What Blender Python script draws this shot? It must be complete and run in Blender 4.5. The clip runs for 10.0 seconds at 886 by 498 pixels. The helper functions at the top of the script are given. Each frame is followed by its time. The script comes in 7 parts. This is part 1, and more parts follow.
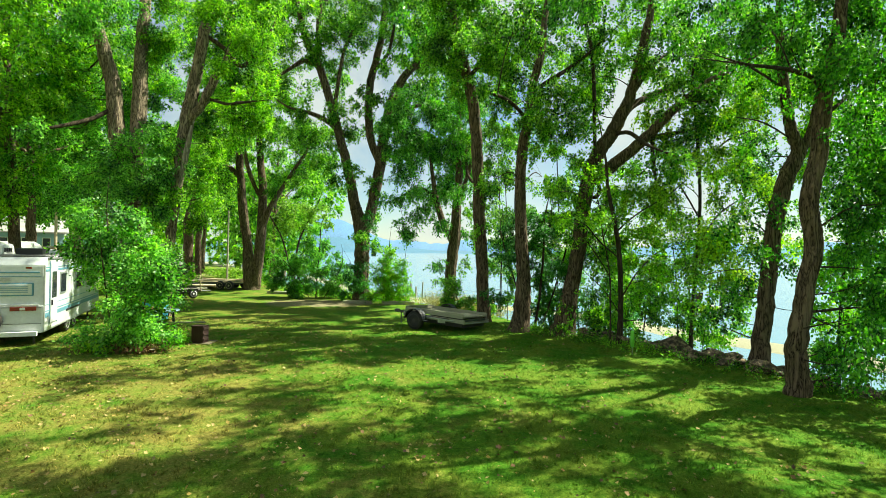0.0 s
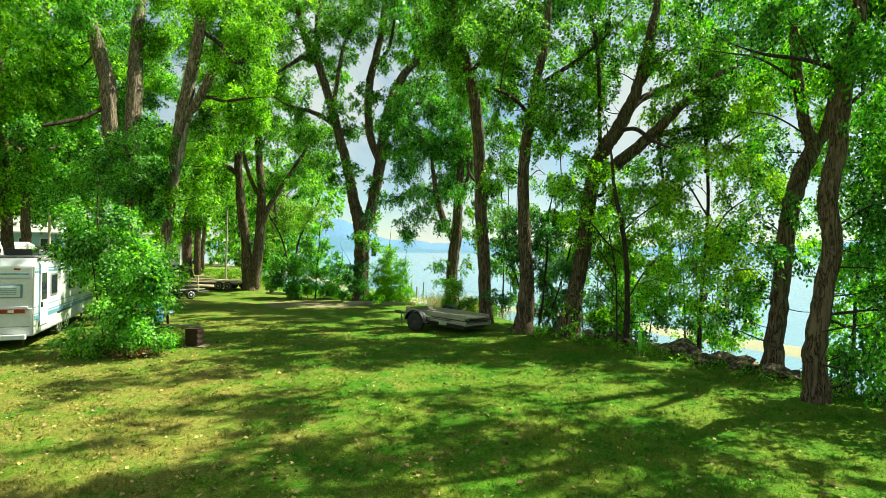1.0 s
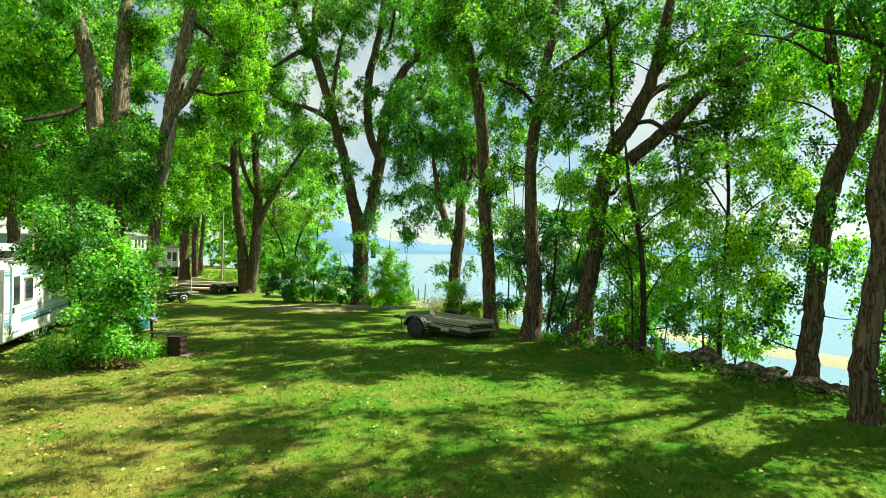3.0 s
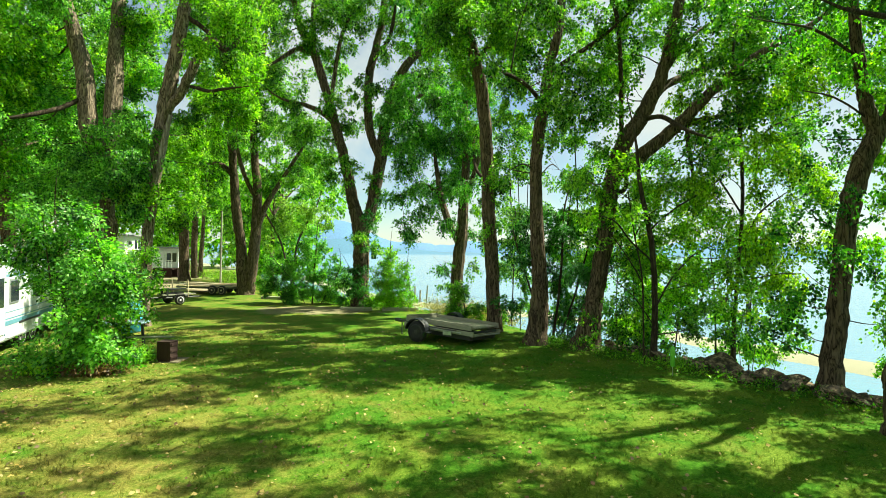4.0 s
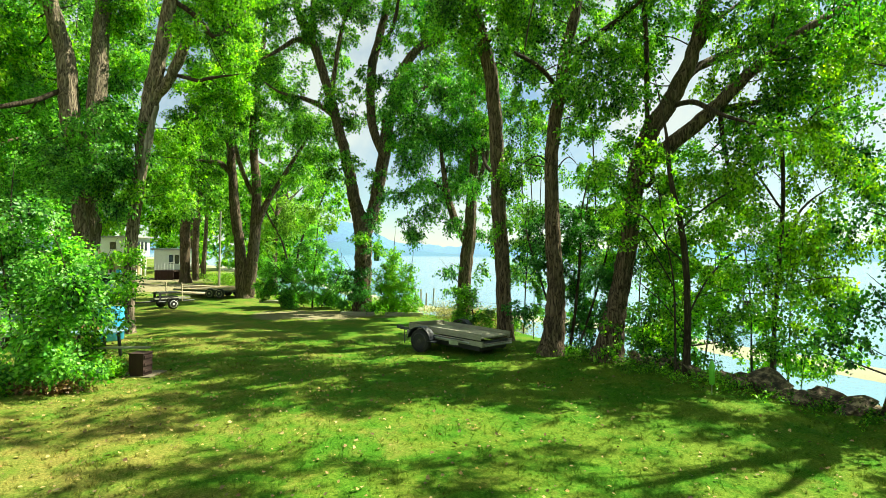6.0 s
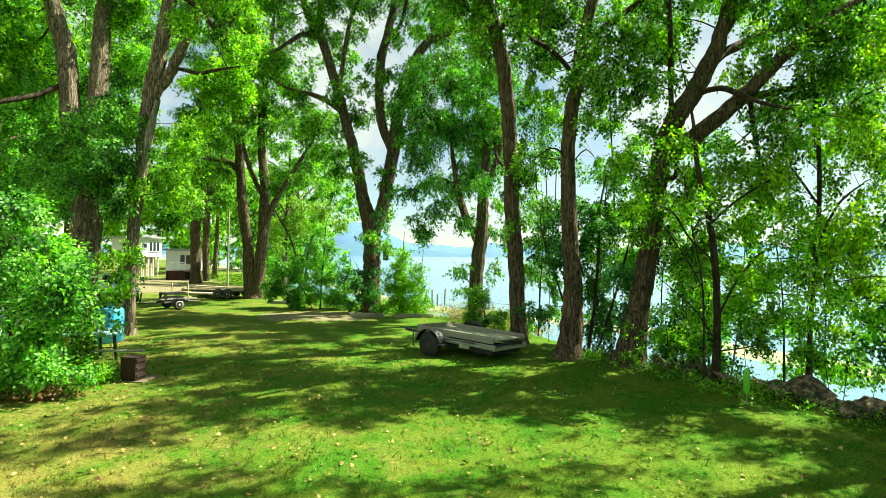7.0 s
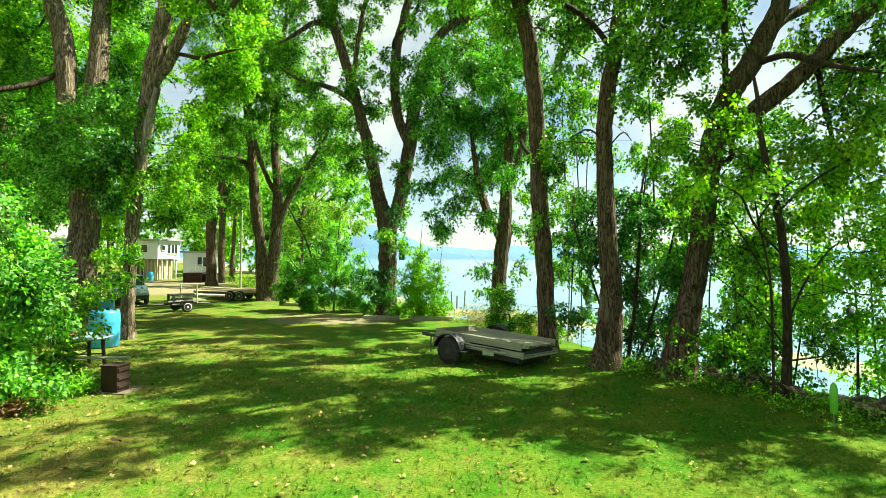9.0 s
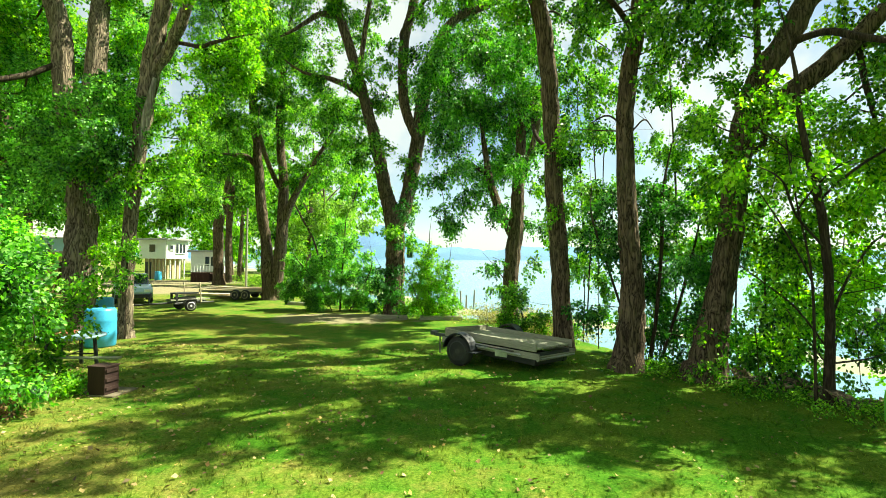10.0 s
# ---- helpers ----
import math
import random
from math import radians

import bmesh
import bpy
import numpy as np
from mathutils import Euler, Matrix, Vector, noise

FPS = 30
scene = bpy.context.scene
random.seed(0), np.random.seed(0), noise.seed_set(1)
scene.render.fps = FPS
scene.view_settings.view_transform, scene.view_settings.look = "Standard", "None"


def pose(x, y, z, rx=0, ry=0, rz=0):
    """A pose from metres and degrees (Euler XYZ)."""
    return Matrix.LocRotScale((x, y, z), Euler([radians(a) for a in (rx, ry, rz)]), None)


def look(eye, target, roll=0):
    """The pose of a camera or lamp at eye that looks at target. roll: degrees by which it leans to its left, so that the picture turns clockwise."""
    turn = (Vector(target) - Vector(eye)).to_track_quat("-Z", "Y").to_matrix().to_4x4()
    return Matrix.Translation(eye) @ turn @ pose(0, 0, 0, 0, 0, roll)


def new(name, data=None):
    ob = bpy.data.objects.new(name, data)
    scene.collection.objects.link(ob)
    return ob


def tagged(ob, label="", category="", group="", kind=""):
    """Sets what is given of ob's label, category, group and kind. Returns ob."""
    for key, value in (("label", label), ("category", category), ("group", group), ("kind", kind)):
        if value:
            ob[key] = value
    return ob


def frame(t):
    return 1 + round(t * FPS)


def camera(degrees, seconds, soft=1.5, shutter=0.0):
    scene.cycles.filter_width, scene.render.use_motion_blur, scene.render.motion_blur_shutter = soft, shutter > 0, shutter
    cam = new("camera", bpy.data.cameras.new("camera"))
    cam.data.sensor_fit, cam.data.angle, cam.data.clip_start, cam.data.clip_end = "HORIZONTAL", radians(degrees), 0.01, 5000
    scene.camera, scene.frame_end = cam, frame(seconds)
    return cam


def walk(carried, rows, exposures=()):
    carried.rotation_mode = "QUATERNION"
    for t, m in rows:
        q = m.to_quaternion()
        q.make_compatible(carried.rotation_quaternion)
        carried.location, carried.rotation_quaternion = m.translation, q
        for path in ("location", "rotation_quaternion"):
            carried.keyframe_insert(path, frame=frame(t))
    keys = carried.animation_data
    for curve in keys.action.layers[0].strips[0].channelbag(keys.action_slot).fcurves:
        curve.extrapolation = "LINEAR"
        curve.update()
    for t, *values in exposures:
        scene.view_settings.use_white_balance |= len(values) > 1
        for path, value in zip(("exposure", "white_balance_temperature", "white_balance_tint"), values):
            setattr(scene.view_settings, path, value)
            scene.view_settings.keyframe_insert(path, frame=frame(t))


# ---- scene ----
cam = camera(81.2, 10.0, soft=0.6)
PATH = [
    (0, (0.258, -0.059, 2.728), (0.223, 1.94, 2.741), 0.9),
    (0.5, (0.266, 0.156, 2.727), (0.228, 2.155, 2.74), 0.9),
    (1, (0.245, 0.39, 2.744), (0.206, 2.39, 2.755), 0.8),
    (1.5, (0.244, 0.644, 2.749), (0.204, 2.644, 2.761), 0.8),
    (2, (0.248, 0.907, 2.746), (0.205, 2.907, 2.758), 0.8),
    (2.5, (0.243, 1.17, 2.743), (0.198, 3.169, 2.758), 0.8),
    (4, (0.216, 2.056, 2.764), (0.16, 4.055, 2.782), 0.7),
    (4.5, (0.214, 2.376, 2.765), (0.154, 4.375, 2.788), 0.9),
    (5, (0.205, 2.738, 2.768), (0.14, 4.736, 2.791), 0.8),
    (5.5, (0.206, 3.125, 2.767), (0.135, 5.124, 2.791), 0.7),
    (7, (0.247, 4.282, 2.698), (0.114, 6.277, 2.724), 0.6),
    (7.5, (0.231, 4.674, 2.679), (0.073, 6.667, 2.707), 0.5),
    (8, (0.207, 5.037, 2.677), (0.028, 7.029, 2.703), 0.5),
    (8.5, (0.141, 5.382, 2.607), (-0.052, 7.372, 2.637), 0.5),
    (9, (0.109, 5.733, 2.536), (-0.097, 7.722, 2.572), 0.4),
    (9.5, (0.06, 6.09, 2.466), (-0.162, 8.077, 2.504), 0.4),
    (10, (0.011, 6.439, 2.411), (-0.228, 8.424, 2.449), 0.4),
]
walk(cam, [(t, look(eye, target, roll)) for t, eye, target, roll in PATH], exposures=[(0, 1.45, 6850, -8), (5, 1.56, 6900, -8), (10, 1.78, 7050, -8)])

# ---- world, sun, exposure ----
SUN_ELEVATION, SUN_AZIMUTH = 53.0, 62.0     # degrees; azimuth clockwise from +y (the way ahead)
world = bpy.data.worlds.new("world")
scene.world = world
world.use_nodes = True
wn = world.node_tree.nodes
sky = wn.new("ShaderNodeTexSky")
sky.sky_type = "NISHITA"
sky.sun_disc = False
sky.sun_elevation = radians(SUN_ELEVATION)
sky.sun_rotation = radians(SUN_AZIMUTH)
sky.air_density, sky.dust_density, sky.ozone_density = 1.0, 0.05, 2.5
wn["Background"].inputs["Strength"].default_value = 0.05
# thin bright cloud over most of the sky
way = wn.new("ShaderNodeTexCoord")
puffs = wn.new("ShaderNodeTexNoise")
puffs.inputs["Scale"].default_value, puffs.inputs["Detail"].default_value, puffs.inputs["Roughness"].default_value = 2.4, 6.0, 0.6
world.node_tree.links.new(way.outputs["Generated"], puffs.inputs["Vector"])
cover_ramp = wn.new("ShaderNodeValToRGB")
cover_ramp.color_ramp.elements[0].position, cover_ramp.color_ramp.elements[1].position = 0.41, 0.57
cover_ramp.color_ramp.elements[0].color, cover_ramp.color_ramp.elements[1].color = (0.1, 0.1, 0.1, 1), (0.85, 0.85, 0.85, 1)
world.node_tree.links.new(puffs.outputs[0], cover_ramp.inputs[0])
cloudy = wn.new("ShaderNodeMix")
cloudy.data_type = "RGBA"
world.node_tree.links.new(cover_ramp.outputs[0], cloudy.inputs[0])
world.node_tree.links.new(sky.outputs[0], cloudy.inputs[6])
cloudy.inputs[7].default_value = (6.3, 6.35, 6.5, 1)
world.node_tree.links.new(cloudy.outputs[2], wn["Background"].inputs["Color"])

sun = new("sun", bpy.data.lights.new("sun", "SUN"))
sun.data.energy, sun.data.angle, sun.data.color = 5.0, radians(0.53), (1.0, 0.95, 0.84)
_az, _el = radians(SUN_AZIMUTH), radians(SUN_ELEVATION)
SUN_WAY = Vector((math.sin(_az) * math.cos(_el), math.cos(_az) * math.cos(_el), math.sin(_el)))
sun.matrix_world = look(SUN_WAY * 60, (0, 0, 0))


# ---- materials ----
def material(name):
    m = bpy.data.materials.new(name)
    m.use_nodes = True
    n = m.node_tree.nodes
    return m, n, m.node_tree.links, n["Principled BSDF"]


def node(n, kind, **inputs):
    made = n.new(kind)
    for key, value in inputs.items():
        made.inputs[key.replace("_", " ")].default_value = value
    return made


def ramp(n, stops):
    made = n.new("ShaderNodeValToRGB")
    e = made.color_ramp.elements
    while len(e) < len(stops):
        e.new(0.5)
    for k, (at, colour) in enumerate(stops):
        e[k].position = at
        e[k].color = (*colour, 1)
    return made


def mix(n, links, factor, a, b, blend="MIX"):
    made = n.new("ShaderNodeMix")
    made.data_type, made.blend_type = "RGBA", blend
    for socket, value in ((made.inputs[0], factor), (made.inputs[6], a), (made.inputs[7], b)):
        if isinstance(value, (int, float)):
            socket.default_value = value
        elif isinstance(value, tuple):
            socket.default_value = (*value, 1)
        else:
            links.new(value, socket)
    return made.outputs[2]


def weathered(name, colour, rough=0.6, metal=0.0, scale=6.0, spread=0.35, bump=0.2, grime=(0.1, 0.08, 0.05), dirt=0.25, stretch=(1, 1, 1), coat=0.0):
    """A worn, slightly mottled surface."""
    m, n, links, b = material(name)
    co = n.new("ShaderNodeTexCoord")
    mp = n.new("ShaderNodeMapping")
    mp.inputs["Scale"].default_value = stretch
    links.new(co.outputs["Object"], mp.inputs["Vector"])
    big = node(n, "ShaderNodeTexNoise", Scale=scale * 0.35, Detail=6.0, Roughness=0.65)
    fine = node(n, "ShaderNodeTexNoise", Scale=scale * 6, Detail=5.0, Roughness=0.6)
    for t in (big, fine):
        links.new(mp.outputs[0], t.inputs["Vector"])
    dark = tuple(c * (1 - spread) for c in colour)
    lite = tuple(min(1.0, c * (1 + spread * 0.5)) for c in colour)
    r = ramp(n, [(0.25, dark), (0.75, lite)])
    links.new(fine.outputs[0], r.inputs[0])
    g = ramp(n, [(0.5, (0, 0, 0)), (0.78, (dirt * 2, dirt * 2, dirt * 2))])
    links.new(big.outputs[0], g.inputs[0])
    links.new(mix(n, links, g.outputs[0], r.outputs[0], grime), b.inputs["Base Color"])
    b.inputs["Roughness"].default_value = rough
    b.inputs["Metallic"].default_value = metal
    b.inputs["Coat Weight"].default_value = coat
    if bump:
        bp = node(n, "ShaderNodeBump", Strength=bump, Distance=0.01)
        links.new(fine.outputs[0], bp.inputs["Height"])
        links.new(bp.outputs[0], b.inputs["Normal"])
    return m


def leaf_material(name, dark, mid, lite, through_share=0.42):
    """Thin leaves: each its own tint, light passes through."""
    m, n, links, b = material(name)
    geo = n.new("ShaderNodeNewGeometry")
    cloud = node(n, "ShaderNodeTexNoise", Scale=0.7, Detail=4.0, Roughness=0.6)
    links.new(geo.outputs["Position"], cloud.inputs["Vector"])
    add = n.new("ShaderNodeMath")
    add.operation = "MULTIPLY_ADD"
    add.inputs[1].default_value = 0.8
    links.new(geo.outputs["Random Per Island"], add.inputs[0])
    sub = n.new("ShaderNodeMath")
    sub.operation = "MULTIPLY_ADD"
    sub.inputs[1].default_value, sub.inputs[2].default_value = 1.5, -0.64
    links.new(cloud.outputs[0], sub.inputs[0])
    links.new(sub.outputs[0], add.inputs[2])
    r = ramp(n, [(0.05, tuple(0.3 * c for c in dark)), (0.45, mid), (0.8, lite), (1.0, (lite[0] * 1.3, lite[1] * 1.25, lite[2] * 1.3))])
    links.new(add.outputs[0], r.inputs[0])
    links.new(r.outputs[0], b.inputs["Base Color"])
    b.inputs["Roughness"].default_value = 0.42
    b.inputs["Specular IOR Level"].default_value = 0.33
    tr = n.new("ShaderNodeBsdfTranslucent")
    warm = mix(n, links, 1.0, r.outputs[0], (1.25, 1.6, 0.34), "MULTIPLY")
    links.new(warm, tr.inputs["Color"])
    ms = n.new("ShaderNodeMixShader")
    ms.inputs[0].default_value = through_share
    links.new(b.outputs[0], ms.inputs[1])
    links.new(tr.outputs[0], ms.inputs[2])
    links.new(ms.outputs[0], n["Material Output"].inputs[0])
    return m


# shaded_leaf and sunlit_yellow_leaf put some shade and sun into the leaf colour
LEAF = {
    "leaf_mid": leaf_material("cottonwood_leaf", (0.020, 0.095, 0.010), (0.076, 0.245, 0.019), (0.26, 0.46, 0.050), 0.46),
    "leaf_dark": leaf_material("shaded_leaf", (0.014, 0.088, 0.012), (0.048, 0.205, 0.021), (0.16, 0.39, 0.045)),
    "leaf_light": leaf_material("bright_leaf", (0.038, 0.145, 0.011), (0.125, 0.33, 0.025), (0.35, 0.53, 0.062), 0.58),
    "leaf_yellow": leaf_material("sunlit_yellow_leaf", (0.06, 0.15, 0.009), (0.17, 0.32, 0.018), (0.38, 0.50, 0.042), 0.55),
    "leaf_teal": leaf_material("cool_green_leaf", (0.028, 0.13, 0.026), (0.092, 0.29, 0.048), (0.26, 0.50, 0.10), 0.5),
    "leaf_dusk": leaf_material("blue_green_leaf", (0.010, 0.06, 0.012), (0.032, 0.14, 0.025), (0.085, 0.26, 0.05)),
    "leaf_pale": leaf_material("pale_willow_leaf", (0.07, 0.16, 0.016), (0.16, 0.32, 0.034), (0.33, 0.47, 0.072)),
}


def bark_material(name, deep, ridge):
    m, n, links, b = material(name)
    co = n.new("ShaderNodeTexCoord")
    mp = n.new("ShaderNodeMapping")
    mp.inputs["Scale"].default_value = (1, 1, 0.16)
    links.new(co.outputs["Object"], mp.inputs["Vector"])
    fur = node(n, "ShaderNodeTexNoise", Scale=11.0, Detail=3.0, Roughness=0.55, Distortion=0.9)
    links.new(mp.outputs[0], fur.inputs["Vector"])
    off = n.new("ShaderNodeMath")
    off.operation = "SUBTRACT"
    off.inputs[1].default_value = 0.5
    links.new(fur.outputs[0], off.inputs[0])
    crack = n.new("ShaderNodeMath")
    crack.operation = "ABSOLUTE"
    links.new(off.outputs[0], crack.inputs[0])
    grit = node(n, "ShaderNodeTexNoise", Scale=60.0, Detail=4.0, Roughness=0.7)
    links.new(mp.outputs[0], grit.inputs["Vector"])
    height = n.new("ShaderNodeMath")
    height.operation = "MULTIPLY_ADD"
    height.inputs[1].default_value = 0.16
    links.new(grit.outputs[0], height.inputs[0])
    links.new(crack.outputs[0], height.inputs[2])
    big = node(n, "ShaderNodeTexNoise", Scale=0.8, Detail=4.0)
    links.new(co.outputs["Object"], big.inputs["Vector"])
    r = ramp(n, [(0.075, deep), (0.125, tuple(0.5 * c for c in ridge)), (0.23, ridge)])
    links.new(height.outputs[0], r.inputs[0])
    moss = ramp(n, [(0.5, (0, 0, 0)), (0.75, (0.5, 0.5, 0.5))])
    links.new(big.outputs[0], moss.inputs[0])
    links.new(mix(n, links, moss.outputs[0], r.outputs[0], (0.13, 0.105, 0.07)), b.inputs["Base Color"])
    b.inputs["Roughness"].default_value = 0.95
    b.inputs["Specular IOR Level"].default_value = 0.15
    bp = node(n, "ShaderNodeBump", Strength=1.0, Distance=0.12)
    links.new(height.outputs[0], bp.inputs["Height"])
    links.new(bp.outputs[0], b.inputs["Normal"])
    return m


BARK = bark_material("furrowed_bark", (0.014, 0.009, 0.006), (0.21, 0.15, 0.098))
# paler grey copy of the bark, with sunlight on the left trunks in its colour
SUNLIT_BARK = bark_material("sunlit_grey_bark", (0.024, 0.017, 0.012), (0.33, 0.255, 0.18))
TWIG = bark_material("twig_bark", (0.03, 0.022, 0.015), (0.09, 0.065, 0.045))


def turf_colour(n, links):
    """Lawn tint by place: lush and lean green with dry straw patches towards the drive."""
    geo = n.new("ShaderNodeNewGeometry")
    sep = n.new("ShaderNodeSeparateXYZ")
    links.new(geo.outputs["Position"], sep.inputs[0])
    big = node(n, "ShaderNodeTexNoise", Scale=0.32, Detail=5.0, Roughness=0.6)
    mid = node(n, "ShaderNodeTexNoise", Scale=1.7, Detail=7.0, Roughness=0.75)
    lush = node(n, "ShaderNodeTexNoise", Scale=0.9, Detail=6.0, Roughness=0.7, Distortion=0.6)
    fine = node(n, "ShaderNodeTexNoise", Scale=26.0, Detail=5.0, Roughness=0.8)
    for t in (big, mid, lush, fine):
        links.new(geo.outputs["Position"], t.inputs["Vector"])
    # dryness grows to the left and towards the near end
    dry = n.new("ShaderNodeMapRange")
    dry.inputs["From Min"].default_value, dry.inputs["From Max"].default_value = 3.0, -7.0
    dry.inputs["To Min"].default_value, dry.inputs["To Max"].default_value = -0.14, 0.145
    links.new(sep.outputs[0], dry.inputs["Value"])
    far = n.new("ShaderNodeMapRange")
    far.inputs["From Min"].default_value, far.inputs["From Max"].default_value = 7.0, 16.0
    far.inputs["To Min"].default_value, far.inputs["To Max"].default_value = 0.08, -0.05
    links.new(sep.outputs[1], far.inputs["Value"])
    total = None
    for s, k in ((big.outputs[0], 0.7), (mid.outputs[0], 1.0), (dry.outputs[0], 1.0), (far.outputs[0], 1.0)):
        a = n.new("ShaderNodeMath")
        a.operation = "MULTIPLY_ADD"
        links.new(s, a.inputs[0])
        a.inputs[1].default_value = k
        if total:
            links.new(total, a.inputs[2])
        else:
            a.inputs[2].default_value = 0.0
        total = a.outputs[0]
    lean_green = ramp(n, [(0.3, (0.030, 0.070, 0.004)), (0.5, (0.092, 0.146, 0.012)), (0.7, (0.20, 0.245, 0.040))])
    lush_green = ramp(n, [(0.3, (0.014, 0.058, 0.002)), (0.5, (0.042, 0.128, 0.006)), (0.7, (0.105, 0.220, 0.020))])
    straw = ramp(n, [(0.3, (0.075, 0.062, 0.014)), (0.5, (0.19, 0.158, 0.036)), (0.7, (0.35, 0.29, 0.095))])
    for r in (lean_green, lush_green, straw):
        links.new(fine.outputs[0], r.inputs[0])
    patch = ramp(n, [(0.42, (0, 0, 0)), (0.58, (1, 1, 1))])
    links.new(lush.outputs[0], patch.inputs[0])
    green = mix(n, links, patch.outputs[0], lean_green.outputs[0], lush_green.outputs[0])
    share = ramp(n, [(0.60, (0, 0, 0)), (0.78, (0.85, 0.85, 0.85))])
    half = n.new("ShaderNodeMath")
    half.operation = "MULTIPLY"
    half.inputs[1].default_value = 0.70
    links.new(total, half.inputs[0])
    links.new(half.outputs[0], share.inputs[0])
    return mix(n, links, share.outputs[0], green, straw.outputs[0]), fine, geo, sep


def lawn_material():
    m, n, links, b = material("lawn_and_shore")
    turf, fine, geo, sep = turf_colour(n, links)
    # bare soil in front of the forked tree, and the dirt drive before the far house
    soil = ramp(n, [(0.3, (0.15, 0.11, 0.065)), (0.7, (0.33, 0.27, 0.19))])
    links.new(fine.outputs[0], soil.inputs[0])
    wob = node(n, "ShaderNodeTexNoise", Scale=1.1, Detail=5.0)
    links.new(geo.outputs["Position"], wob.inputs["Vector"])
    with_soil = turf
    for sx, sy, cx, cy in ((0.33, 0.62, -6.67, 26.45), (0.17, 0.14, -25.5, 42.5), (0.11, 0.10, -36.0, 54.0)):
        d = n.new("ShaderNodeVectorMath")
        d.operation = "MULTIPLY_ADD"
        d.inputs[1].default_value, d.inputs[2].default_value = (sx, sy, 0), (-sx * cx, -sy * cy, 0)
        links.new(geo.outputs["Position"], d.inputs[0])
        ln = n.new("ShaderNodeVectorMath")
        ln.operation = "LENGTH"
        links.new(d.outputs[0], ln.inputs[0])
        w = n.new("ShaderNodeMath")
        w.operation = "MULTIPLY_ADD"
        w.inputs[1].default_value = 1.6
        links.new(wob.outputs[0], w.inputs[0])
        links.new(ln.outputs["Value"], w.inputs[2])
        soil_share = ramp(n, [(0.86, (0.8, 0.8, 0.8)), (1.0, (0, 0, 0))])
        mr = n.new("ShaderNodeMapRange")
        mr.inputs["From Max"].default_value = 1.9
        links.new(w.outputs[0], mr.inputs["Value"])
        links.new(mr.outputs[0], soil_share.inputs[0])
        with_soil = mix(n, links, soil_share.outputs[0], with_soil, soil.outputs[0])
    # the bank and the lake bed are sand
    sandy = n.new("ShaderNodeMapRange")
    sandy.inputs["From Min"].default_value, sandy.inputs["From Max"].default_value = -0.35, -0.75
    links.new(sep.outputs[2], sandy.inputs["Value"])
    sand = ramp(n, [(0.3, (0.20, 0.19, 0.13)), (0.7, (0.31, 0.295, 0.21))])
    links.new(fine.outputs[0], sand.inputs[0])
    links.new(mix(n, links, sandy.outputs[0], with_soil, sand.outputs[0]), b.inputs["Base Color"])
    b.inputs["Roughness"].default_value = 1.0
    b.inputs["Specular IOR Level"].default_value = 0.1
    bp = node(n, "ShaderNodeBump", Strength=0.6, Distance=0.03)
    links.new(fine.outputs[0], bp.inputs["Height"])
    links.new(bp.outputs[0], b.inputs["Normal"])
    return m


def blade_material():
    m, n, links, b = material("grass_blade")
    turf, fine, geo, sep = turf_colour(n, links)
    r = ramp(n, [(0.0, (0.75, 0.8, 0.7)), (0.7, (1.3, 1.3, 1.1)), (0.9, (1.9, 1.7, 1.5)), (1.0, (3.2, 2.5, 2.6))])
    links.new(geo.outputs["Random Per Island"], r.inputs[0])
    c = mix(n, links, 1.0, turf, r.outputs[0], "MULTIPLY")
    links.new(c, b.inputs["Base Color"])
    b.inputs["Roughness"].default_value = 0.6
    b.inputs["Specular IOR Level"].default_value = 0.25
    tr = n.new("ShaderNodeBsdfTranslucent")
    links.new(c, tr.inputs["Color"])
    ms = n.new("ShaderNodeMixShader")
    ms.inputs[0].default_value = 0.35
    links.new(b.outputs[0], ms.inputs[1])
    links.new(tr.outputs[0], ms.inputs[2])
    links.new(ms.outputs[0], n["Material Output"].inputs[0])
    return m


def water_material():
    m, n, links, b = material("lake_water")
    geo = n.new("ShaderNodeNewGeometry")
    mp = n.new("ShaderNodeMapping")
    mp.inputs["Scale"].default_value = (1.0, 2.2, 1.0)
    links.new(geo.outputs["Position"], mp.inputs["Vector"])
    rip = node(n, "ShaderNodeTexNoise", Scale=2.2, Detail=6.0, Roughness=0.6)
    links.new(mp.outputs[0], rip.inputs["Vector"])
    b.inputs["Base Color"].default_value = (0.12, 0.23, 0.31, 1)
    b.inputs["Roughness"].default_value = 0.12
    b.inputs["IOR"].default_value = 1.33
    bp = node(n, "ShaderNodeBump", Strength=0.25, Distance=0.08)
    links.new(rip.outputs[0], bp.inputs["Height"])
    links.new(bp.outputs[0], b.inputs["Normal"])
    return m


def stone_material():
    m, n, links, b = material("riprap_stone")
    info = n.new("ShaderNodeObjectInfo")
    co = n.new("ShaderNodeTexCoord")
    a = node(n, "ShaderNodeTexNoise", Scale=3.0, Detail=8.0, Roughness=0.7)
    links.new(co.outputs["Object"], a.inputs["Vector"])
    r = ramp(n, [(0.38, (0.018, 0.014, 0.010)), (0.50, (0.09, 0.065, 0.043)), (0.60, (0.38, 0.30, 0.19))])
    links.new(a.outputs[0], r.inputs[0])
    t = ramp(n, [(0.0, (0.7, 0.65, 0.6)), (1.0, (1.2, 1.15, 1.1))])
    links.new(info.outputs["Random"], t.inputs[0])
    links.new(mix(n, links, 1.0, r.outputs[0], t.outputs[0], "MULTIPLY"), b.inputs["Base Color"])
    b.inputs["Roughness"].default_value = 0.9
    bp = node(n, "ShaderNodeBump", Strength=0.7, Distance=0.03)
    links.new(a.outputs[0], bp.inputs["Height"])
    links.new(bp.outputs[0], b.inputs["Normal"])
    return m


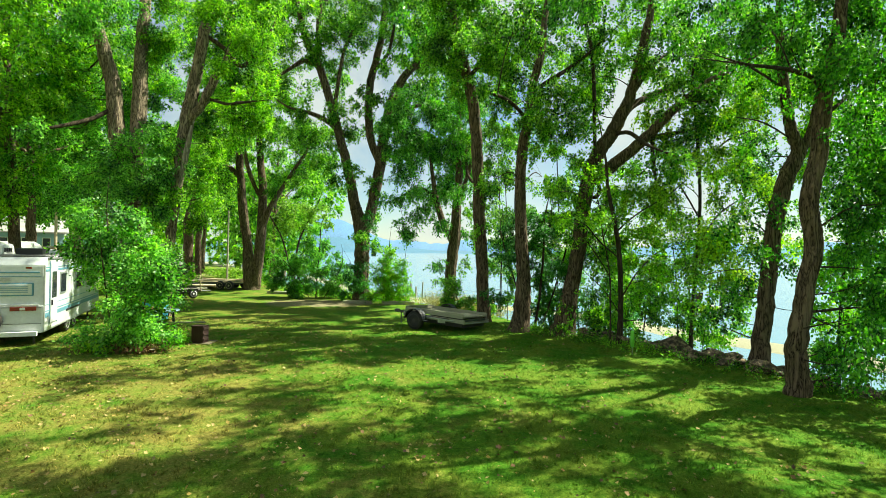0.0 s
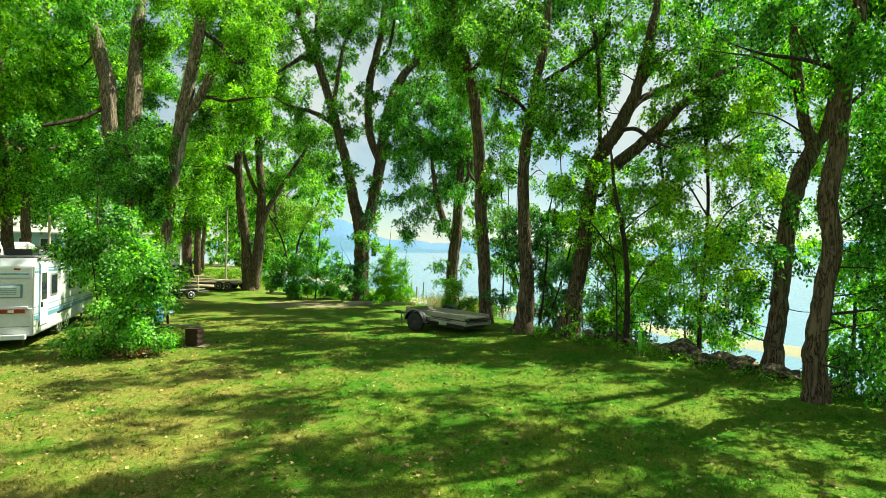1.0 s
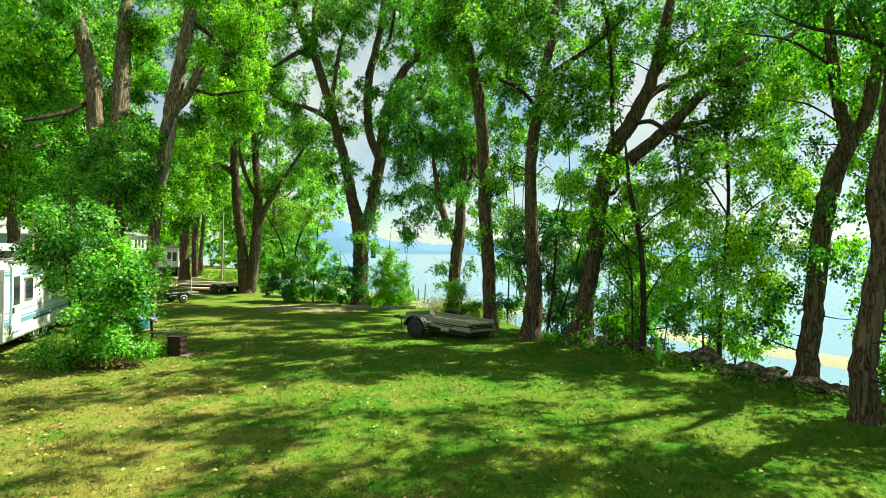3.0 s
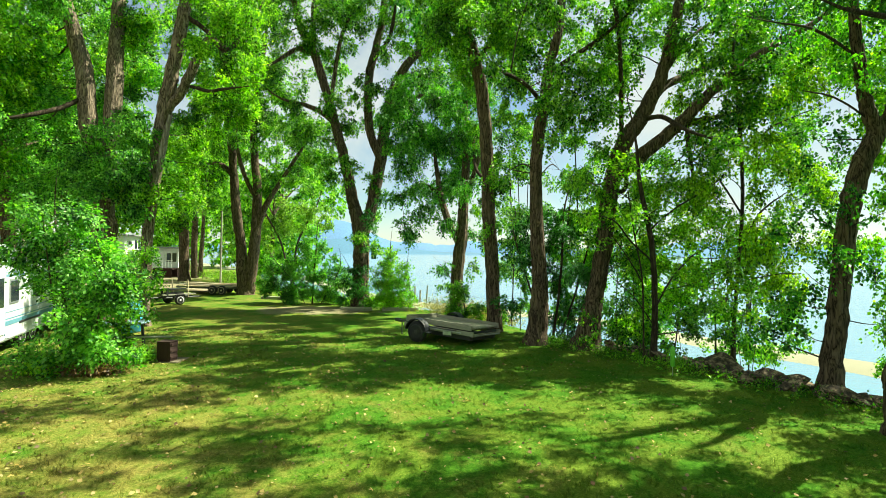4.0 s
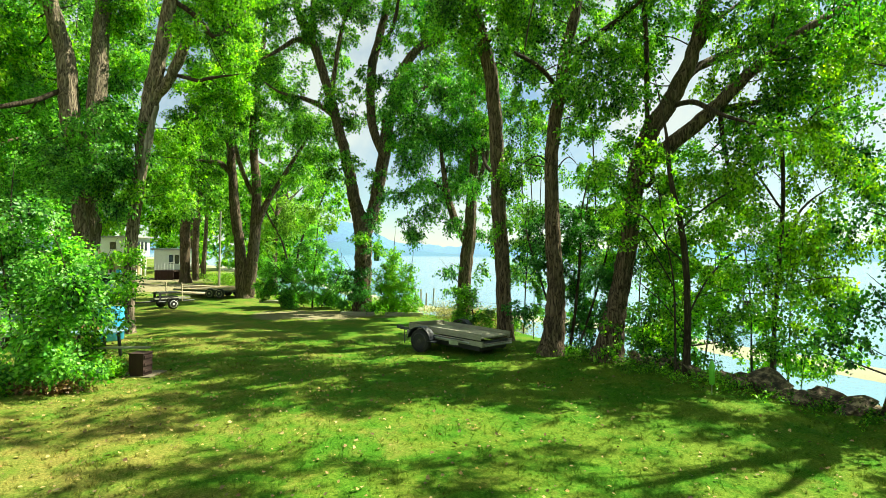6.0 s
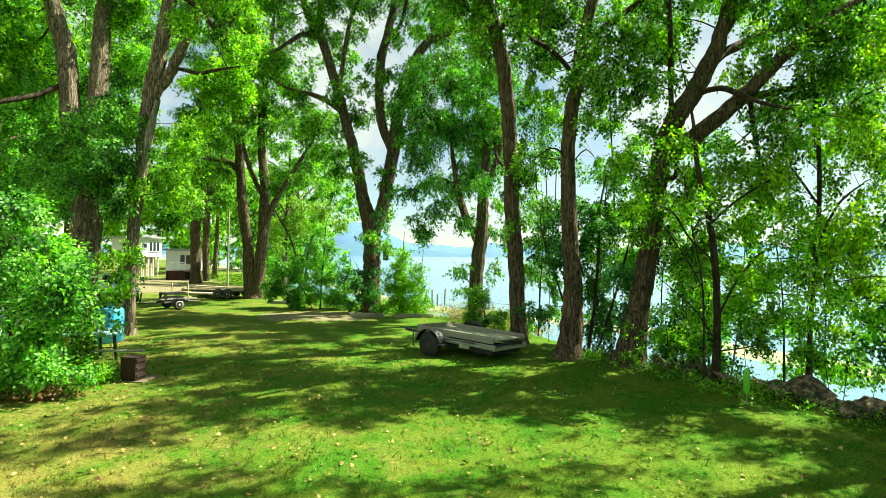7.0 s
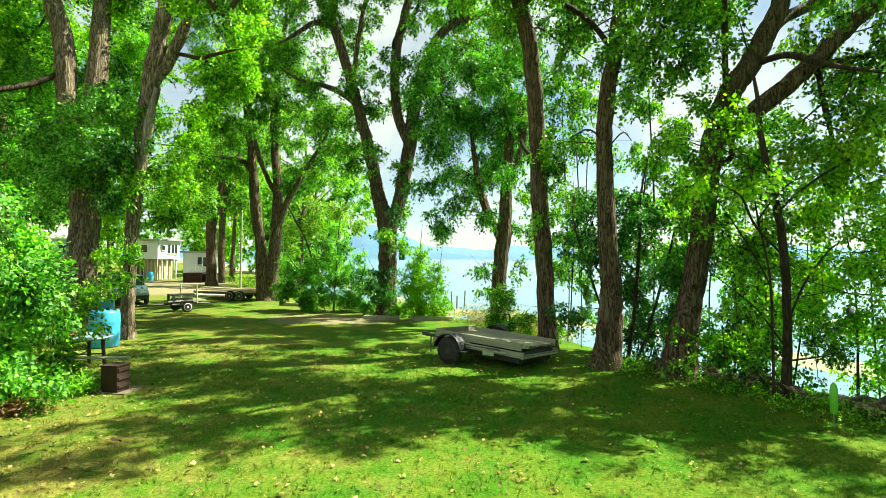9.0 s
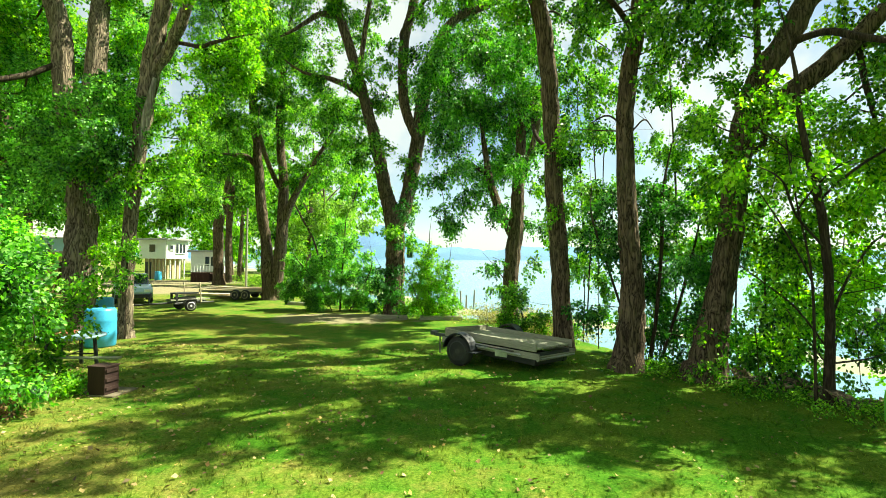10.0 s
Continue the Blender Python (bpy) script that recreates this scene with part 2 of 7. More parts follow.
# ---- mesh helpers ----
def mesh_from(name, verts, faces, smooth=False):
    me = bpy.data.meshes.new(name)
    me.from_pydata(verts, [], faces)
    if smooth:
        me.polygons.foreach_set("use_smooth", [True] * len(me.polygons))
    me.update()
    return me


def from_arrays(name, verts, faces, smooth=False):
    """A mesh from an (n, 3) array of places and an (m, k) array of corners."""
    me = bpy.data.meshes.new(name)
    m, k = faces.shape
    me.vertices.add(len(verts))
    me.vertices.foreach_set("co", verts.astype(np.float32).ravel())
    me.loops.add(m * k)
    me.loops.foreach_set("vertex_index", faces.astype(np.int32).ravel())
    me.polygons.add(m)
    me.polygons.foreach_set("loop_start", np.arange(0, m * k, k, dtype=np.int32))
    if smooth:
        me.polygons.foreach_set("use_smooth", np.ones(m, dtype=bool))
    me.update(calc_edges=True)
    return me


def thing(name, at, label, category, group="", turn=0.0, kind=""):
    """The Empty at a thing's base that carries its parts."""
    ob = new(name)
    ob.empty_display_size = 0.1
    ob.matrix_world = pose(at[0], at[1], at[2], 0, 0, turn)
    return tagged(ob, label, category, group, kind)


def part(name, shape, mat, parent=None, label=""):
    """One mesh object from a bmesh or mesh, under a thing or a part."""
    if isinstance(shape, bmesh.types.BMesh):
        me = bpy.data.meshes.new(name)
        shape.to_mesh(me)
        shape.free()
    else:
        me = shape
    if mat:
        me.materials.clear()
        me.materials.append(mat)
    ob = new(name, me)
    if parent is not None:
        ob.parent = parent
    if label:
        tagged(ob, label)
    return ob


def box(bm, x0, x1, y0, y1, z0, z1, bevel=0.0):
    made = bmesh.ops.create_cube(bm, size=1, matrix=Matrix.LocRotScale(((x0 + x1) / 2, (y0 + y1) / 2, (z0 + z1) / 2), None, (x1 - x0, y1 - y0, z1 - z0)))
    if bevel:
        edges = list({e for v in made["verts"] for e in v.link_edges})
        bmesh.ops.bevel(bm, geom=edges, offset=bevel, segments=2, affect="EDGES", profile=0.7)
    return bm


def boxed(*dims, bevel=0.01):
    return box(bmesh.new(), *dims, bevel=bevel)


def rod(bm, a, b, r, sides=10, r2=None):
    a, b = Vector(a), Vector(b)
    m = Matrix.Translation((a + b) / 2) @ (b - a).to_track_quat("Z", "Y").to_matrix().to_4x4()
    bmesh.ops.create_cone(bm, cap_ends=True, segments=sides, radius1=r, radius2=r if r2 is None else r2, depth=(b - a).length, matrix=m)
    return bm


def lathe(profile, sides=24):
    """A closed solid of revolution about z from (radius, height) pairs."""
    verts, faces = [], []
    for r, z in profile:
        for k in range(sides):
            a = 2 * math.pi * k / sides
            verts.append((r * math.cos(a), r * math.sin(a), z))
    for i in range(len(profile) - 1):
        for k in range(sides):
            j = (k + 1) % sides
            faces.append((i * sides + k, i * sides + j, (i + 1) * sides + j, (i + 1) * sides + k))
    faces.append(tuple(range(sides))[::-1])
    faces.append(tuple((len(profile) - 1) * sides + k for k in range(sides)))
    return mesh_from("lathe", verts, faces, True)


def smooth_line(points, steps=5):
    """Points with radius along a smooth curve through (x, y, z, r) knots."""
    p = np.array(points, dtype=float)
    if len(p) == 2:
        p = np.vstack([p[0], (p[0] + p[1]) / 2, p[1]])
    q = np.vstack([2 * p[0] - p[1], p, 2 * p[-1] - p[-2]])
    out = []
    for i in range(1, len(q) - 2):
        for s in np.arange(steps) / steps:
            out.append(0.5 * (2 * q[i] + (q[i + 1] - q[i - 1]) * s + (2 * q[i - 1] - 5 * q[i] + 4 * q[i + 1] - q[i + 2]) * s * s
                              + (3 * q[i] - q[i - 1] - 3 * q[i + 1] + q[i + 2]) * s ** 3))
    out.append(p[-1])
    return np.array(out)


def tube(line, sides, rng, ridge=0.0):
    """Verts and quads of a limb; ridge: depth of the bark's furrows as a share of the radius."""
    n = len(line)
    way = np.gradient(line[:, :3], axis=0)
    way /= np.linalg.norm(way, axis=1)[:, None] + 1e-9
    side = np.cross(way, (0.31, 0.95, 0.05))
    side /= np.linalg.norm(side, axis=1)[:, None] + 1e-9
    up = np.cross(side, way)
    a = np.arange(sides) * 2 * math.pi / sides
    r = line[:, 3][:, None] * np.ones(sides)[None]
    if ridge:
        phase = rng.uniform(-1, 1, (sides,))
        drift = np.cumsum(rng.uniform(-0.35, 0.35, (n, sides)), axis=0) * 0.3
        r = r * (1 + ridge * np.sin(phase[None] * 6 + drift) + rng.uniform(-0.2, 0.2, (n, sides)) * ridge)
    v = line[:, None, :3] + r[..., None] * (np.cos(a)[None, :, None] * side[:, None] + np.sin(a)[None, :, None] * up[:, None])
    k = np.arange(sides)
    rows = []
    for i in range(n - 1):
        rows.append(np.stack([i * sides + k, i * sides + (k + 1) % sides, (i + 1) * sides + (k + 1) % sides, (i + 1) * sides + k], axis=1))
    return v.reshape(-1, 3), np.vstack(rows)


def unit(v):
    return v / (np.linalg.norm(v, axis=1)[:, None] + 1e-9)


def leaf_arrays(at, way, face, size, wide=0.72, far=False):
    """Folded leaves: base, two shoulders, tip; far ones are one pointed facet each."""
    way = unit(way)
    side = unit(np.cross(face, way))
    norm = np.cross(way, side)
    s = size[:, None]
    mid = at + way * s * 0.42
    if far:
        v = np.stack([at - side * s * wide * 0.52, at + way * s * 1.05, at + side * s * wide * 0.52], axis=1)
        return v.reshape(-1, 3), np.arange(len(at) * 3).reshape(-1, 3)
    v = np.stack([at, mid + side * s * wide * 0.5 + norm * s * 0.12, at + way * s, mid - side * s * wide * 0.5 + norm * s * 0.12], axis=1)
    n = len(at)
    b = np.arange(n)[:, None] * 4
    f = np.concatenate([b + np.array([[0, 2, 1]]), b + np.array([[0, 3, 2]])], axis=1).reshape(-1, 3)
    return v.reshape(-1, 3), f


def spray_leaves(rng, clumps, leaf, cover, droop, far=False, flat=False):
    """Leaves in sprays: each mass (x, y, z, radius) breaks up into tufts with gaps between them."""
    ats, ways, faces, sizes, lines = [], [], [], [], []
    for x, y, z, r in clumps:
        per = 20
        sprays = max(6, int(17.5 * cover * (r / leaf) ** 2 / per))
        tufts = max(3, int(3 + 4.5 * r * r))
        u = unit(rng.normal(size=(tufts, 3)))
        c = np.array((x, y, z)) + u * (r * 1.06 * rng.uniform(0.05, 1, (tufts, 1)) ** 0.42) * np.array((1, 1, 0.9))
        share = rng.uniform(0.3, 1.5, tufts)
        pick = rng.choice(tufts, sprays, p=share / share.sum())
        w0 = unit(rng.normal(size=(sprays, 3)))
        o = c[pick] + w0 * rng.uniform(0, 1, (sprays, 1)) ** 0.6 * (0.16 + 0.22 * min(r, 1.4)) * np.array((1.15, 1.15, 0.7))
        d = unit(u[pick] * 0.6 + w0 * 0.5 + rng.normal(size=(sprays, 3)) * 0.35 + np.array((0, 0, -droop)))
        length = rng.uniform(0.25, 0.7, (sprays, 1)) * min(1.0, 0.3 + r * 0.55)
        s = rng.uniform(0, 1, (sprays, per, 1))
        p = o[:, None] + d[:, None] * length[:, None] * s + np.array((0, 0, -1.0)) * (droop * length[:, None] * s * s)
        p = p + rng.normal(size=p.shape) * leaf * 0.55
        plane = unit(u[pick] * 0.45 + rng.normal(size=(sprays, 3)) * 0.45 + np.array((0.1, -0.1, 0.5)))
        w = d[:, None] * (0.9 if flat else 0.6) + rng.normal(size=p.shape) * 0.6 + np.array((0, 0, -0.35 - droop * 0.5))
        if flat:     # pinnate sprays: leaflets lie in the spray's own plane
            off = np.cross(d, plane)[:, None] * (rng.integers(0, 2, (sprays, per, 1)) * 2 - 1)
            p = p + off * leaf * rng.uniform(0.1, 0.9, (sprays, per, 1)) - rng.normal(size=p.shape) * leaf * 0.3
            w = d[:, None] * 0.7 + off * 0.9 + rng.normal(size=p.shape) * 0.25 + np.array((0, 0, -0.25))
        f = plane[:, None] + rng.normal(size=p.shape) * (0.28 if flat else 0.55)
        ats.append(p.reshape(-1, 3)), ways.append(w.reshape(-1, 3)), faces.append(f.reshape(-1, 3))
        sizes.append(leaf * rng.uniform(0.6, 1.3, sprays * per))
        keep = rng.uniform(size=sprays) < 0.14
        lines.append(np.concatenate([o[keep], o[keep] + d[keep] * length[keep] + np.array((0, 0, -1.0)) * droop * length[keep]], axis=1))
    return leaf_arrays(np.vstack(ats), np.vstack(ways), np.vstack(faces), np.concatenate(sizes), far=far), np.vstack(lines)


LEAF_COUNT = []


def grow(name, kind_label, category, mat, leaf, limbs, clumps, cover=1.9, droop=0.35, group="", top=True, seed=None, far=False, bark=None, flat=False):
    """A tree or shrub: trunk and limbs along curves, branches out to its leaf masses, sprays of leaves."""
    rng = np.random.default_rng(len(LEAF_COUNT) + 11 if seed is None else seed)
    base = limbs[0][0]
    root = thing(name, (base[0], base[1], 0.0), kind_label, category, group)
    shift = np.array((base[0], base[1], 0.0))
    every = []
    for k, knots in enumerate(limbs):
        if every and knots[0][2] > 0.6:     # a limb starts on the stem that bears it
            stem = np.vstack(every)
            gap = np.linalg.norm(stem[:, :3] - (knots[0][0], knots[0][1], knots[0][2] - 0.25), axis=1)
            bearer = stem[int(np.argmin(gap))]
            if gap.min() > 0.5 * bearer[3]:
                knots = [(*bearer[:3], min(bearer[3] * 1.1, knots[0][3])), *knots]
        line = smooth_line(knots, 7 if k == 0 else 5)
        line[:, 3] *= 0.76
        if line[-1, 3] > 0.012:     # run out into a thin, slightly rising end
            go = line[-1, :3] - line[-3, :3]
            go = go / (np.linalg.norm(go) + 1e-9)
            reach = 1.0 + 9.0 * line[-1, 3]
            bend = rng.normal(size=3) * 0.25 + np.array((0, 0, 0.2))
            s_out = np.linspace(0.15, 1, 7)[:, None]
            line = np.vstack([line, np.hstack([line[-1, :3] + go * reach * s_out + bend * reach * s_out ** 2, line[-1, 3] * (1 - 0.93 * s_out)])])
        line[1:-1, :3] += rng.normal(size=(len(line) - 2, 3)) * line[1:-1, 3:4] * 0.06
        every.append(line.copy())
        if k == 0:     # root flare
            h = np.clip(line[:, 2], 0, None)
            line[:, 3] *= 1 + 0.45 * np.exp(-h / 0.35)
        line[:, :3] -= shift
        big = knots[0][3] > 0.12
        v, f = tube(line, 28 if big else 8, rng, 0.05 if big else 0.03)
        part("trunk" if k == 0 else "limb", from_arrays("limb", v, f, True), (bark or BARK) if big else TWIG, root)
    spine = np.vstack(every)
    verts, quads, count = [], [], 0
    for x, y, z, r in clumps:
        gap = np.linalg.norm(spine[:, :3] - (x, y, z - r * 0.4), axis=1)
        near = spine[int(np.argmin(gap))]
        if gap.min() > 6 or gap.min() < 0.25:
            continue
        thick = min(near[3] * 0.4, 0.008 + 0.008 * gap.min())
        middle = (near[:3] + (x, y, z)) / 2 + rng.normal(size=3) * gap.min() * 0.06
        line = smooth_line([(*near[:3], thick), (*middle, thick * 0.7), (x, y, z + r * 0.2, thick * 0.3)], 4)
        line[:, :3] -= shift
        v, f = tube(line, 5, rng)
        verts.append(v), quads.append(f + count)
        count += len(v)
    clumps = list(clumps) + [(*tip[-3, :3], 0.42) for tip in every[1:] if tip[-1, 2] > 4.0 and tip[0, 3] > 0.045 and leaf < 0.16]
    (lv, lf), lines = spray_leaves(rng, clumps, leaf, cover, droop, far, flat)
    for a in lines:
        line = np.array([(*a[:3], 0.009), (*a[3:], 0.004)])
        line[:, :3] -= shift
        v, f = tube(line, 3, rng)
        verts.append(v), quads.append(f + count)
        count += len(v)
    tagged(part("branchwork", from_arrays("branchwork", np.vstack(verts), np.vstack(quads), True), TWIG, root), kind="stuff")
    # unseen masses over the crown, added for the shadows they cast
    if top:
        high = max(every, key=lambda l: l[-1, 2])[-1]
        above = [(high[0] + rng.uniform(-3.2, 3.2), high[1] + rng.uniform(-3.2, 3.2), high[2] + rng.uniform(0.3, 3.5), rng.uniform(1.0, 1.7)) for _ in range(2)]
        (tv, tf), _ = spray_leaves(rng, above, 0.2, 0.7, droop, far)
        lf = np.vstack([lf, tf + len(lv)])
        lv = np.vstack([lv, tv])
    LEAF_COUNT.append(len(lf))
    part("crown", from_arrays("crown", lv - shift, lf), mat, root)
    return root

# ---- ground, water, distance ----
SHORE = [(16, -60), (12.5, 0), (10.2, 7), (9.2, 10.3), (8.3, 12.6), (7.2, 14.6), (6.2, 16.6), (5.0, 18.6), (3.8, 20), (2.6, 22.5), (1.4, 25.5), (-1, 27.8), (-4, 30),
         (-8, 32.4), (-12, 37), (-17, 46), (-24, 60), (-36, 84), (-70, 135), (-150, 260), (-500, 760), (-2000, 2900)]


def off_shore(x, y):
    """Metres from the shoreline, positive out in the lake."""
    best = np.full(x.shape, 1e9)
    sign = np.ones(x.shape)
    for (ax, ay), (bx, by) in zip(SHORE, SHORE[1:]):
        dx, dy = bx - ax, by - ay
        s = np.clip(((x - ax) * dx + (y - ay) * dy) / (dx * dx + dy * dy), 0, 1)
        gap = np.hypot(x - ax - s * dx, y - ay - s * dy)
        cross = (x - ax) * dy - (y - ay) * dx
        closer = gap < best
        sign = np.where(closer, np.sign(cross), sign)
        best = np.where(closer, gap, best)
    return best * sign


def ground_height(x, y):
    d = off_shore(x, y)
    z = np.interp(d, [-3, -0.4, 0.3, 1.5, 5.0, 7.2, 8.4, 9.8, 11.0, 16, 40, 400], [0, 0, -0.25, -1.05, -1.2, -1.05, -0.94, -0.95, -1.06, -1.5, -4, -9])
    z = z + 0.02 * np.sin(x * 0.9 + 1.3) * np.cos(y * 0.7) + 0.012 * np.sin(x * 2.3 + y * 1.7)
    return z + (np.interp(-d, [0, 60, 300, 1500], [0, 0.0, 5, 60]) - np.interp(y, [44, 62], [0, 0.3])) * (d < 0)


def spaced(a, b, step, reach, growth=1.22):
    mid = list(np.arange(a, b + step / 2, step))
    up, s = mid[-1], step
    while up < reach:
        s *= growth
        up += s
        mid.append(up)
    low, s = mid[0], step
    while low > -reach:
        s *= growth
        low -= s
        mid.insert(0, low)
    return np.array(mid)


gx, gy = np.meshgrid(spaced(-30, 22, 0.4, 3500), spaced(-6, 46, 0.4, 3800))
gz = ground_height(gx, gy)
rows_n, cols_n = gx.shape
idx = np.arange(rows_n * cols_n).reshape(rows_n, cols_n)
quads = np.stack([idx[:-1, :-1], idx[:-1, 1:], idx[1:, 1:], idx[1:, :-1]], axis=-1).reshape(-1, 4)
ground = part("ground", from_arrays("ground", np.stack([gx, gy, gz], axis=-1).reshape(-1, 3), quads, True), lawn_material())
tagged(ground, "green mown lawn with dry straw patches, sloping to a sandy shore", "ground", kind="structure")

WATER_LEVEL = -1.0
bm = bmesh.new()
bmesh.ops.create_grid(bm, x_segments=4, y_segments=4, size=3900, matrix=Matrix.Translation((0, 0, WATER_LEVEL)))
water = part("water", bm, water_material())
tagged(water, "pale blue lake water with small ripples", "lake", kind="structure")


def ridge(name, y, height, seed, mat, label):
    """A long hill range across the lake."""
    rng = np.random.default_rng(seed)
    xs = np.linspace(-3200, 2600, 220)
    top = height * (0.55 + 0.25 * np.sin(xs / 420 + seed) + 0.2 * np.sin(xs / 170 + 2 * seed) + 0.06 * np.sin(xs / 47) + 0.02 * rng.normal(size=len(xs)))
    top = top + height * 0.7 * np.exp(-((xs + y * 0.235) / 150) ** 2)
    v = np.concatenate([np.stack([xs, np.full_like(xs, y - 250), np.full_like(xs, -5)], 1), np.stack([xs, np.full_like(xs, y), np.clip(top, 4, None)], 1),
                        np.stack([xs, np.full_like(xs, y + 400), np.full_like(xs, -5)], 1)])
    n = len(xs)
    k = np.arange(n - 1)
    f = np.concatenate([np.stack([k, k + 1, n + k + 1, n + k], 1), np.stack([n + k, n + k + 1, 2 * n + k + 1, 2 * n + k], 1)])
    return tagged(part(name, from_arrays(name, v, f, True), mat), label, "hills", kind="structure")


# the haze of distance is put into both ridges' blue base colour
ridge("backdrop", 3000, 120, 3, weathered("hazy_far_hills", (0.09, 0.19, 0.34), 1.0, scale=0.02, bump=0, dirt=0.1), "wooded hills far across the lake, haze blue in their colour")
ridge("backdrop", 2300, 50, 5, weathered("hazy_shore_woods", (0.06, 0.15, 0.24), 1.0, scale=0.02, bump=0, dirt=0.1), "low wooded far shore of the lake, haze blue in its colour")


# ---- the trees and shrubs that stand in view ----
grow("cottonwood_tree", "large forked cottonwood with ivy climbing its trunk", "tree", LEAF["leaf_mid"], 0.108, far=True, cover=1.7, group="shore cottonwoods",
     limbs=[
         [(-4.7,28.4,-0.15,0.518),(-4.72,28.4,0.94,0.518),(-4.71,28.4,2.35,0.518),(-4.76,28.4,3.76,0.518),(-5.01,28.4,4.75,0.424),(-5.19,28.4,5.45,0.377),(-5.63,28.4,7.44,0.330),(-6.0,28.4,8.86,0.307),(-6.76,28.4,11.44,0.283),(-7.37,28.4,13.17,0.260),(-8.12,28.4,14.62,0.213),(-8.61,28.4,17.23,0.165)],
         [(-4.67,28.4,3.48,0.377),(-4.14,28.55,5.48,0.379),(-3.74,28.69,8.08,0.381),(-3.51,28.84,10.14,0.360),(-2.97,28.98,11.94,0.313),(-2.13,29.13,13.16,0.243),(-0.83,29.28,13.69,0.195),(0.62,29.42,14.61,0.147)]] + [
         [(-3.8,28.4,7.59,0.283),(-4.42,28.68,9.23,0.286),(-4.57,28.96,11.63,0.289),(-4.35,29.24,13.21,0.268),(-3.98,29.52,15.12,0.246),(-3.77,29.8,17.98,0.199)],
         [(-3.39,28.4,10.07,0.188),(-2.51,27.61,10.34,0.183),(-1.42,26.82,10.39,0.111)],
         [(-7.22,28.4,12.94,0.165),(-8.02,28.01,13.07,0.162),(-8.81,27.63,12.4,0.114)],
         [(-6.4,28.4,10.2,0.141),(-6.15,28.22,12.0,0.130),(-5.75,28.04,13.9,0.11),(-5.1,27.86,15.0,0.08)],
         [(-5.94,28.4,9.21,0.165),(-7.13,28.27,10.08,0.164),(-8.59,28.14,10.49,0.093)],
         [(-7.34,28.4,13.17,0.188),(-7.29,28.22,14.82,0.187),(-7.14,28.04,17.02,0.139)]] + [
         [(-4.48,28.4,12.3,0.118),(-3.46,28.09,13.46,0.117),(-3.15,27.78,14.31,0.115)]],
     clumps=[(-10.3,29.9,14.4,1.63), (-10.7,28.2,14.8,1.25), (-8.3,28.0,14.0,1.11), (-6.1,27.4,14.0,1.21), (-7.1,27.7,14.9,1.09), (-5.1,29.1,15.7,1.15),
         (-2.8,29.8,15.1,1.33), (-1.3,28.9,15.1,1.43), (-3.0,27.1,12.9,0.67), (-1.9,28.9,12.2,1.14), (-0.7,29.1,12.8,1.3), (-6.5,30.3,12.7,0.9),
         (-4.8,28.0,11.0,0.72), (-5.6,29.3,9.8,0.87), (-7.4,29.4,8.8,1.22), (-5.8,26.5,6.6,0.83), (-8.3,29.2,9.8,0.98), (-9.1,28.9,11.9,1.03),
         (-8.3,28.3,10.8,0.67), (-3.3,27.0,11.0,0.8), (-2.6,28.3,9.7,0.95), (-3.1,28.2,8.5,0.78)] + [(-4.0,28.4,6.3,0.56), (-4.6,29.5,4.8,0.58), (-4.4,27.3,3.2,0.59), (-6.4,27.8,10.4,0.71), (-2.2,29.7,14.3,1.0), (0.2,27.9,12.9,1.1),
         (-6.2,28.8,13.5,0.8), (-4.4,29.7,9.9,0.65), (-10.5,30.0,12.9,1.19), (-9.3,27.5,15.9,1.36), (-8.3,29.8,17.9,1.33), (-6.6,30.1,17.4,1.35),
         (-4.3,27.5,16.7,1.22), (-2.6,27.7,16.0,1.23), (-1.0,28.3,16.8,1.26), (-4.8,27.5,15.4,0.97)])

grow("cottonwood_tree", "younger forked cottonwood with dense dark drooping leaves", "tree", LEAF["leaf_dark"], 0.086, far=True, group="shore cottonwoods", droop=0.6, cover=1.7,
     limbs=[
         [(0.16,25.0,-0.15,0.341),(0.21,25.0,1.72,0.341),(0.36,25.0,3.42,0.341),(0.44,25.0,4.64,0.292),(0.52,25.0,6.1,0.243),(0.55,25.0,7.82,0.195),(0.48,25.0,9.54,0.146)],
         [(0.34,25.0,3.17,0.219),(-0.19,25.24,4.16,0.221),(-0.58,25.48,5.42,0.174),(-0.79,25.71,6.71,0.126)],
         [(0.48,25.0,5.37,0.122),(0.99,24.58,6.52,0.119),(1.19,24.16,7.86,0.117)],
         [(-0.57,25.0,5.36,0.097),(-1.31,25.01,5.84,0.097),(-1.92,25.02,5.59,0.097)]],
     clumps=[(-1.3,25.8,9.1,1.26), (-0.1,26.7,9.9,1.31), (-1.4,26.1,7.7,1.23), (0.3,26.3,8.0,1.29), (-2.2,26.0,8.3,0.87), (1.0,25.1,8.7,0.83),
         (-1.7,24.0,5.8,0.74), (-0.8,26.7,6.2,0.89), (-1.6,24.0,4.2,0.56), (-2.0,23.6,3.5,0.37), (-0.4,24.1,2.4,0.37), (0.5,24.1,9.9,1.03),
         (-2.4,23.7,8.3,0.6), (-0.9,23.8,9.9,1.02), (-0.3,26.8,6.6,0.95), (0.7,23.7,5.7,0.69), (-1.2,25.1,4.9,0.59), (0.9,25.0,3.7,0.53),
         (-0.3,23.9,4.1,0.46), (-1.9,23.9,6.6,0.69), (-0.4,23.4,7.9,1.04), (1.1,26.9,7.5,0.9)] + [(-2.6,23.9,9.4,0.65), (1.5,26.4,10.2,0.88)])

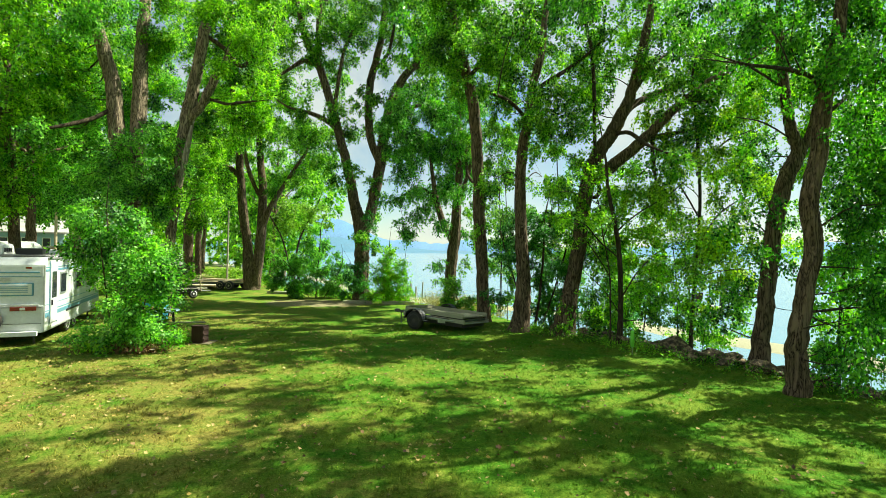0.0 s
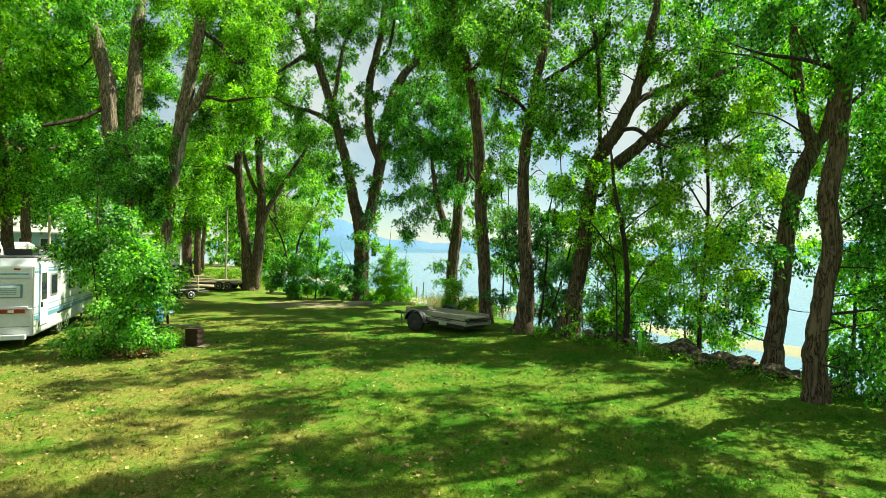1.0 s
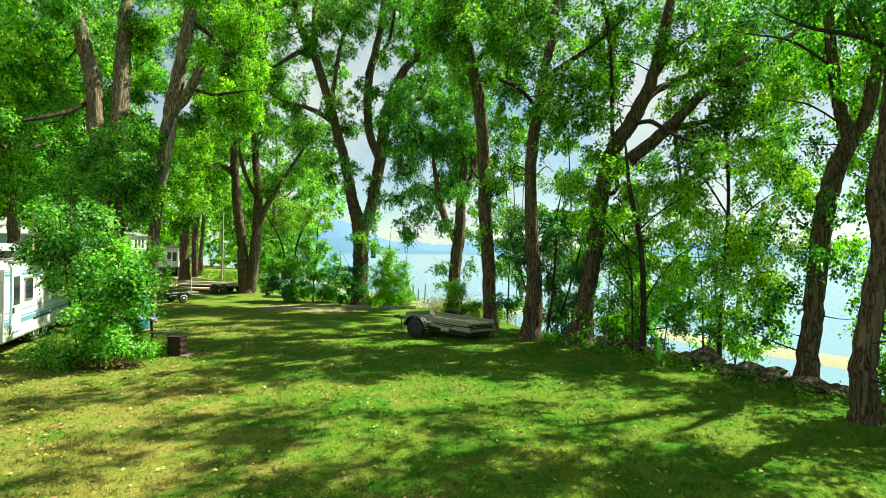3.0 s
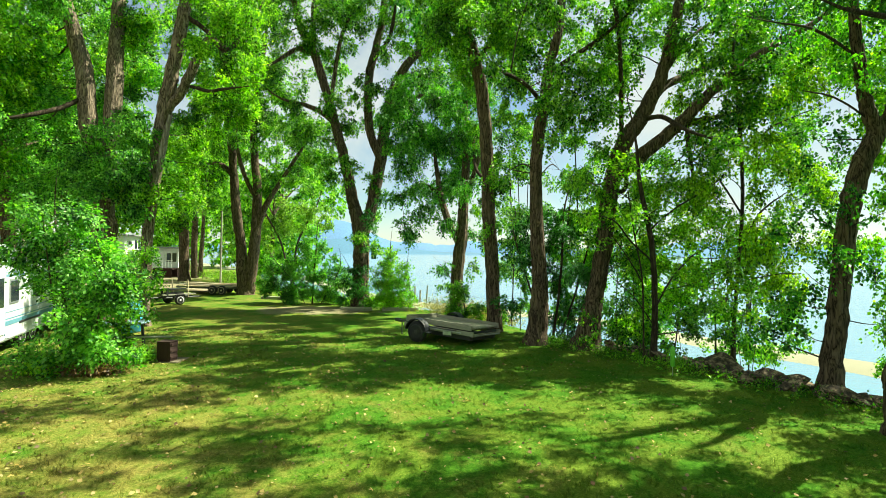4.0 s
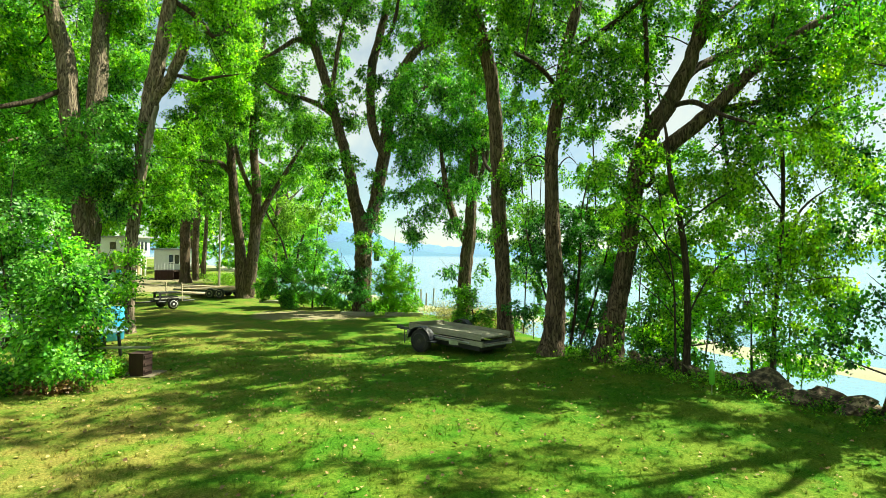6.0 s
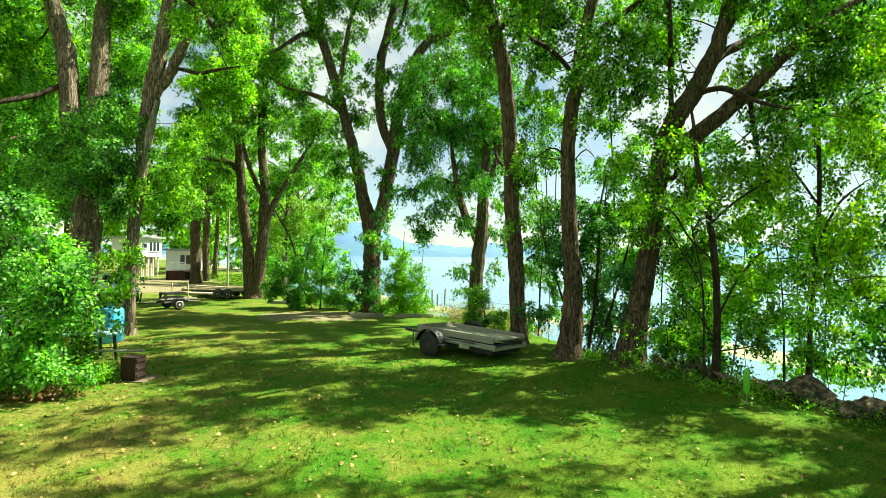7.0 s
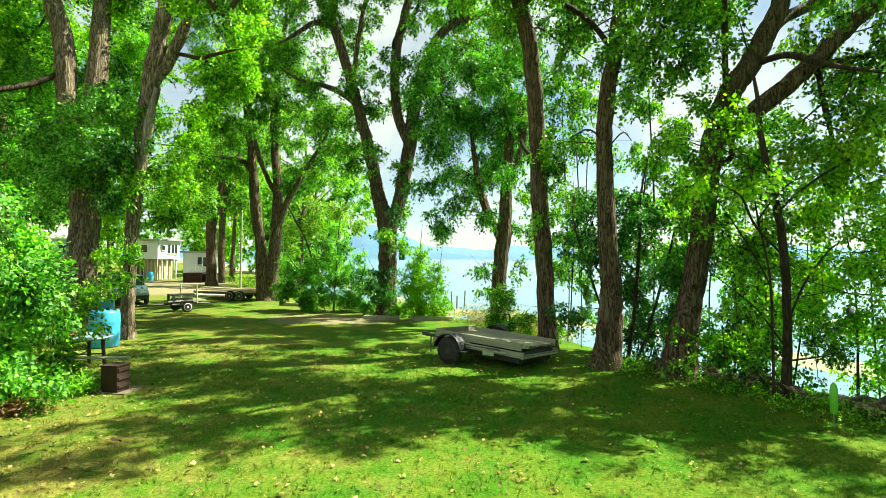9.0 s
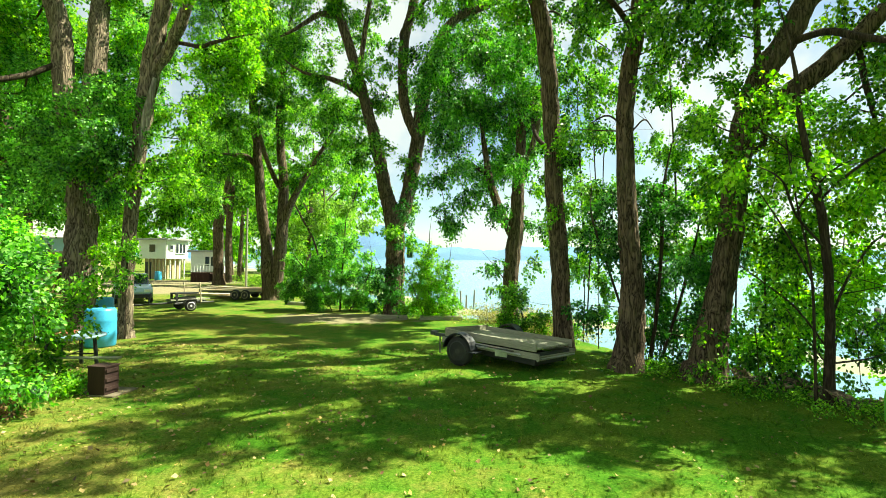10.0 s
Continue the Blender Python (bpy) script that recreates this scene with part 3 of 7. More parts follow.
grow("cottonwood_tree", "tall straight cottonwood standing behind the flatbed trailer", "tree", LEAF["leaf_mid"], 0.089, group="shore cottonwoods", cover=1.7,
     limbs=[
         [(1.58,20.6,-0.15,0.312),(1.46,20.6,2.3,0.312),(1.32,20.6,4.25,0.312),(1.24,20.6,6.2,0.293),(1.06,20.6,8.37,0.293),(0.77,20.6,9.75,0.273),(0.3,20.6,11.34,0.234),(0.02,20.6,12.94,0.195)],
         [(1.25,20.6,9.16,0.039),(1.96,21.31,9.01,0.041),(2.87,22.02,8.72,0.021)],
         [(1.35,20.6,5.22,0.078),(0.88,21.4,5.95,0.082),(0.79,22.2,6.95,0.085)],
         [(0.77,20.6,9.75,0.117),(1.55,20.14,10.34,0.114),(2.25,19.67,10.88,0.111)]],
     clumps=[(1.7,22.2,11.2,0.98), (0.7,21.1,9.6,0.68), (2.0,21.3,9.4,0.73), (2.2,19.4,10.6,0.91), (-0.2,20.1,10.1,0.8), (0.9,18.9,10.6,0.81),
         (1.2,21.0,7.8,0.36), (1.2,20.5,5.2,0.35), (1.4,20.2,3.8,0.31), (-0.6,19.8,11.0,0.75), (1.9,19.9,9.6,0.56), (0.4,19.9,10.6,0.75),
         (1.3,21.2,3.1,0.3), (1.1,21.8,6.6,0.31), (2.0,22.0,8.2,0.51), (-0.3,22.5,13.1,0.95), (1.0,20.8,12.6,0.91), (2.2,20.6,12.3,0.9),
         (0.4,19.8,12.6,0.82), (-0.9,19.6,12.2,0.81), (1.8,21.2,13.7,0.89)])

grow("cottonwood_tree", "thick-based cottonwood on the lake bank", "tree", LEAF["leaf_mid"], 0.089, group="shore cottonwoods", cover=1.5,
     limbs=[
         [(2.69,18.3,-0.15,0.357),(2.79,18.3,1.02,0.357),(2.79,18.3,2.03,0.306),(2.71,18.3,3.38,0.272),(2.64,18.3,5.07,0.238),(2.71,18.3,6.43,0.238),(2.88,18.3,7.46,0.221),(3.03,18.3,8.66,0.204),(3.31,18.3,9.86,0.17),(3.44,18.3,11.24,0.136)],
         [(2.67,18.3,5.33,0.027),(2.23,18.01,5.56,0.027),(1.77,17.71,5.3,0.013)],
         [(2.89,18.3,5.38,0.024),(3.29,19.1,5.74,0.025),(3.68,19.89,5.7,0.013)],
         [(3.04,18.3,8.49,0.102),(3.7,17.91,8.84,0.1),(4.09,17.52,9.01,0.097)],
         [(2.88,18.3,7.46,0.085),(2.18,17.53,7.87,0.081),(1.54,16.77,7.91,0.077)]],
     clumps=[(2.7,20.4,6.0,0.5), (3.0,20.4,7.2,0.5), (2.3,20.2,6.8,0.4), (2.5,18.3,8.3,0.85), (3.2,16.9,7.5,0.68), (2.5,19.2,9.9,0.9), (4.1,19.5,10.0,0.84), (3.2,19.0,7.2,0.6), (3.8,17.3,7.0,0.45),
         (3.3,17.4,6.3,0.35), (3.7,16.8,8.0,0.67), (2.0,18.4,7.6,0.52), (3.6,19.8,10.9,0.93), (2.6,17.5,9.8,0.81), (4.2,18.0,7.7,0.44),
         (3.6,17.5,6.5,0.26), (2.8,18.1,7.6,0.5), (3.3,16.9,8.3,0.62), (1.7,19.6,5.6,0.4), (2.3,16.3,10.2,0.74), (3.8,19.1,11.9,0.9),
         (4.2,17.3,10.0,0.7), (3.3,18.6,12.3,0.76), (4.8,20.2,13.4,0.84)])

grow("cottonwood_tree", "cottonwood leaning over the lake with heavy crooked limbs", "tree", LEAF["leaf_mid"], 0.089, group="shore cottonwoods", cover=1.5,
     limbs=[
         [(4.04,17.6,-0.15,0.439),(4.19,17.6,0.88,0.39),(4.35,17.6,1.76,0.325),(4.55,17.6,2.88,0.309),(4.7,17.6,4.33,0.309),(4.9,17.6,5.46,0.309),(5.28,17.6,6.36,0.309),(5.56,17.6,6.73,0.292),(5.91,17.6,7.41,0.276),(6.27,17.6,8.25,0.227),(6.58,17.6,9.52,0.211),(6.85,17.6,10.83,0.162)],
         [(4.96,17.6,5.22,0.292),(5.37,17.49,5.53,0.29),(5.79,17.37,5.87,0.256),(6.52,17.26,6.51,0.238),(7.24,17.15,7.27,0.205),(7.71,17.04,7.73,0.172),(8.77,16.92,8.58,0.14),(9.89,16.81,9.22,0.108)]] + [
         [(6.03,17.6,7.49,0.146),(6.52,17.95,7.99,0.15),(7.46,18.29,8.48,0.153),(8.46,18.64,8.92,0.104)],
         [(6.75,17.6,6.72,0.13),(7.3,17.61,6.8,0.13),(8.09,17.62,6.97,0.081)],
         [(5.76,17.6,6.84,0.097),(5.95,16.81,6.71,0.092),(6.07,16.03,6.27,0.087)],
         [(6.98,17.6,6.85,0.081),(6.94,17.41,6.23,0.08),(6.93,17.22,5.64,0.079)],
         [(5.22,17.6,4.82,0.081),(5.02,17.4,6.06,0.08),(4.91,17.19,8.07,0.079),(4.75,16.99,9.4,0.078),(4.5,16.79,10.24,0.077)],
         [(6.35,17.6,8.22,0.065),(7.26,18.22,9.47,0.068),(8.23,18.85,10.27,0.07)]],
     clumps=[(5.0,19.0,8.2,0.6), (5.3,19.0,9.2,0.6), (4.6,18.6,7.2,0.4), (12.0,20.0,6.8,1.0), (10.8,20.0,6.2,0.8), (12.5,19.5,5.0,0.9), (11.2,19.6,7.6,0.8),
         (12.5,19.5,11.0,1.0), (10.8,18.5,11.6,1.0), (13.0,18.2,9.5,1.0), (9.6,17.6,8.6,0.8), (12.0,17.4,8.0,0.9),
         (4.1,17.3,4.8,0.48), (3.7,17.0,5.3,0.31), (4.5,16.6,6.9,0.42), (5.0,17.2,5.8,0.47), (6.6,19.1,5.5,0.72), (6.7,17.1,9.0,0.63),
         (7.3,16.9,9.0,0.74), (8.2,17.1,8.2,0.75), (6.4,19.3,9.9,0.62), (5.1,18.6,10.0,0.59), (6.4,16.0,5.2,0.49), (5.4,17.5,7.7,0.39),
         (10.1,18.9,9.9,0.88), (7.8,17.4,6.5,0.54), (8.2,16.8,6.8,0.67), (8.5,15.7,7.4,0.68), (3.9,16.7,3.9,0.4), (4.4,17.7,3.5,0.36),
         (7.2,19.3,10.7,0.72), (4.3,16.9,5.8,0.31), (5.1,17.4,8.5,0.39), (7.0,16.5,7.7,0.39)] + [(11.4,19.2,9.4,0.9), (8.9,18.2,9.8,0.78), (5.0,16.9,10.2,0.68), (6.7,18.8,11.5,0.77), (7.7,18.9,11.4,0.85), (7.7,16.9,10.1,0.75),
         (5.4,16.8,11.2,0.68), (7.2,18.1,12.1,0.74), (4.2,17.5,8.7,0.48), (4.8,17.3,7.8,0.41), (9.5,18.4,10.7,0.86)])

grow("young_tree", "slender dark-stemmed young tree hung with leaves", "tree", LEAF["leaf_light"], 0.078, top=False, droop=0.35, cover=0.66, flat=True,
     limbs=[
         [(5.42,15.9,-0.15,0.105),(5.46,15.9,1.32,0.101),(5.38,15.9,2.87,0.097),(5.24,15.9,3.72,0.09),(5.03,15.9,4.71,0.07),(4.96,15.9,5.43,0.055)],
         [(5.43,15.9,1.32,0.029),(6.16,16.57,2.15,0.030),(6.98,17.25,2.75,0.032)],
         [(5.4,15.9,2.59,0.029),(4.59,15.21,3.12,0.028),(4.09,14.52,3.47,0.026)],
         [(5.31,15.9,3.44,0.029),(6.0,16.05,4.03,0.029),(6.78,16.2,4.49,0.029)],
         [(5.45,15.9,0.9,0.021),(5.04,16.09,1.58,0.022),(4.82,16.28,1.85,0.022)]],
     clumps=[(4.8,16.6,4.3,0.58), (6.3,17.2,4.1,0.79), (6.4,16.3,4.0,0.6), (4.9,16.9,3.0,0.63), (5.4,16.6,2.8,0.55), (7.8,17.3,3.4,0.73),
         (4.8,16.1,1.8,0.58), (7.0,17.5,1.6,0.74), (5.7,17.1,0.9,0.52), (6.8,15.3,2.2,0.55), 
         (6.8,16.6,0.7,0.46), (4.9,15.8,3.6,0.52), (5.5,16.9,2.3,0.60), (7.7,16.0,3.8,0.49), (6.4,16.8,5.0,0.52), (6.5,16.4,4.8,0.40),
         (7.7,17.5,1.2,0.55), (5.9,17.1,1.6,0.52)] + [(8.2,17.0,2.9,0.53), (4.9,16.2,5.0,0.35), (7.4,15.9,1.6,0.40)])

grow("cottonwood_tree", "dark forked cottonwood growing among the shore rocks", "tree", LEAF["leaf_dark"], 0.081, group="shore cottonwoods", droop=0.6, cover=0.52,
     limbs=[
         [(8.01,13.1,-0.15,0.245),(8.12,13.1,1.17,0.245),(8.25,13.1,2.44,0.245),(8.36,13.1,3.57,0.245),(8.63,13.1,4.71,0.245),(8.94,13.1,5.39,0.216),(8.77,13.1,5.91,0.173),(8.63,13.1,6.55,0.158),(8.53,13.1,7.41,0.144),(8.42,13.1,8.55,0.115)],
         [(8.94,13.1,5.39,0.173),(9.27,13.09,5.87,0.173),(9.46,13.09,6.69,0.173),(9.73,13.08,7.83,0.129),(10.0,13.08,8.82,0.101)],
         [(8.33,13.1,3.15,0.022),(8.36,13.71,3.54,0.023),(8.4,14.32,3.73,0.011)],
         [(8.77,13.1,5.7,0.029),(7.94,12.88,6.07,0.028),(7.14,12.65,6.14,0.014)]] + [
         [(8.56,13.1,6.98,0.043),(7.52,12.86,7.46,0.042),(6.58,12.62,7.51,0.021)]],
     clumps=[(6.3,14.0,8.7,0.62), (8.2,14.6,9.2,0.96), (9.1,13.7,8.5,0.81), (8.6,14.3,5.4,0.57),
         (7.8,13.6,3.5,0.63), (7.7,13.5,2.4,0.65), (7.4,13.2,1.2,0.44), (8.6,12.8,2.6,0.36), (8.6,12.5,1.4,0.3),
         (8.2,12.8,5.6,0.42), (7.9,12.8,4.1,0.48), 
         (10.0,13.8,5.7,0.52), (7.2,12.1,2.8,0.45)] + [(7.3,13.4,1.8,0.5), (7.2,14.3,1.0,0.41), (8.3,12.0,3.6,0.29), (8.3,12.6,6.8,0.41),
         (6.2,12.4,9.1,0.74), (8.1,14.0,10.2,0.83), (8.2,12.1,9.2,0.72), (5.8,13.5,9.5,0.65), (7.5,14.0,11.2,0.83)])

# leaf tufts above the view, added to dapple the lawn with shade
tuft = random.Random(21)
SHADE_TUFTS = []
for _ in range(20):
    h = tuft.uniform(8.5, 12.5)
    SHADE_TUFTS.append((tuft.uniform(-3.5, 4.0) + 0.66 * h, tuft.uniform(6.0, 10.3) + 0.35 * h, h, tuft.uniform(0.28, 0.5)))

grow("cottonwood_tree", "thick curved cottonwood beside the rock edging", "tree", LEAF["leaf_dark"], 0.074, group="shore cottonwoods", droop=0.7, cover=1.2,
     limbs=[
         [(7.16,10.3,-0.15,0.238),(7.11,10.3,0.6,0.238),(7.1,10.3,1.04,0.238),(7.27,10.3,2.15,0.215),(7.43,10.3,3.04,0.215),(7.32,10.3,3.82,0.215),(7.48,10.3,4.71,0.204),(7.54,10.3,5.49,0.193),(7.67,10.3,6.27,0.181),(7.84,10.3,7.06,0.159),(7.97,10.3,8.4,0.136)],
         [(7.56,10.3,6.05,0.057),(7.11,9.98,6.21,0.055),(6.43,9.66,6.24,0.053),(5.73,9.34,6.18,0.041)],
         [(7.41,10.3,3.26,0.023),(7.98,10.17,3.7,0.022),(8.52,10.03,3.8,0.011)],
         [(7.54,10.3,5.49,0.045),(8.76,11.06,6.3,0.049),(9.96,11.82,6.94,0.026)]] + [
         [(7.94,10.3,8.06,0.091),(7.07,10.09,9.5,0.089),(5.66,9.88,10.35,0.054),(4.08,9.67,10.84,0.032)]],
     # leaf masses higher than 8 m are added out of view for shade
     clumps=SHADE_TUFTS + [(8.6,10.6,1.4,0.5), (8.9,10.9,2.4,0.5), (8.4,10.5,3.8,0.45), (9.2,11.3,1.9,0.55), (9.6,11.8,3.0,0.6), (8.3,10.6,0.9,0.4), (9.3,11.4,5.2,0.6), (8.7,11.0,6.2,0.5), (9.0,11.2,9.0,0.8), (8.2,10.8,8.2,0.75), (10.2,11.9,10.4,0.85), (6.4,10.4,9.6,0.8), (7.6,11.4,10.6,0.8), (9.4,10.4,10.8,0.85), (5.2,9.4,9.8,0.7),
         (7.7,9.7,6.5,0.64), (9.9,12.0,6.0,0.74), (9.0,11.2,4.3,0.69), (8.5,10.8,3.1,0.6), (8.2,9.9,2.2,0.56), (7.0,8.8,1.6,0.49),
         (9.6,11.4,0.8,0.5), (8.0,10.5,0.7,0.35), (6.8,10.0,7.3,0.6), (8.0,9.3,6.7,0.61), (7.9,10.1,5.3,0.44), (9.4,10.9,3.5,0.6),
         (8.3,11.3,8.0,0.62), (8.9,10.7,4.8,0.59), (6.3,10.4,7.5,0.57), (7.5,9.0,0.9,0.3), (10.5,12.0,2.7,0.79), (9.6,10.9,1.5,0.6),
         (5.1,10.4,11.1,0.92), (6.4,10.6,12.4,1.05), (3.4,9.2,10.6,0.76), (5.9,8.3,9.2,0.82)] + [(4.4,9.8,12.3,0.86), (3.1,11.4,13.4,0.88), (5.7,10.1,13.2,0.89), (7.3,9.5,11.5,0.94)])

grow("cottonwood_tree", "old twin-trunked cottonwood at the lawn's far end", "tree", LEAF["leaf_mid"], 0.115, far=True, group="shore cottonwoods",
     limbs=[
         [(-13.23,34.6,-0.15,0.523),(-13.39,34.6,1.12,0.523),(-13.58,34.6,3.24,0.383),(-13.92,34.6,5.36,0.383),(-14.16,34.6,8.2,0.314),(-14.4,34.6,10.7,0.314),(-14.76,34.6,13.57,0.279),(-15.02,34.6,16.81,0.209)],
         [(-12.98,34.6,0.21,0.453),(-12.82,34.56,1.84,0.452),(-12.63,34.53,3.6,0.417),(-12.54,34.49,6.78,0.347),(-12.8,34.46,9.61,0.277),(-12.67,34.42,12.44,0.242),(-12.19,34.39,15.64,0.173)],
         [(-14.04,34.6,7.42,0.209),(-14.84,34.73,8.22,0.21),(-15.56,34.86,8.38,0.14)],
         [(-12.94,34.6,6.61,0.174),(-13.17,33.91,7.67,0.17),(-13.13,33.22,8.3,0.167)]] + [
         [(-12.63,34.6,3.96,0.244),(-11.82,34.16,5.69,0.24),(-10.71,33.71,7.21,0.169),(-9.55,33.27,8.68,0.134)]],
     clumps=[(-15.0,35.2,12.1,1.78), (-12.5,33.7,11.5,1.69), (-10.6,33.3,10.0,1.4), (-10.3,34.6,8.6,1.25), (-12.6,35.8,9.3,0.94), (-16.0,34.4,10.6,1.45),
         (-9.1,33.5,7.2,0.94), (-15.8,36.1,14.8,1.82), (-12.9,34.4,14.9,1.73), (-17.0,36.2,14.1,1.61), (-11.7,34.2,12.7,1.52), (-14.0,34.5,16.8,1.73),
         (-16.1,34.0,8.1,1.16), (-9.5,32.9,10.3,1.12), (-9.3,36.5,9.0,0.89), (-14.3,33.1,9.6,1.19), (-17.6,36.1,5.8,0.95), (-11.5,34.5,7.1,0.83),
         (-13.2,33.5,12.9,1.55), (-17.5,36.3,16.8,1.61), (-15.4,34.2,18.1,1.52), (-13.6,34.1,19.4,1.51)] + [(-11.3,32.7,17.7,1.44), (-17.8,35.2,18.2,1.56)])

grow("cottonwood_tree", "pair of straight trunks beside the far house", "tree", LEAF["leaf_mid"], 0.144, far=True,
     limbs=[
         [(-25.42,50.0,-0.15,0.568),(-25.50,50.0,3.46,0.568),(-25.45,50.0,5.57,0.568),(-24.81,50.0,7.96,0.413),(-24.34,50.0,10.88,0.362)],
         [(-24.46,50.0,0.2,0.362),(-24.37,49.7,3.47,0.359),(-24.17,49.4,5.81,0.357),(-23.80,49.1,8.12,0.355)]],
     clumps=[(-22.95,49.8,11.4,2.06), (-24.6,50.1,13.6,2.28), (-28.0,51.3,12.2,2.12), (-22.15,49.4,8.2,1.53),
         (-28.7,50.7,9.4,1.78)])

grow("cottonwood_tree", "leaning cottonwood with a pale strip of stripped bark", "tree", LEAF["leaf_light"], 0.089, cover=2.4, bark=SUNLIT_BARK,
     limbs=[
         [(-11.22,20.6,-0.15,0.293),(-11.2,20.6,0.63,0.254),(-11.17,20.6,1.73,0.254),(-11.12,20.6,2.92,0.254),(-11.0,20.6,4.33,0.273),(-10.74,20.6,6.33,0.312),(-10.56,20.6,7.75,0.351),(-10.27,20.6,9.36,0.312),(-10.0,20.6,10.78,0.293),(-9.73,20.6,12.41,0.273)],
         [(-10.46,20.6,7.85,0.215),(-9.88,20.52,8.53,0.214),(-9.39,20.44,9.46,0.213),(-8.88,20.35,10.35,0.116)],
         [(-10.1,20.6,8.96,0.078),(-10.41,20.94,9.45,0.08),(-10.55,21.29,9.88,0.081)],
         [(-9.68,20.6,8.76,0.078),(-8.81,20.31,8.5,0.077),(-8.17,20.02,8.46,0.076)]] + [
         [(-9.89,20.6,11.39,0.117),(-9.17,20.89,10.91,0.119),(-8.57,21.19,10.31,0.121),(-7.98,21.48,11.18,0.123)]],
     clumps=[(-11.2,20.0,5.0,0.49), (-10.7,19.9,4.7,0.38), (-10.8,21.5,4.0,0.45), (-11.2,20.1,2.5,0.34), (-9.3,22.3,9.2,0.85), (-7.6,20.5,9.4,0.78),
         (-7.9,18.9,9.8,0.6), (-10.4,21.5,5.2,0.53), (-9.9,21.9,6.0,0.75), (-10.1,21.8,7.2,0.63), (-12.0,22.1,12.2,0.64), (-7.4,18.6,10.2,0.69),
         (-8.6,20.4,7.5,0.66), (-12.3,21.4,4.0,0.37), (-10.0,21.2,4.8,0.52), (-8.2,21.9,11.2,0.75), (-7.9,20.6,8.1,0.66), (-12.6,22.2,9.7,0.55),
         (-12.2,21.6,12.8,0.91), (-9.2,18.7,12.1,0.77), (-8.1,18.8,11.2,0.77), (-7.0,18.8,11.1,0.77)] + [(-12.8,22.4,11.4,0.64), (-7.9,22.2,13.5,0.94), (-11.8,22.0,7.3,0.51)])

grow("cottonwood_tree", "stout cottonwood dividing into two stems, dark foliage", "tree", LEAF["leaf_teal"], 0.092, cover=1.6, bark=SUNLIT_BARK,
     limbs=[
         [(-12.93,20.8,-0.15,0.533),(-12.9,20.8,2.1,0.533),(-12.86,20.8,3.31,0.533),(-12.88,20.8,4.33,0.474),(-13.02,20.8,5.34,0.395),(-13.37,20.8,6.57,0.40),(-13.55,20.8,7.8,0.385),(-13.73,20.8,9.44,0.37),(-14.17,20.8,10.89,0.33),(-14.65,20.8,12.76,0.237)],
         [(-12.85,20.8,4.53,0.395),(-12.87,21.05,6.21,0.4),(-12.93,21.3,8.36,0.385),(-13.03,21.54,10.15,0.35),(-13.15,21.79,11.55,0.312),(-13.2,22.04,13.44,0.274)],
         [(-13.63,20.8,8.41,0.118),(-14.06,20.06,7.78,0.114),(-14.41,19.33,7.37,0.109)]],
     clumps=[(-13.0,19.8,6.4,0.93), (-11.7,19.8,7.1,0.93), (-11.9,19.6,5.7,1.03), (-13.4,19.8,5.4,0.78), (-11.2,20.0,5.9,0.79), (-12.4,19.6,4.6,0.81),
         (-11.2,19.8,4.7,0.63), (-15.0,21.3,7.9,0.97), (-16.2,21.8,9.2,1.04), (-16.7,21.8,10.7,1.17), (-14.2,22.2,9.3,0.64), (-16.3,22.3,6.9,1.07),
         (-17.2,22.2,7.8,1.07), (-11.1,20.1,7.0,0.61), (-16.4,22.3,12.0,0.86), (-14.5,22.6,12.4,0.65), (-12.6,22.3,11.8,0.86), (-17.5,22.7,5.4,0.96),
         (-11.8,19.8,4.9,0.67), (-15.3,21.4,4.8,0.82), (-12.1,22.3,10.2,0.73), (-18.3,22.7,9.5,1.09)] + [(-18.1,22.0,6.4,1.05), (-14.7,19.1,11.4,0.89), (-14.0,19.3,11.9,0.8), (-13.0,20.0,12.7,0.83), (-18.9,22.4,11.4,1.08), (-15.8,22.4,9.8,0.64),
         (-12.8,22.2,9.3,0.55)])

grow("bush", "bright green leafy bush beside the camper", "bush", LEAF["leaf_teal"], 0.082, top=False, droop=0.25, cover=2.7, flat=True,
     limbs=[
         [(-8.51,13.6,-0.15,0.03),(-8.61,13.6,0.9,0.03),(-8.79,13.6,2.11,0.03),(-8.96,13.6,3.33,0.03)],
         [(-8.41,13.6,-0.3,0.022),(-7.96,13.54,0.92,0.022),(-7.71,13.47,1.98,0.022)],
         [(-8.59,13.6,-0.3,0.022),(-8.8,13.5,0.92,0.022),(-8.95,13.42,2.3,0.022)]],
     clumps=[(-8.9,13.5,3.3,0.53), (-9.3,13.3,3.0,0.5), (-8.3,13.6,2.6,0.66), (-9.1,14.0,2.0,0.5), (-7.7,13.4,2.2,0.56), (-8.0,13.2,1.3,0.67),
         (-8.8,13.6,0.4,0.57), (-7.6,13.8,1.6,0.4), (-9.3,13.4,3.6,0.27), (-7.7,13.3,0.5,0.5), 
         (-8.4,13.6,3.5,0.39), (-7.3,13.3,2.3,0.29)])

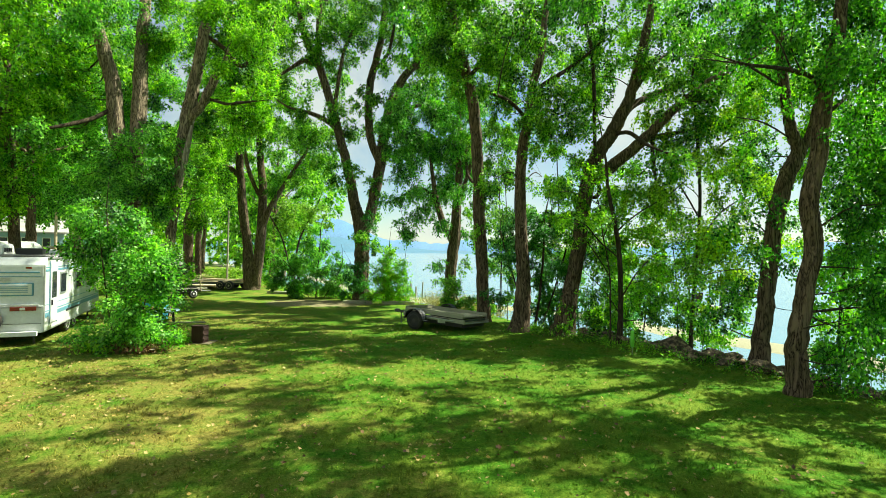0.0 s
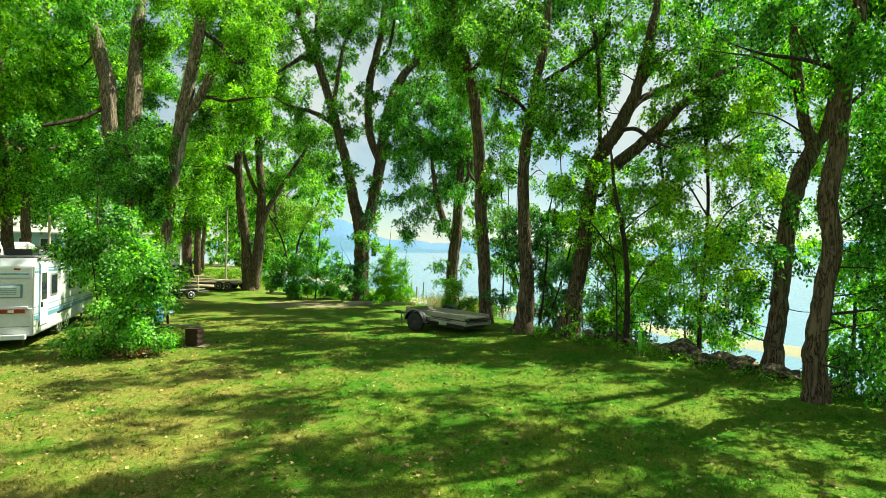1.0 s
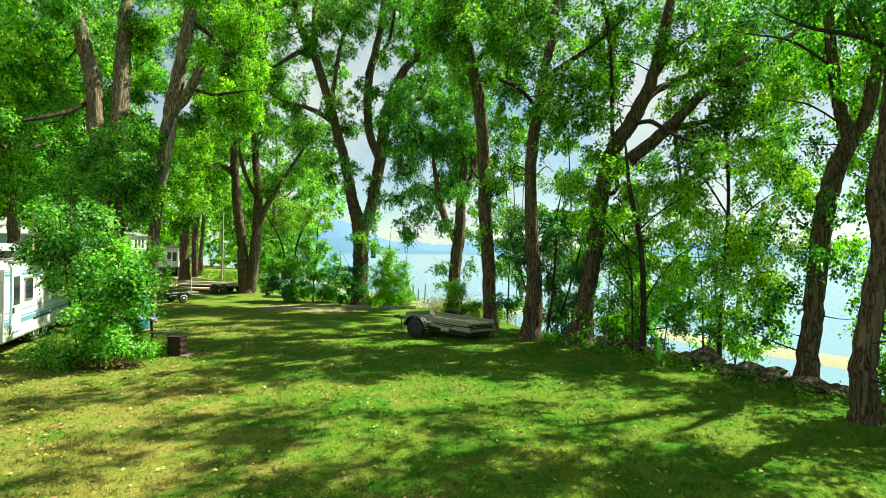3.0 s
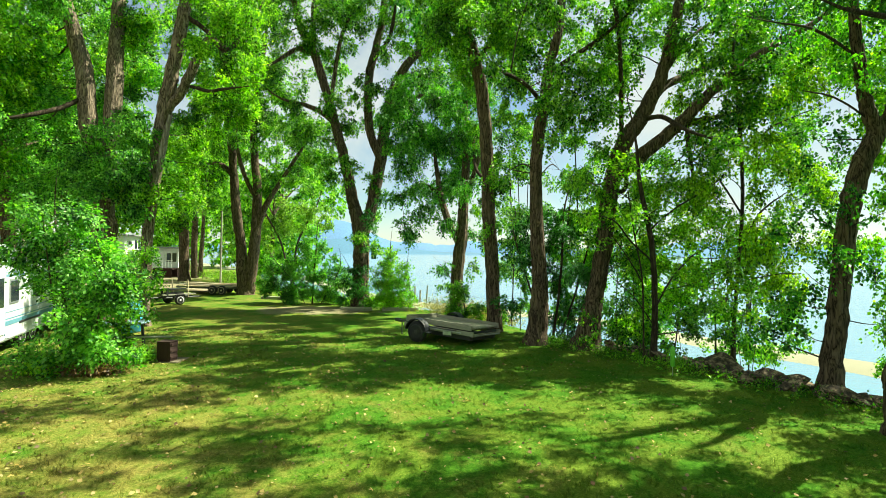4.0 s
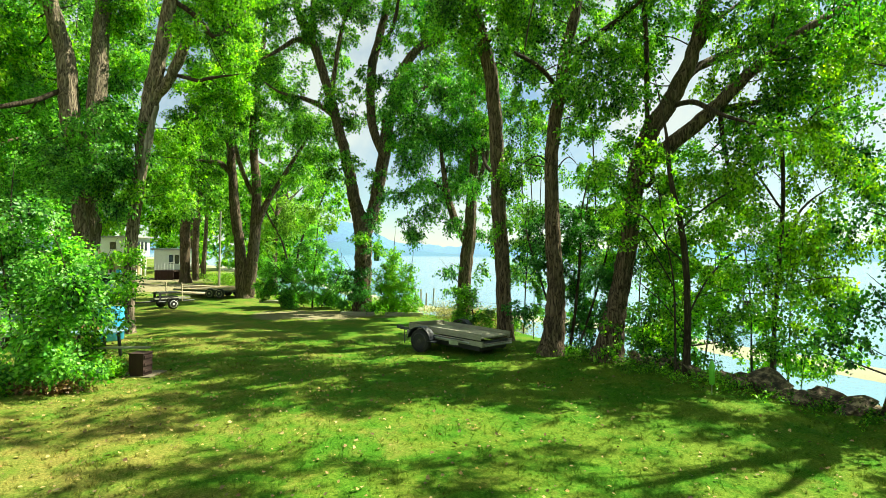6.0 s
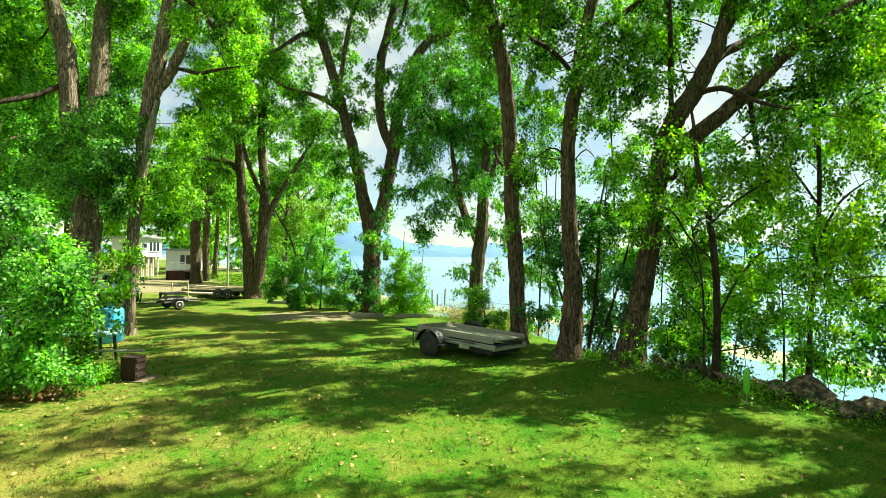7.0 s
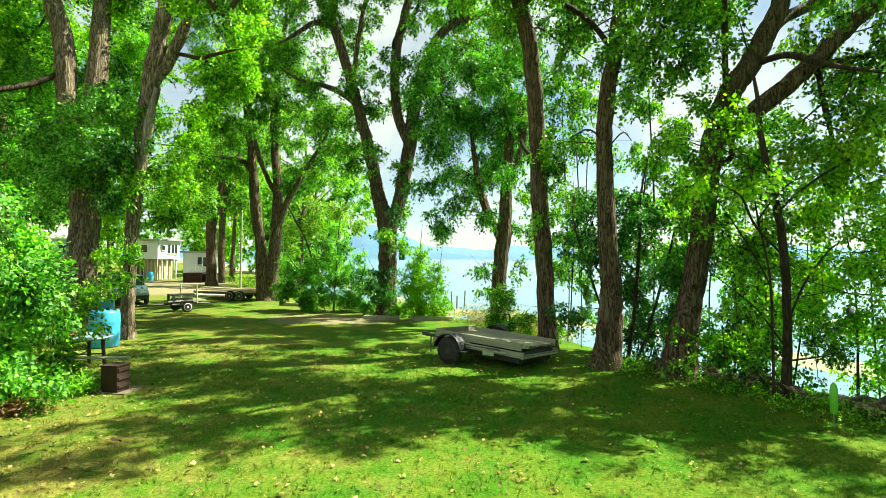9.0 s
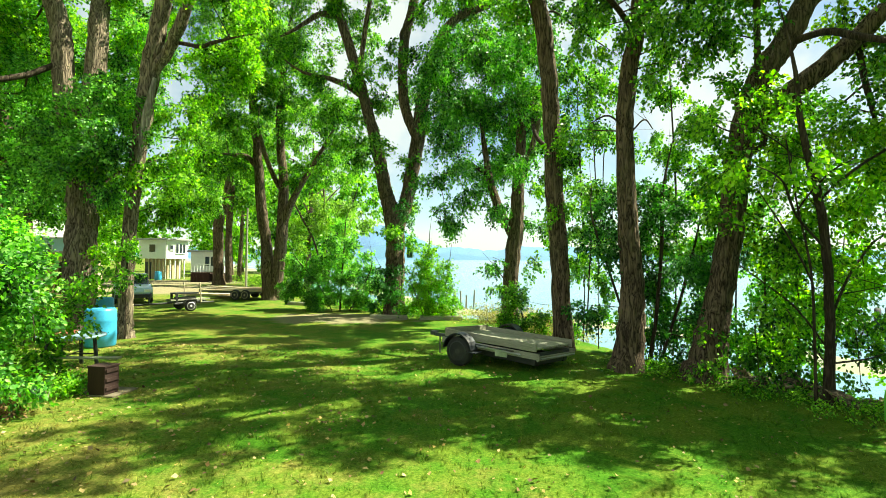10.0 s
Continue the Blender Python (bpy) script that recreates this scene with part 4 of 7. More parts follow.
grow("shrub", "dark green shrub on the lake bank", "bush", LEAF["leaf_teal"], 0.076, top=False, far=True, group="bank shrubs", cover=2.6, droop=-0.1,
     limbs=[
         [(-7.52,29.5,-0.15,0.044),(-7.46,29.5,1.42,0.044),(-7.34,29.5,2.89,0.044),(-7.3,29.5,3.93,0.029)],
         [(-7.73,29.5,-0.35,0.029),(-8.48,29.45,1.11,0.029),(-9.38,29.4,2.13,0.029)],
         [(-7.28,29.5,-0.34,0.029),(-6.5,29.27,0.86,0.029),(-6.02,29.05,1.75,0.029)]],
     clumps=[(-7.4,29.6,3.7,0.32), (-7.7,29.7,3.2,0.38), (-7.0,29.2,3.0,0.38), (-7.5,29.8,2.5,0.44), (-6.9,29.3,2.4,0.38), (-7.9,29.8,2.1,0.38),
         (-7.2,29.5,1.8,0.5), (-6.6,29.5,1.8,0.38), (-9.9,29.8,2.0,0.3), (-9.5,29.8,2.3,0.33), (-9.0,29.6,2.2,0.35), (-9.6,29.6,1.6,0.38),
         (-9.2,29.8,1.5,0.38), (-8.5,29.5,1.7,0.38), (-8.0,29.4,1.4,0.44), (-7.4,29.2,1.1,0.49), (-6.8,29.7,1.1,0.5), (-6.1,29.4,1.3,0.44),
         (-5.8,29.4,1.4,0.35), (-10.0,29.6,1.1,0.35), (-9.6,29.8,0.9,0.41), (-8.9,29.6,0.9,0.44)] + [(-8.4,29.9,0.7,0.44), (-7.6,29.5,0.5,0.47), (-7.1,29.7,0.5,0.47), (-6.3,29.3,0.7,0.44), (-5.7,29.2,0.8,0.41), (-9.8,29.3,0.6,0.35),
         (-9.0,29.2,0.4,0.35), (-8.3,29.3,0.3,0.35), (-6.6,29.8,0.2,0.36), (-5.9,29.8,0.3,0.36), (-10.1,29.7,1.6,0.27), (-7.9,29.5,2.7,0.26),
         (-6.4,29.6,2.3,0.26), (-8.2,29.4,2.4,0.23)])

grow("shrub", "bright green shrub on the lake bank", "bush", LEAF["leaf_light"], 0.066, top=False, group="bank shrubs", cover=2.6, droop=-0.15,
     limbs=[
         [(-3.04,27.0,-0.15,0.027),(-3.04,27.0,1.59,0.027),(-3.03,27.0,2.92,0.027)],
         [(-3.09,27.0,-0.14,0.027),(-2.45,27.07,1.06,0.027),(-2.28,27.14,1.86,0.027)],
         [(-3.14,27.0,-0.14,0.02),(-3.56,26.83,1.06,0.02)]],
     clumps=[(-3.1,27.2,2.9,0.21), (-3.0,26.8,2.6,0.26), (-3.2,27.0,2.3,0.29), (-2.8,27.2,2.2,0.27), (-3.0,27.1,1.8,0.35), (-2.6,26.7,1.9,0.29),
         (-3.5,26.9,1.8,0.26), (-2.2,26.8,1.8,0.21), (-3.3,27.1,1.4,0.37), (-2.7,26.8,1.4,0.37), (-2.3,27.1,1.3,0.27), (-3.7,27.0,1.4,0.24),
         (-3.6,27.3,0.9,0.35), (-3.0,26.9,0.9,0.4), (-2.5,26.9,0.9,0.37), (-2.1,27.0,0.9,0.24), (-3.8,26.9,0.5,0.26), (-3.3,27.0,0.4,0.35),
         (-2.8,26.8,0.4,0.34), (-2.3,27.3,0.4,0.32), (-1.9,27.2,0.5,0.21), (-3.9,27.2,0.9,0.21)])

grow("shrub", "small shrub at the foot of the forked cottonwood", "bush", LEAF["leaf_dusk"], 0.079, top=False, far=True, group="bank shrubs", cover=2.6,
     limbs=[
         [(-4.86,27.8,-0.15,0.027),(-4.94,27.8,1.25,0.027)],
         [(-4.42,27.8,-0.11,0.027),(-4.29,27.85,1.53,0.027),(-4.27,27.89,3.19,0.027)]],
     clumps=[(-5.0,27.8,2.0,0.25), (-4.8,27.7,1.7,0.3), (-5.1,27.6,1.4,0.27), (-4.8,28.1,1.2,0.3), (-5.0,27.8,0.9,0.3), (-5.2,27.6,1.1,0.25),
         (-4.6,27.8,0.8,0.25), (-4.3,27.6,0.3,0.24), (-4.2,27.6,4.4,0.19), (-4.1,27.7,4.1,0.19), (-4.2,27.6,3.7,0.19), (-4.2,27.9,3.3,0.19),
         (-4.2,27.6,2.9,0.16), (-4.4,27.9,2.1,0.14), (-4.2,27.8,4.8,0.16), (-5.4,28.1,0.4,0.28), (-4.0,27.9,0.2,0.22)])

grow("shrub", "bluish green many-stemmed shrub between the shore trunks", "bush", LEAF["leaf_dusk"], 0.074, top=False, group="bank shrubs", cover=2.0,
     limbs=[
         [(3.3,18.9,-0.15,0.053),(3.46,18.9,0.97,0.053),(3.59,18.9,2.54,0.053),(3.62,18.9,3.77,0.053)],
         [(3.47,18.9,-0.25,0.044),(4.03,19.13,1.3,0.045),(4.43,19.36,2.55,0.045)],
         [(3.21,18.9,-0.26,0.035),(2.6,18.98,1.65,0.036),(2.16,19.06,3.05,0.036)]],
     clumps=[(3.6,18.9,3.2,0.6), (4.1,18.4,2.5,0.69), (3.5,19.2,2.0,0.61), (3.9,19.2,0.9,0.61), (4.5,18.4,1.1,0.58), (3.2,19.0,4.1,0.43),
         (4.3,19.0,3.8,0.46), (2.4,19.2,3.4,0.4), (2.2,19.0,2.5,0.46), (1.8,18.7,1.3,0.35), (2.2,19.1,3.8,0.39), (5.0,18.8,0.5,0.46),
         (4.1,18.8,0.1,0.42), (3.1,18.7,3.1,0.42)])

grow("shrub", "leafy shoots growing up beside the trailer", "bush", LEAF["leaf_mid"], 0.062, top=False, cover=2.6, group="bank shrubs",
     limbs=[
         [(0.55,21.5,-0.15,0.031),(0.5,21.5,0.84,0.031),(0.22,21.5,1.45,0.031)]],
     clumps=[(0.3,21.5,0.5,0.42), (0.5,21.6,1.3,0.36), (0.2,21.5,0.9,0.41), (0.6,21.3,0.8,0.37), (0.3,21.5,1.5,0.29), (0.9,21.2,0.6,0.24), (1.9,21.2,0.7,0.28)])

grow("willow_tree", "pale yellow-green willow far along the shore", "tree", LEAF["leaf_pale"], 0.144, top=False, far=True, droop=0.7,
     limbs=[
         [(-13.24,44.0,-0.15,0.113),(-12.86,44.0,3.48,0.113),(-11.53,44.0,6.23,0.113)],
         [(-13.24,44.0,-0.17,0.09),(-14.17,43.79,3.46,0.09),(-15.04,43.57,5.25,0.089)]],
     clumps=[(-11.4,43.5,6.3,0.89), (-12.8,43.8,5.7,0.99), (-14.0,43.9,5.1,0.9), (-10.6,44.2,5.3,0.5), (-14.5,44.5,6.5,0.91), (-15.4,43.8,5.3,0.9),
         (-12.2,44.0,4.9,0.63), (-16.1,44.5,3.5,0.68)])

grow("young_tree", "drooping yellow-green young tree at the water's edge", "tree", LEAF["leaf_yellow"], 0.088, group="bank trees", top=False, droop=0.8, cover=1.2,
     limbs=[
         [(8.32,17.5,-1.5,0.067),(8.38,17.5,1.04,0.067),(8.5,17.5,2.74,0.067),(8.59,17.5,4.63,0.067),(8.49,17.5,6.54,0.067),(8.29,17.5,8.44,0.067)],
         [(8.5,17.5,2.93,0.038),(9.51,18.22,4.13,0.04),(10.67,18.94,4.81,0.021)],
         [(8.55,17.5,4.07,0.038),(8.15,18.25,5.31,0.04),(7.86,19.0,5.83,0.021)],
         [(8.51,17.5,5.58,0.038),(9.24,17.33,6.5,0.038),(9.89,17.16,6.84,0.019)]],
     clumps=[(7.5,16.4,4.9,0.72), (8.4,16.7,6.0,0.73), (10.2,18.8,5.2,0.82), (7.6,17.8,3.7,0.66), (7.9,15.6,3.2,0.68), (10.2,18.0,3.5,0.71),
         (7.7,17.5,6.3,0.65), (8.7,16.0,7.1,0.7), (8.5,17.7,7.9,0.78), (8.0,17.0,2.0,0.6), (9.7,18.3,2.2,0.68), (6.4,16.1,4.8,0.56),
         (10.9,18.3,5.9,0.68), (10.1,17.1,2.2,0.56), (7.5,18.6,7.8,0.69), (6.3,17.3,3.3,0.53), (6.1,17.8,4.8,0.55), (5.4,18.3,3.1,0.52),
         (8.2,16.6,1.1,0.47), (7.2,18.9,2.1,0.54), (11.2,17.9,3.3,0.55), (8.2,19.5,9.5,0.77)] + [(9.9,19.4,9.9,0.85), (10.1,17.2,8.3,0.75), (11.5,18.6,5.0,0.53)])

grow("young_tree", "drooping yellow-green young tree at the water's edge", "tree", LEAF["leaf_light"], 0.088, group="bank trees", top=False, droop=0.8, cover=1.2,
     limbs=[
         [(11.4,15.0,-1.5,0.058),(11.44,15.0,0.99,0.058),(11.56,15.0,2.76,0.058),(11.72,15.0,4.38,0.058),(11.64,15.0,6.48,0.058),(11.57,15.0,8.43,0.058)],
         [(11.56,15.0,2.92,0.033),(12.76,15.72,3.79,0.035),(14.19,16.44,4.2,0.018)],
         [(11.64,15.0,3.89,0.033),(11.46,15.75,4.8,0.035),(11.46,16.5,5.25,0.018)],
         [(11.64,15.0,5.18,0.033),(12.22,14.83,6.12,0.033),(12.86,14.66,6.24,0.016)]],
     clumps=[(12.5,15.5,9.8,0.9), (11.0,14.8,9.4,0.7), (13.6,16.0,10.5,1.0), (10.4,15.6,8.8,0.7), (14.8,16.5,7.2,0.9), (12.8,14.8,5.6,0.8), (13.6,15.2,7.4,0.9),
         (10.4,13.9,4.5,0.67), (11.4,14.2,5.2,0.69), (11.6,16.1,3.3,0.64), (12.1,15.3,3.6,0.74), (11.1,13.1,4.0,0.63), (11.7,15.5,2.3,0.68),
         (12.4,15.0,2.4,0.73), (9.7,13.7,5.0,0.51), (11.4,15.2,6.5,0.74), (11.7,14.4,7.0,0.7), (13.8,15.8,6.0,0.87), (11.8,13.5,3.0,0.74),
         (12.1,15.7,1.1,0.62), (12.2,14.6,1.0,0.64), (11.0,16.0,7.1,0.63), (10.6,14.8,7.9,0.71), (12.2,15.4,8.7,0.81), (14.0,16.0,8.5,0.88),
         (10.0,14.2,1.7,0.4), (12.1,16.2,0.2,0.43), (10.1,15.3,3.2,0.34), (15.2,17.0,0.8,0.93)] + [(15.1,16.9,4.8,0.92)])

grow("bush", "dense leafy green bush beside the round table", "bush", LEAF["leaf_mid"], 0.08, flat=True, top=False,
     limbs=[
         [(-8.82,15.3,-0.15,0.019),(-8.63,15.3,0.86,0.019),(-8.43,15.3,1.92,0.019)],
         [(-8.94,15.3,-0.21,0.015),(-9.12,15.32,0.84,0.015),(-9.31,15.35,1.91,0.015)]],
     clumps=[(-7.8,15.0,2.0,0.28), (-8.4,15.2,1.3,0.37), (-9.1,15.5,2.1,0.4), (-9.1,15.3,1.3,0.41), (-7.9,15.4,1.6,0.2), (-9.3,15.4,0.4,0.43),
         (-8.4,15.2,0.8,0.29), (-9.3,15.3,-0.1,0.29), (-8.8,15.9,0.2,0.12), (-9.4,15.2,2.2,0.42), (-10.0,15.3,1.3,0.48), (-8.6,15.1,0.5,0.26),
         (-7.8,15.2,1.2,0.13)])

grow("vine", "leafy vine climbing the leaning cottonwood", "vine", LEAF["leaf_mid"], 0.081, top=False,
     limbs=[
         [(-11.0,20.36,-0.15,0.015),(-10.99,20.36,1.43,0.015),(-10.9,20.3,2.54,0.015)]],
     clumps=[(-10.6,19.7,2.5,0.23), (-11.1,20.1,2.0,0.22), (-10.7,20.0,2.9,0.16), (-10.5,19.9,1.9,0.16), (-10.9,19.7,2.7,0.16), (-10.7,19.8,1.6,0.17),
         (-10.2,19.7,2.7,0.13)])

grow("weed_tuft", "tuft of leafy weeds beside the brown crate", "weeds", LEAF["leaf_mid"], 0.074, top=False,
     limbs=[
         [(-8.09,15.2,-0.15,0.014),(-8.1,15.2,0.06,0.014)]],
     clumps=[(-8.2,15.4,-0.1,0.19), (-8.1,15.1,0.1,0.14)])

grow("sprout", "thin young sprouts among the shore boulders", "bush", LEAF["leaf_mid"], 0.081, top=False,
     limbs=[
         [(7.6,15.2,-0.15,0.008),(7.66,15.2,0.38,0.008),(7.75,15.2,0.91,0.008)],
         [(8.11,15.2,-0.27,0.008),(8.09,15.0,0.29,0.008),(8.11,14.8,0.82,0.008)],
         [(7.34,15.2,-0.09,0.008),(7.33,15.3,0.48,0.008),(7.29,15.4,1.0,0.008)]],
     clumps=[(7.9,15.4,0.8,0.22), (8.5,15.4,0.6,0.25), (7.1,15.0,1.0,0.21), (8.0,15.2,0.4,0.19), (6.8,15.2,0.8,0.22), (8.6,15.2,0.9,0.19)])

for bx, by, tall, tint in ((6.8, 19.3, 3.4, "leaf_light"), (5.8, 20.2, 4.2, "leaf_teal"), (8.9, 18.6, 4.4, "leaf_light")):
    pick = random.Random(int(bx * 10))
    stems = [[(bx + k * 0.5 - 0.5, by, -1.1, 0.03), (bx + k * 0.7 - 0.7, by + pick.uniform(-0.3, 0.3), tall * 0.4, 0.025), (bx + k * 0.9 - 0.9 + pick.uniform(-0.2, 0.2), by, tall * 0.9, 0.014)] for k in range(3)]
    masses = [(bx + pick.uniform(-1.3, 1.3), by + pick.uniform(-0.5, 0.5), -0.4 + (tall + 0.4) * (q + 0.5) / 15, pick.uniform(0.34, 0.58)) for q in range(15)]
    grow("shrub", "leafy many-stemmed bank shrub at the water's edge", "bush", LEAF[tint], 0.095, stems, masses, cover=1.5, droop=0.45, top=False, group="bank shrubs")

grow("shrub", "thin leafy growth standing along the lake bank", "bush", LEAF["leaf_mid"], 0.078, top=False, group="bank shrubs", cover=2.3,
     limbs=[
         [(4.18,20.6,-0.15,0.023),(4.11,20.6,1.32,0.023),(4.05,20.6,2.95,0.023),(4.19,20.6,4.44,0.023)],
         [(2.17,20.6,0.39,0.023),(2.2,20.38,1.9,0.023),(2.24,20.16,3.36,0.022)]],
     clumps=[(2.0,20.7,4.2,0.41), (2.3,20.3,3.1,0.39), (2.0,20.8,2.2,0.38), (2.5,20.7,1.8,0.31), (4.3,20.9,4.5,0.47), (3.9,20.4,3.1,0.49),
         (4.6,20.7,2.7,0.5), (4.0,20.3,1.6,0.46), (4.9,20.7,3.7,0.41), (5.3,21.0,1.6,0.44), (3.8,20.7,0.7,0.34), (4.7,20.7,0.6,0.37),
         (4.3,20.4,5.2,0.34), (2.5,20.5,4.1,0.28), (1.8,20.3,4.9,0.27), (5.1,20.6,4.9,0.37), (5.3,20.6,2.8,0.37), (2.8,20.5,1.0,0.25),
         (0.8,20.9,4.5,0.25), (0.7,20.8,2.2,0.22), (-0.2,20.9,1.5,0.25)])

grow("young_tree", "young broad-leaved tree with large bright leaves", "tree", LEAF["leaf_light"], 0.082, flat=True, group="bank trees", top=False, droop=0.5, cover=0.95,
     limbs=[
         [(5.07,15.6,-0.15,0.03),(5.05,15.6,1.17,0.03),(5.0,15.6,2.27,0.025),(4.79,15.6,3.39,0.02),(4.63,15.6,4.43,0.015)],
         [(5.01,15.6,2.09,0.02),(4.43,15.16,2.81,0.019),(3.81,14.73,3.46,0.009)],
         [(4.83,15.6,3.3,0.02),(4.88,14.92,3.74,0.019),(4.85,14.25,3.86,0.009)],
         [(4.67,15.6,4.24,0.015),(3.9,15.07,4.5,0.014),(3.27,14.55,4.5,0.007)]],
     clumps=[(3.6,15.8,4.7,0.27), (3.7,15.1,4.9,0.28), (3.6,14.7,4.1,0.29), (5.0,16.5,4.8,0.35), (4.7,16.6,3.8,0.36), (3.6,15.1,3.9,0.25),
         (4.2,14.4,3.9,0.31), (5.3,16.8,4.5,0.36), (5.2,16.0,3.9,0.36), (5.6,16.6,3.6,0.38), (5.7,17.1,3.2,0.39), (3.2,15.2,4.8,0.15),
         (4.6,16.6,5.0,0.27), (6.7,16.8,5.4,0.41), (4.2,15.3,5.1,0.19), (3.5,15.3,3.2,0.23), (6.5,16.6,2.5,0.40), (5.6,17.1,2.6,0.31)])

grow("shrub", "thin leafy growth standing along the lake bank", "bush", LEAF["leaf_mid"], 0.081, top=False, group="bank shrubs", cover=1.6,
     limbs=[
         [(4.85,17.0,-0.15,0.009),(4.8,17.0,0.75,0.009),(4.75,17.0,1.18,0.012)],
         [(6.62,17.0,0.07,0.009),(6.44,16.78,0.73,0.008),(6.26,16.56,1.16,0.011)]],
     clumps=[(4.8,17.1,0.9,0.23), (5.2,16.8,0.4,0.23), (4.5,17.1,0.5,0.19), (3.7,17.1,0.5,0.19), (6.7,17.2,0.8,0.31), (6.9,16.9,1.4,0.3),
         (5.0,17.1,1.4,0.21), (3.8,16.8,1.0,0.18), (5.7,17.1,0.8,0.21), (6.5,17.3,0.2,0.21)])

grow("shrub", "thin leafy growth standing along the lake bank", "bush", LEAF["leaf_mid"], 0.078, top=False, group="bank shrubs", cover=2.3,
     limbs=[
         [(2.44,23.0,-0.15,0.022),(2.48,23.0,1.83,0.022),(2.39,23.0,4.03,0.033),(2.25,23.0,7.13,0.022)],
         [(2.46,23.0,1.83,0.017),(2.91,22.78,3.59,0.016),(2.97,22.56,5.52,0.022)]],
     clumps=[(2.0,22.6,6.4,0.5), (2.6,22.8,8.0,0.5), (1.7,22.4,5.0,0.45), (3.2,22.6,4.6,0.45), (2.2,23.1,5.6,0.45), (2.7,22.7,4.5,0.48), (2.5,23.2,3.2,0.4), (2.1,23.1,7.3,0.4), (3.0,23.3,6.3,0.4), (2.0,22.9,4.1,0.35),
         (2.6,23.1,2.0,0.36), (3.0,22.8,3.2,0.31), (2.8,23.1,0.7,0.31), (2.1,23.3,2.5,0.27)])

grow("shrub", "thin leafy growth standing along the lake bank", "bush", LEAF["leaf_mid"], 0.078, top=False, group="bank shrubs", cover=2.3,
     limbs=[
         [(4.49,21.0,-0.15,0.023),(4.58,21.0,2.03,0.023),(4.57,21.0,4.32,0.035),(4.44,21.0,7.07,0.023)],
         [(2.55,21.0,-0.4,0.017),(2.51,20.78,2.69,0.017),(2.35,20.56,5.39,0.023)]],
     clumps=[(4.5,21.1,7.0,0.46), (4.8,20.7,5.4,0.5), (4.4,21.2,3.9,0.42), (5.1,21.1,2.5,0.42), (3.9,21.2,5.4,0.33), (2.3,20.9,6.0,0.3),
         (2.6,21.1,4.3,0.3), (4.8,20.8,1.1,0.36), (4.0,21.1,2.7,0.28), (5.2,21.3,6.7,0.37), (2.4,21.1,2.7,0.25)])


# ---- surfaces of the made things ----
RV_WHITE = weathered("camper_siding", (0.66, 0.68, 0.68), 0.35, scale=2.0, spread=0.12, bump=0.05, dirt=0.12, coat=0.2)
RV_TRIM = weathered("camper_blue_stripe", (0.13, 0.30, 0.40), 0.4, scale=3, spread=0.15, bump=0.0)
DARK_GLASS = weathered("tinted_glass", (0.02, 0.03, 0.035), 0.08, scale=2, spread=0.1, bump=0.0, dirt=0.05)
PALE_GLASS = weathered("louvred_pane", (0.30, 0.42, 0.50), 0.15, scale=2, spread=0.1, bump=0.0, dirt=0.05)
ALUMINIUM = weathered("dull_aluminium", (0.55, 0.56, 0.56), 0.45, 0.8, scale=5, spread=0.15, bump=0.05)
ROOF_GREY = weathered("camper_roof", (0.22, 0.22, 0.22), 0.8, scale=3, dirt=0.3)
BLACK_PLASTIC = weathered("black_plastic", (0.02, 0.02, 0.022), 0.55, scale=5, bump=0.1)
RUBBER = weathered("tyre_rubber", (0.022, 0.022, 0.022), 0.85, scale=8, bump=0.2, dirt=0.2)
RED_LENS = weathered("red_lens", (0.24, 0.02, 0.012), 0.25, scale=9, spread=0.3, bump=0.0)
OLD_WOOD = weathered("grey_weathered_wood", (0.34, 0.325, 0.24), 0.9, scale=5, spread=0.45, bump=0.5, stretch=(0.25, 4, 4), dirt=0.3)
PALE_WOOD = weathered("pale_lumber", (0.56, 0.46, 0.30), 0.85, scale=4, spread=0.3, bump=0.3, stretch=(0.3, 3, 3))
BROWN_WOOD = weathered("dark_brown_boards", (0.034, 0.012, 0.008), 0.95, scale=4, spread=0.45, bump=0.35, stretch=(3, 3, 0.5), dirt=0.05)
STEEL = weathered("rusty_steel", (0.09, 0.095, 0.10), 0.6, 0.5, scale=7, spread=0.4, grime=(0.16, 0.07, 0.03), dirt=0.4)
FENDER = weathered("blue_grey_fender", (0.014, 0.018, 0.025), 0.5, 0.3, scale=5, spread=0.25, grime=(0.14, 0.08, 0.05))
BARREL_BLUE = weathered("blue_plastic", (0.06, 0.38, 0.64), 0.4, scale=3, spread=0.2, bump=0.05, dirt=0.12)
TABLE_TOP = weathered("pale_blue_tabletop", (0.20, 0.30, 0.36), 0.5, scale=6, spread=0.3, bump=0.1)
HOUSE_WHITE = weathered("white_siding", (0.78, 0.78, 0.74), 0.7, scale=1.5, spread=0.1, bump=0.1, dirt=0.08)
HOUSE_TAN = weathered("tan_boards", (0.52, 0.40, 0.24), 0.8, scale=2, spread=0.25, bump=0.2)
HOUSE_BLUE = weathered("pale_blue_siding", (0.32, 0.49, 0.66), 0.7, scale=1.5, spread=0.1, bump=0.1, dirt=0.08)
ROOFING = weathered("grey_shingle_roof", (0.35, 0.34, 0.33), 0.9, scale=3, spread=0.3, bump=0.4)
CONCRETE = weathered("concrete_slab", (0.15, 0.12, 0.075), 0.9, scale=5, spread=0.25, bump=0.3, dirt=0.2)
CAR_BLUE = weathered("blue_grey_car_paint", (0.42, 0.54, 0.62), 0.25, 0.3, scale=2, spread=0.1, bump=0.0, dirt=0.1, coat=0.6)
WHITE_PAINT = weathered("white_paint", (0.78, 0.78, 0.76), 0.45, scale=4, spread=0.12, bump=0.05, dirt=0.1)
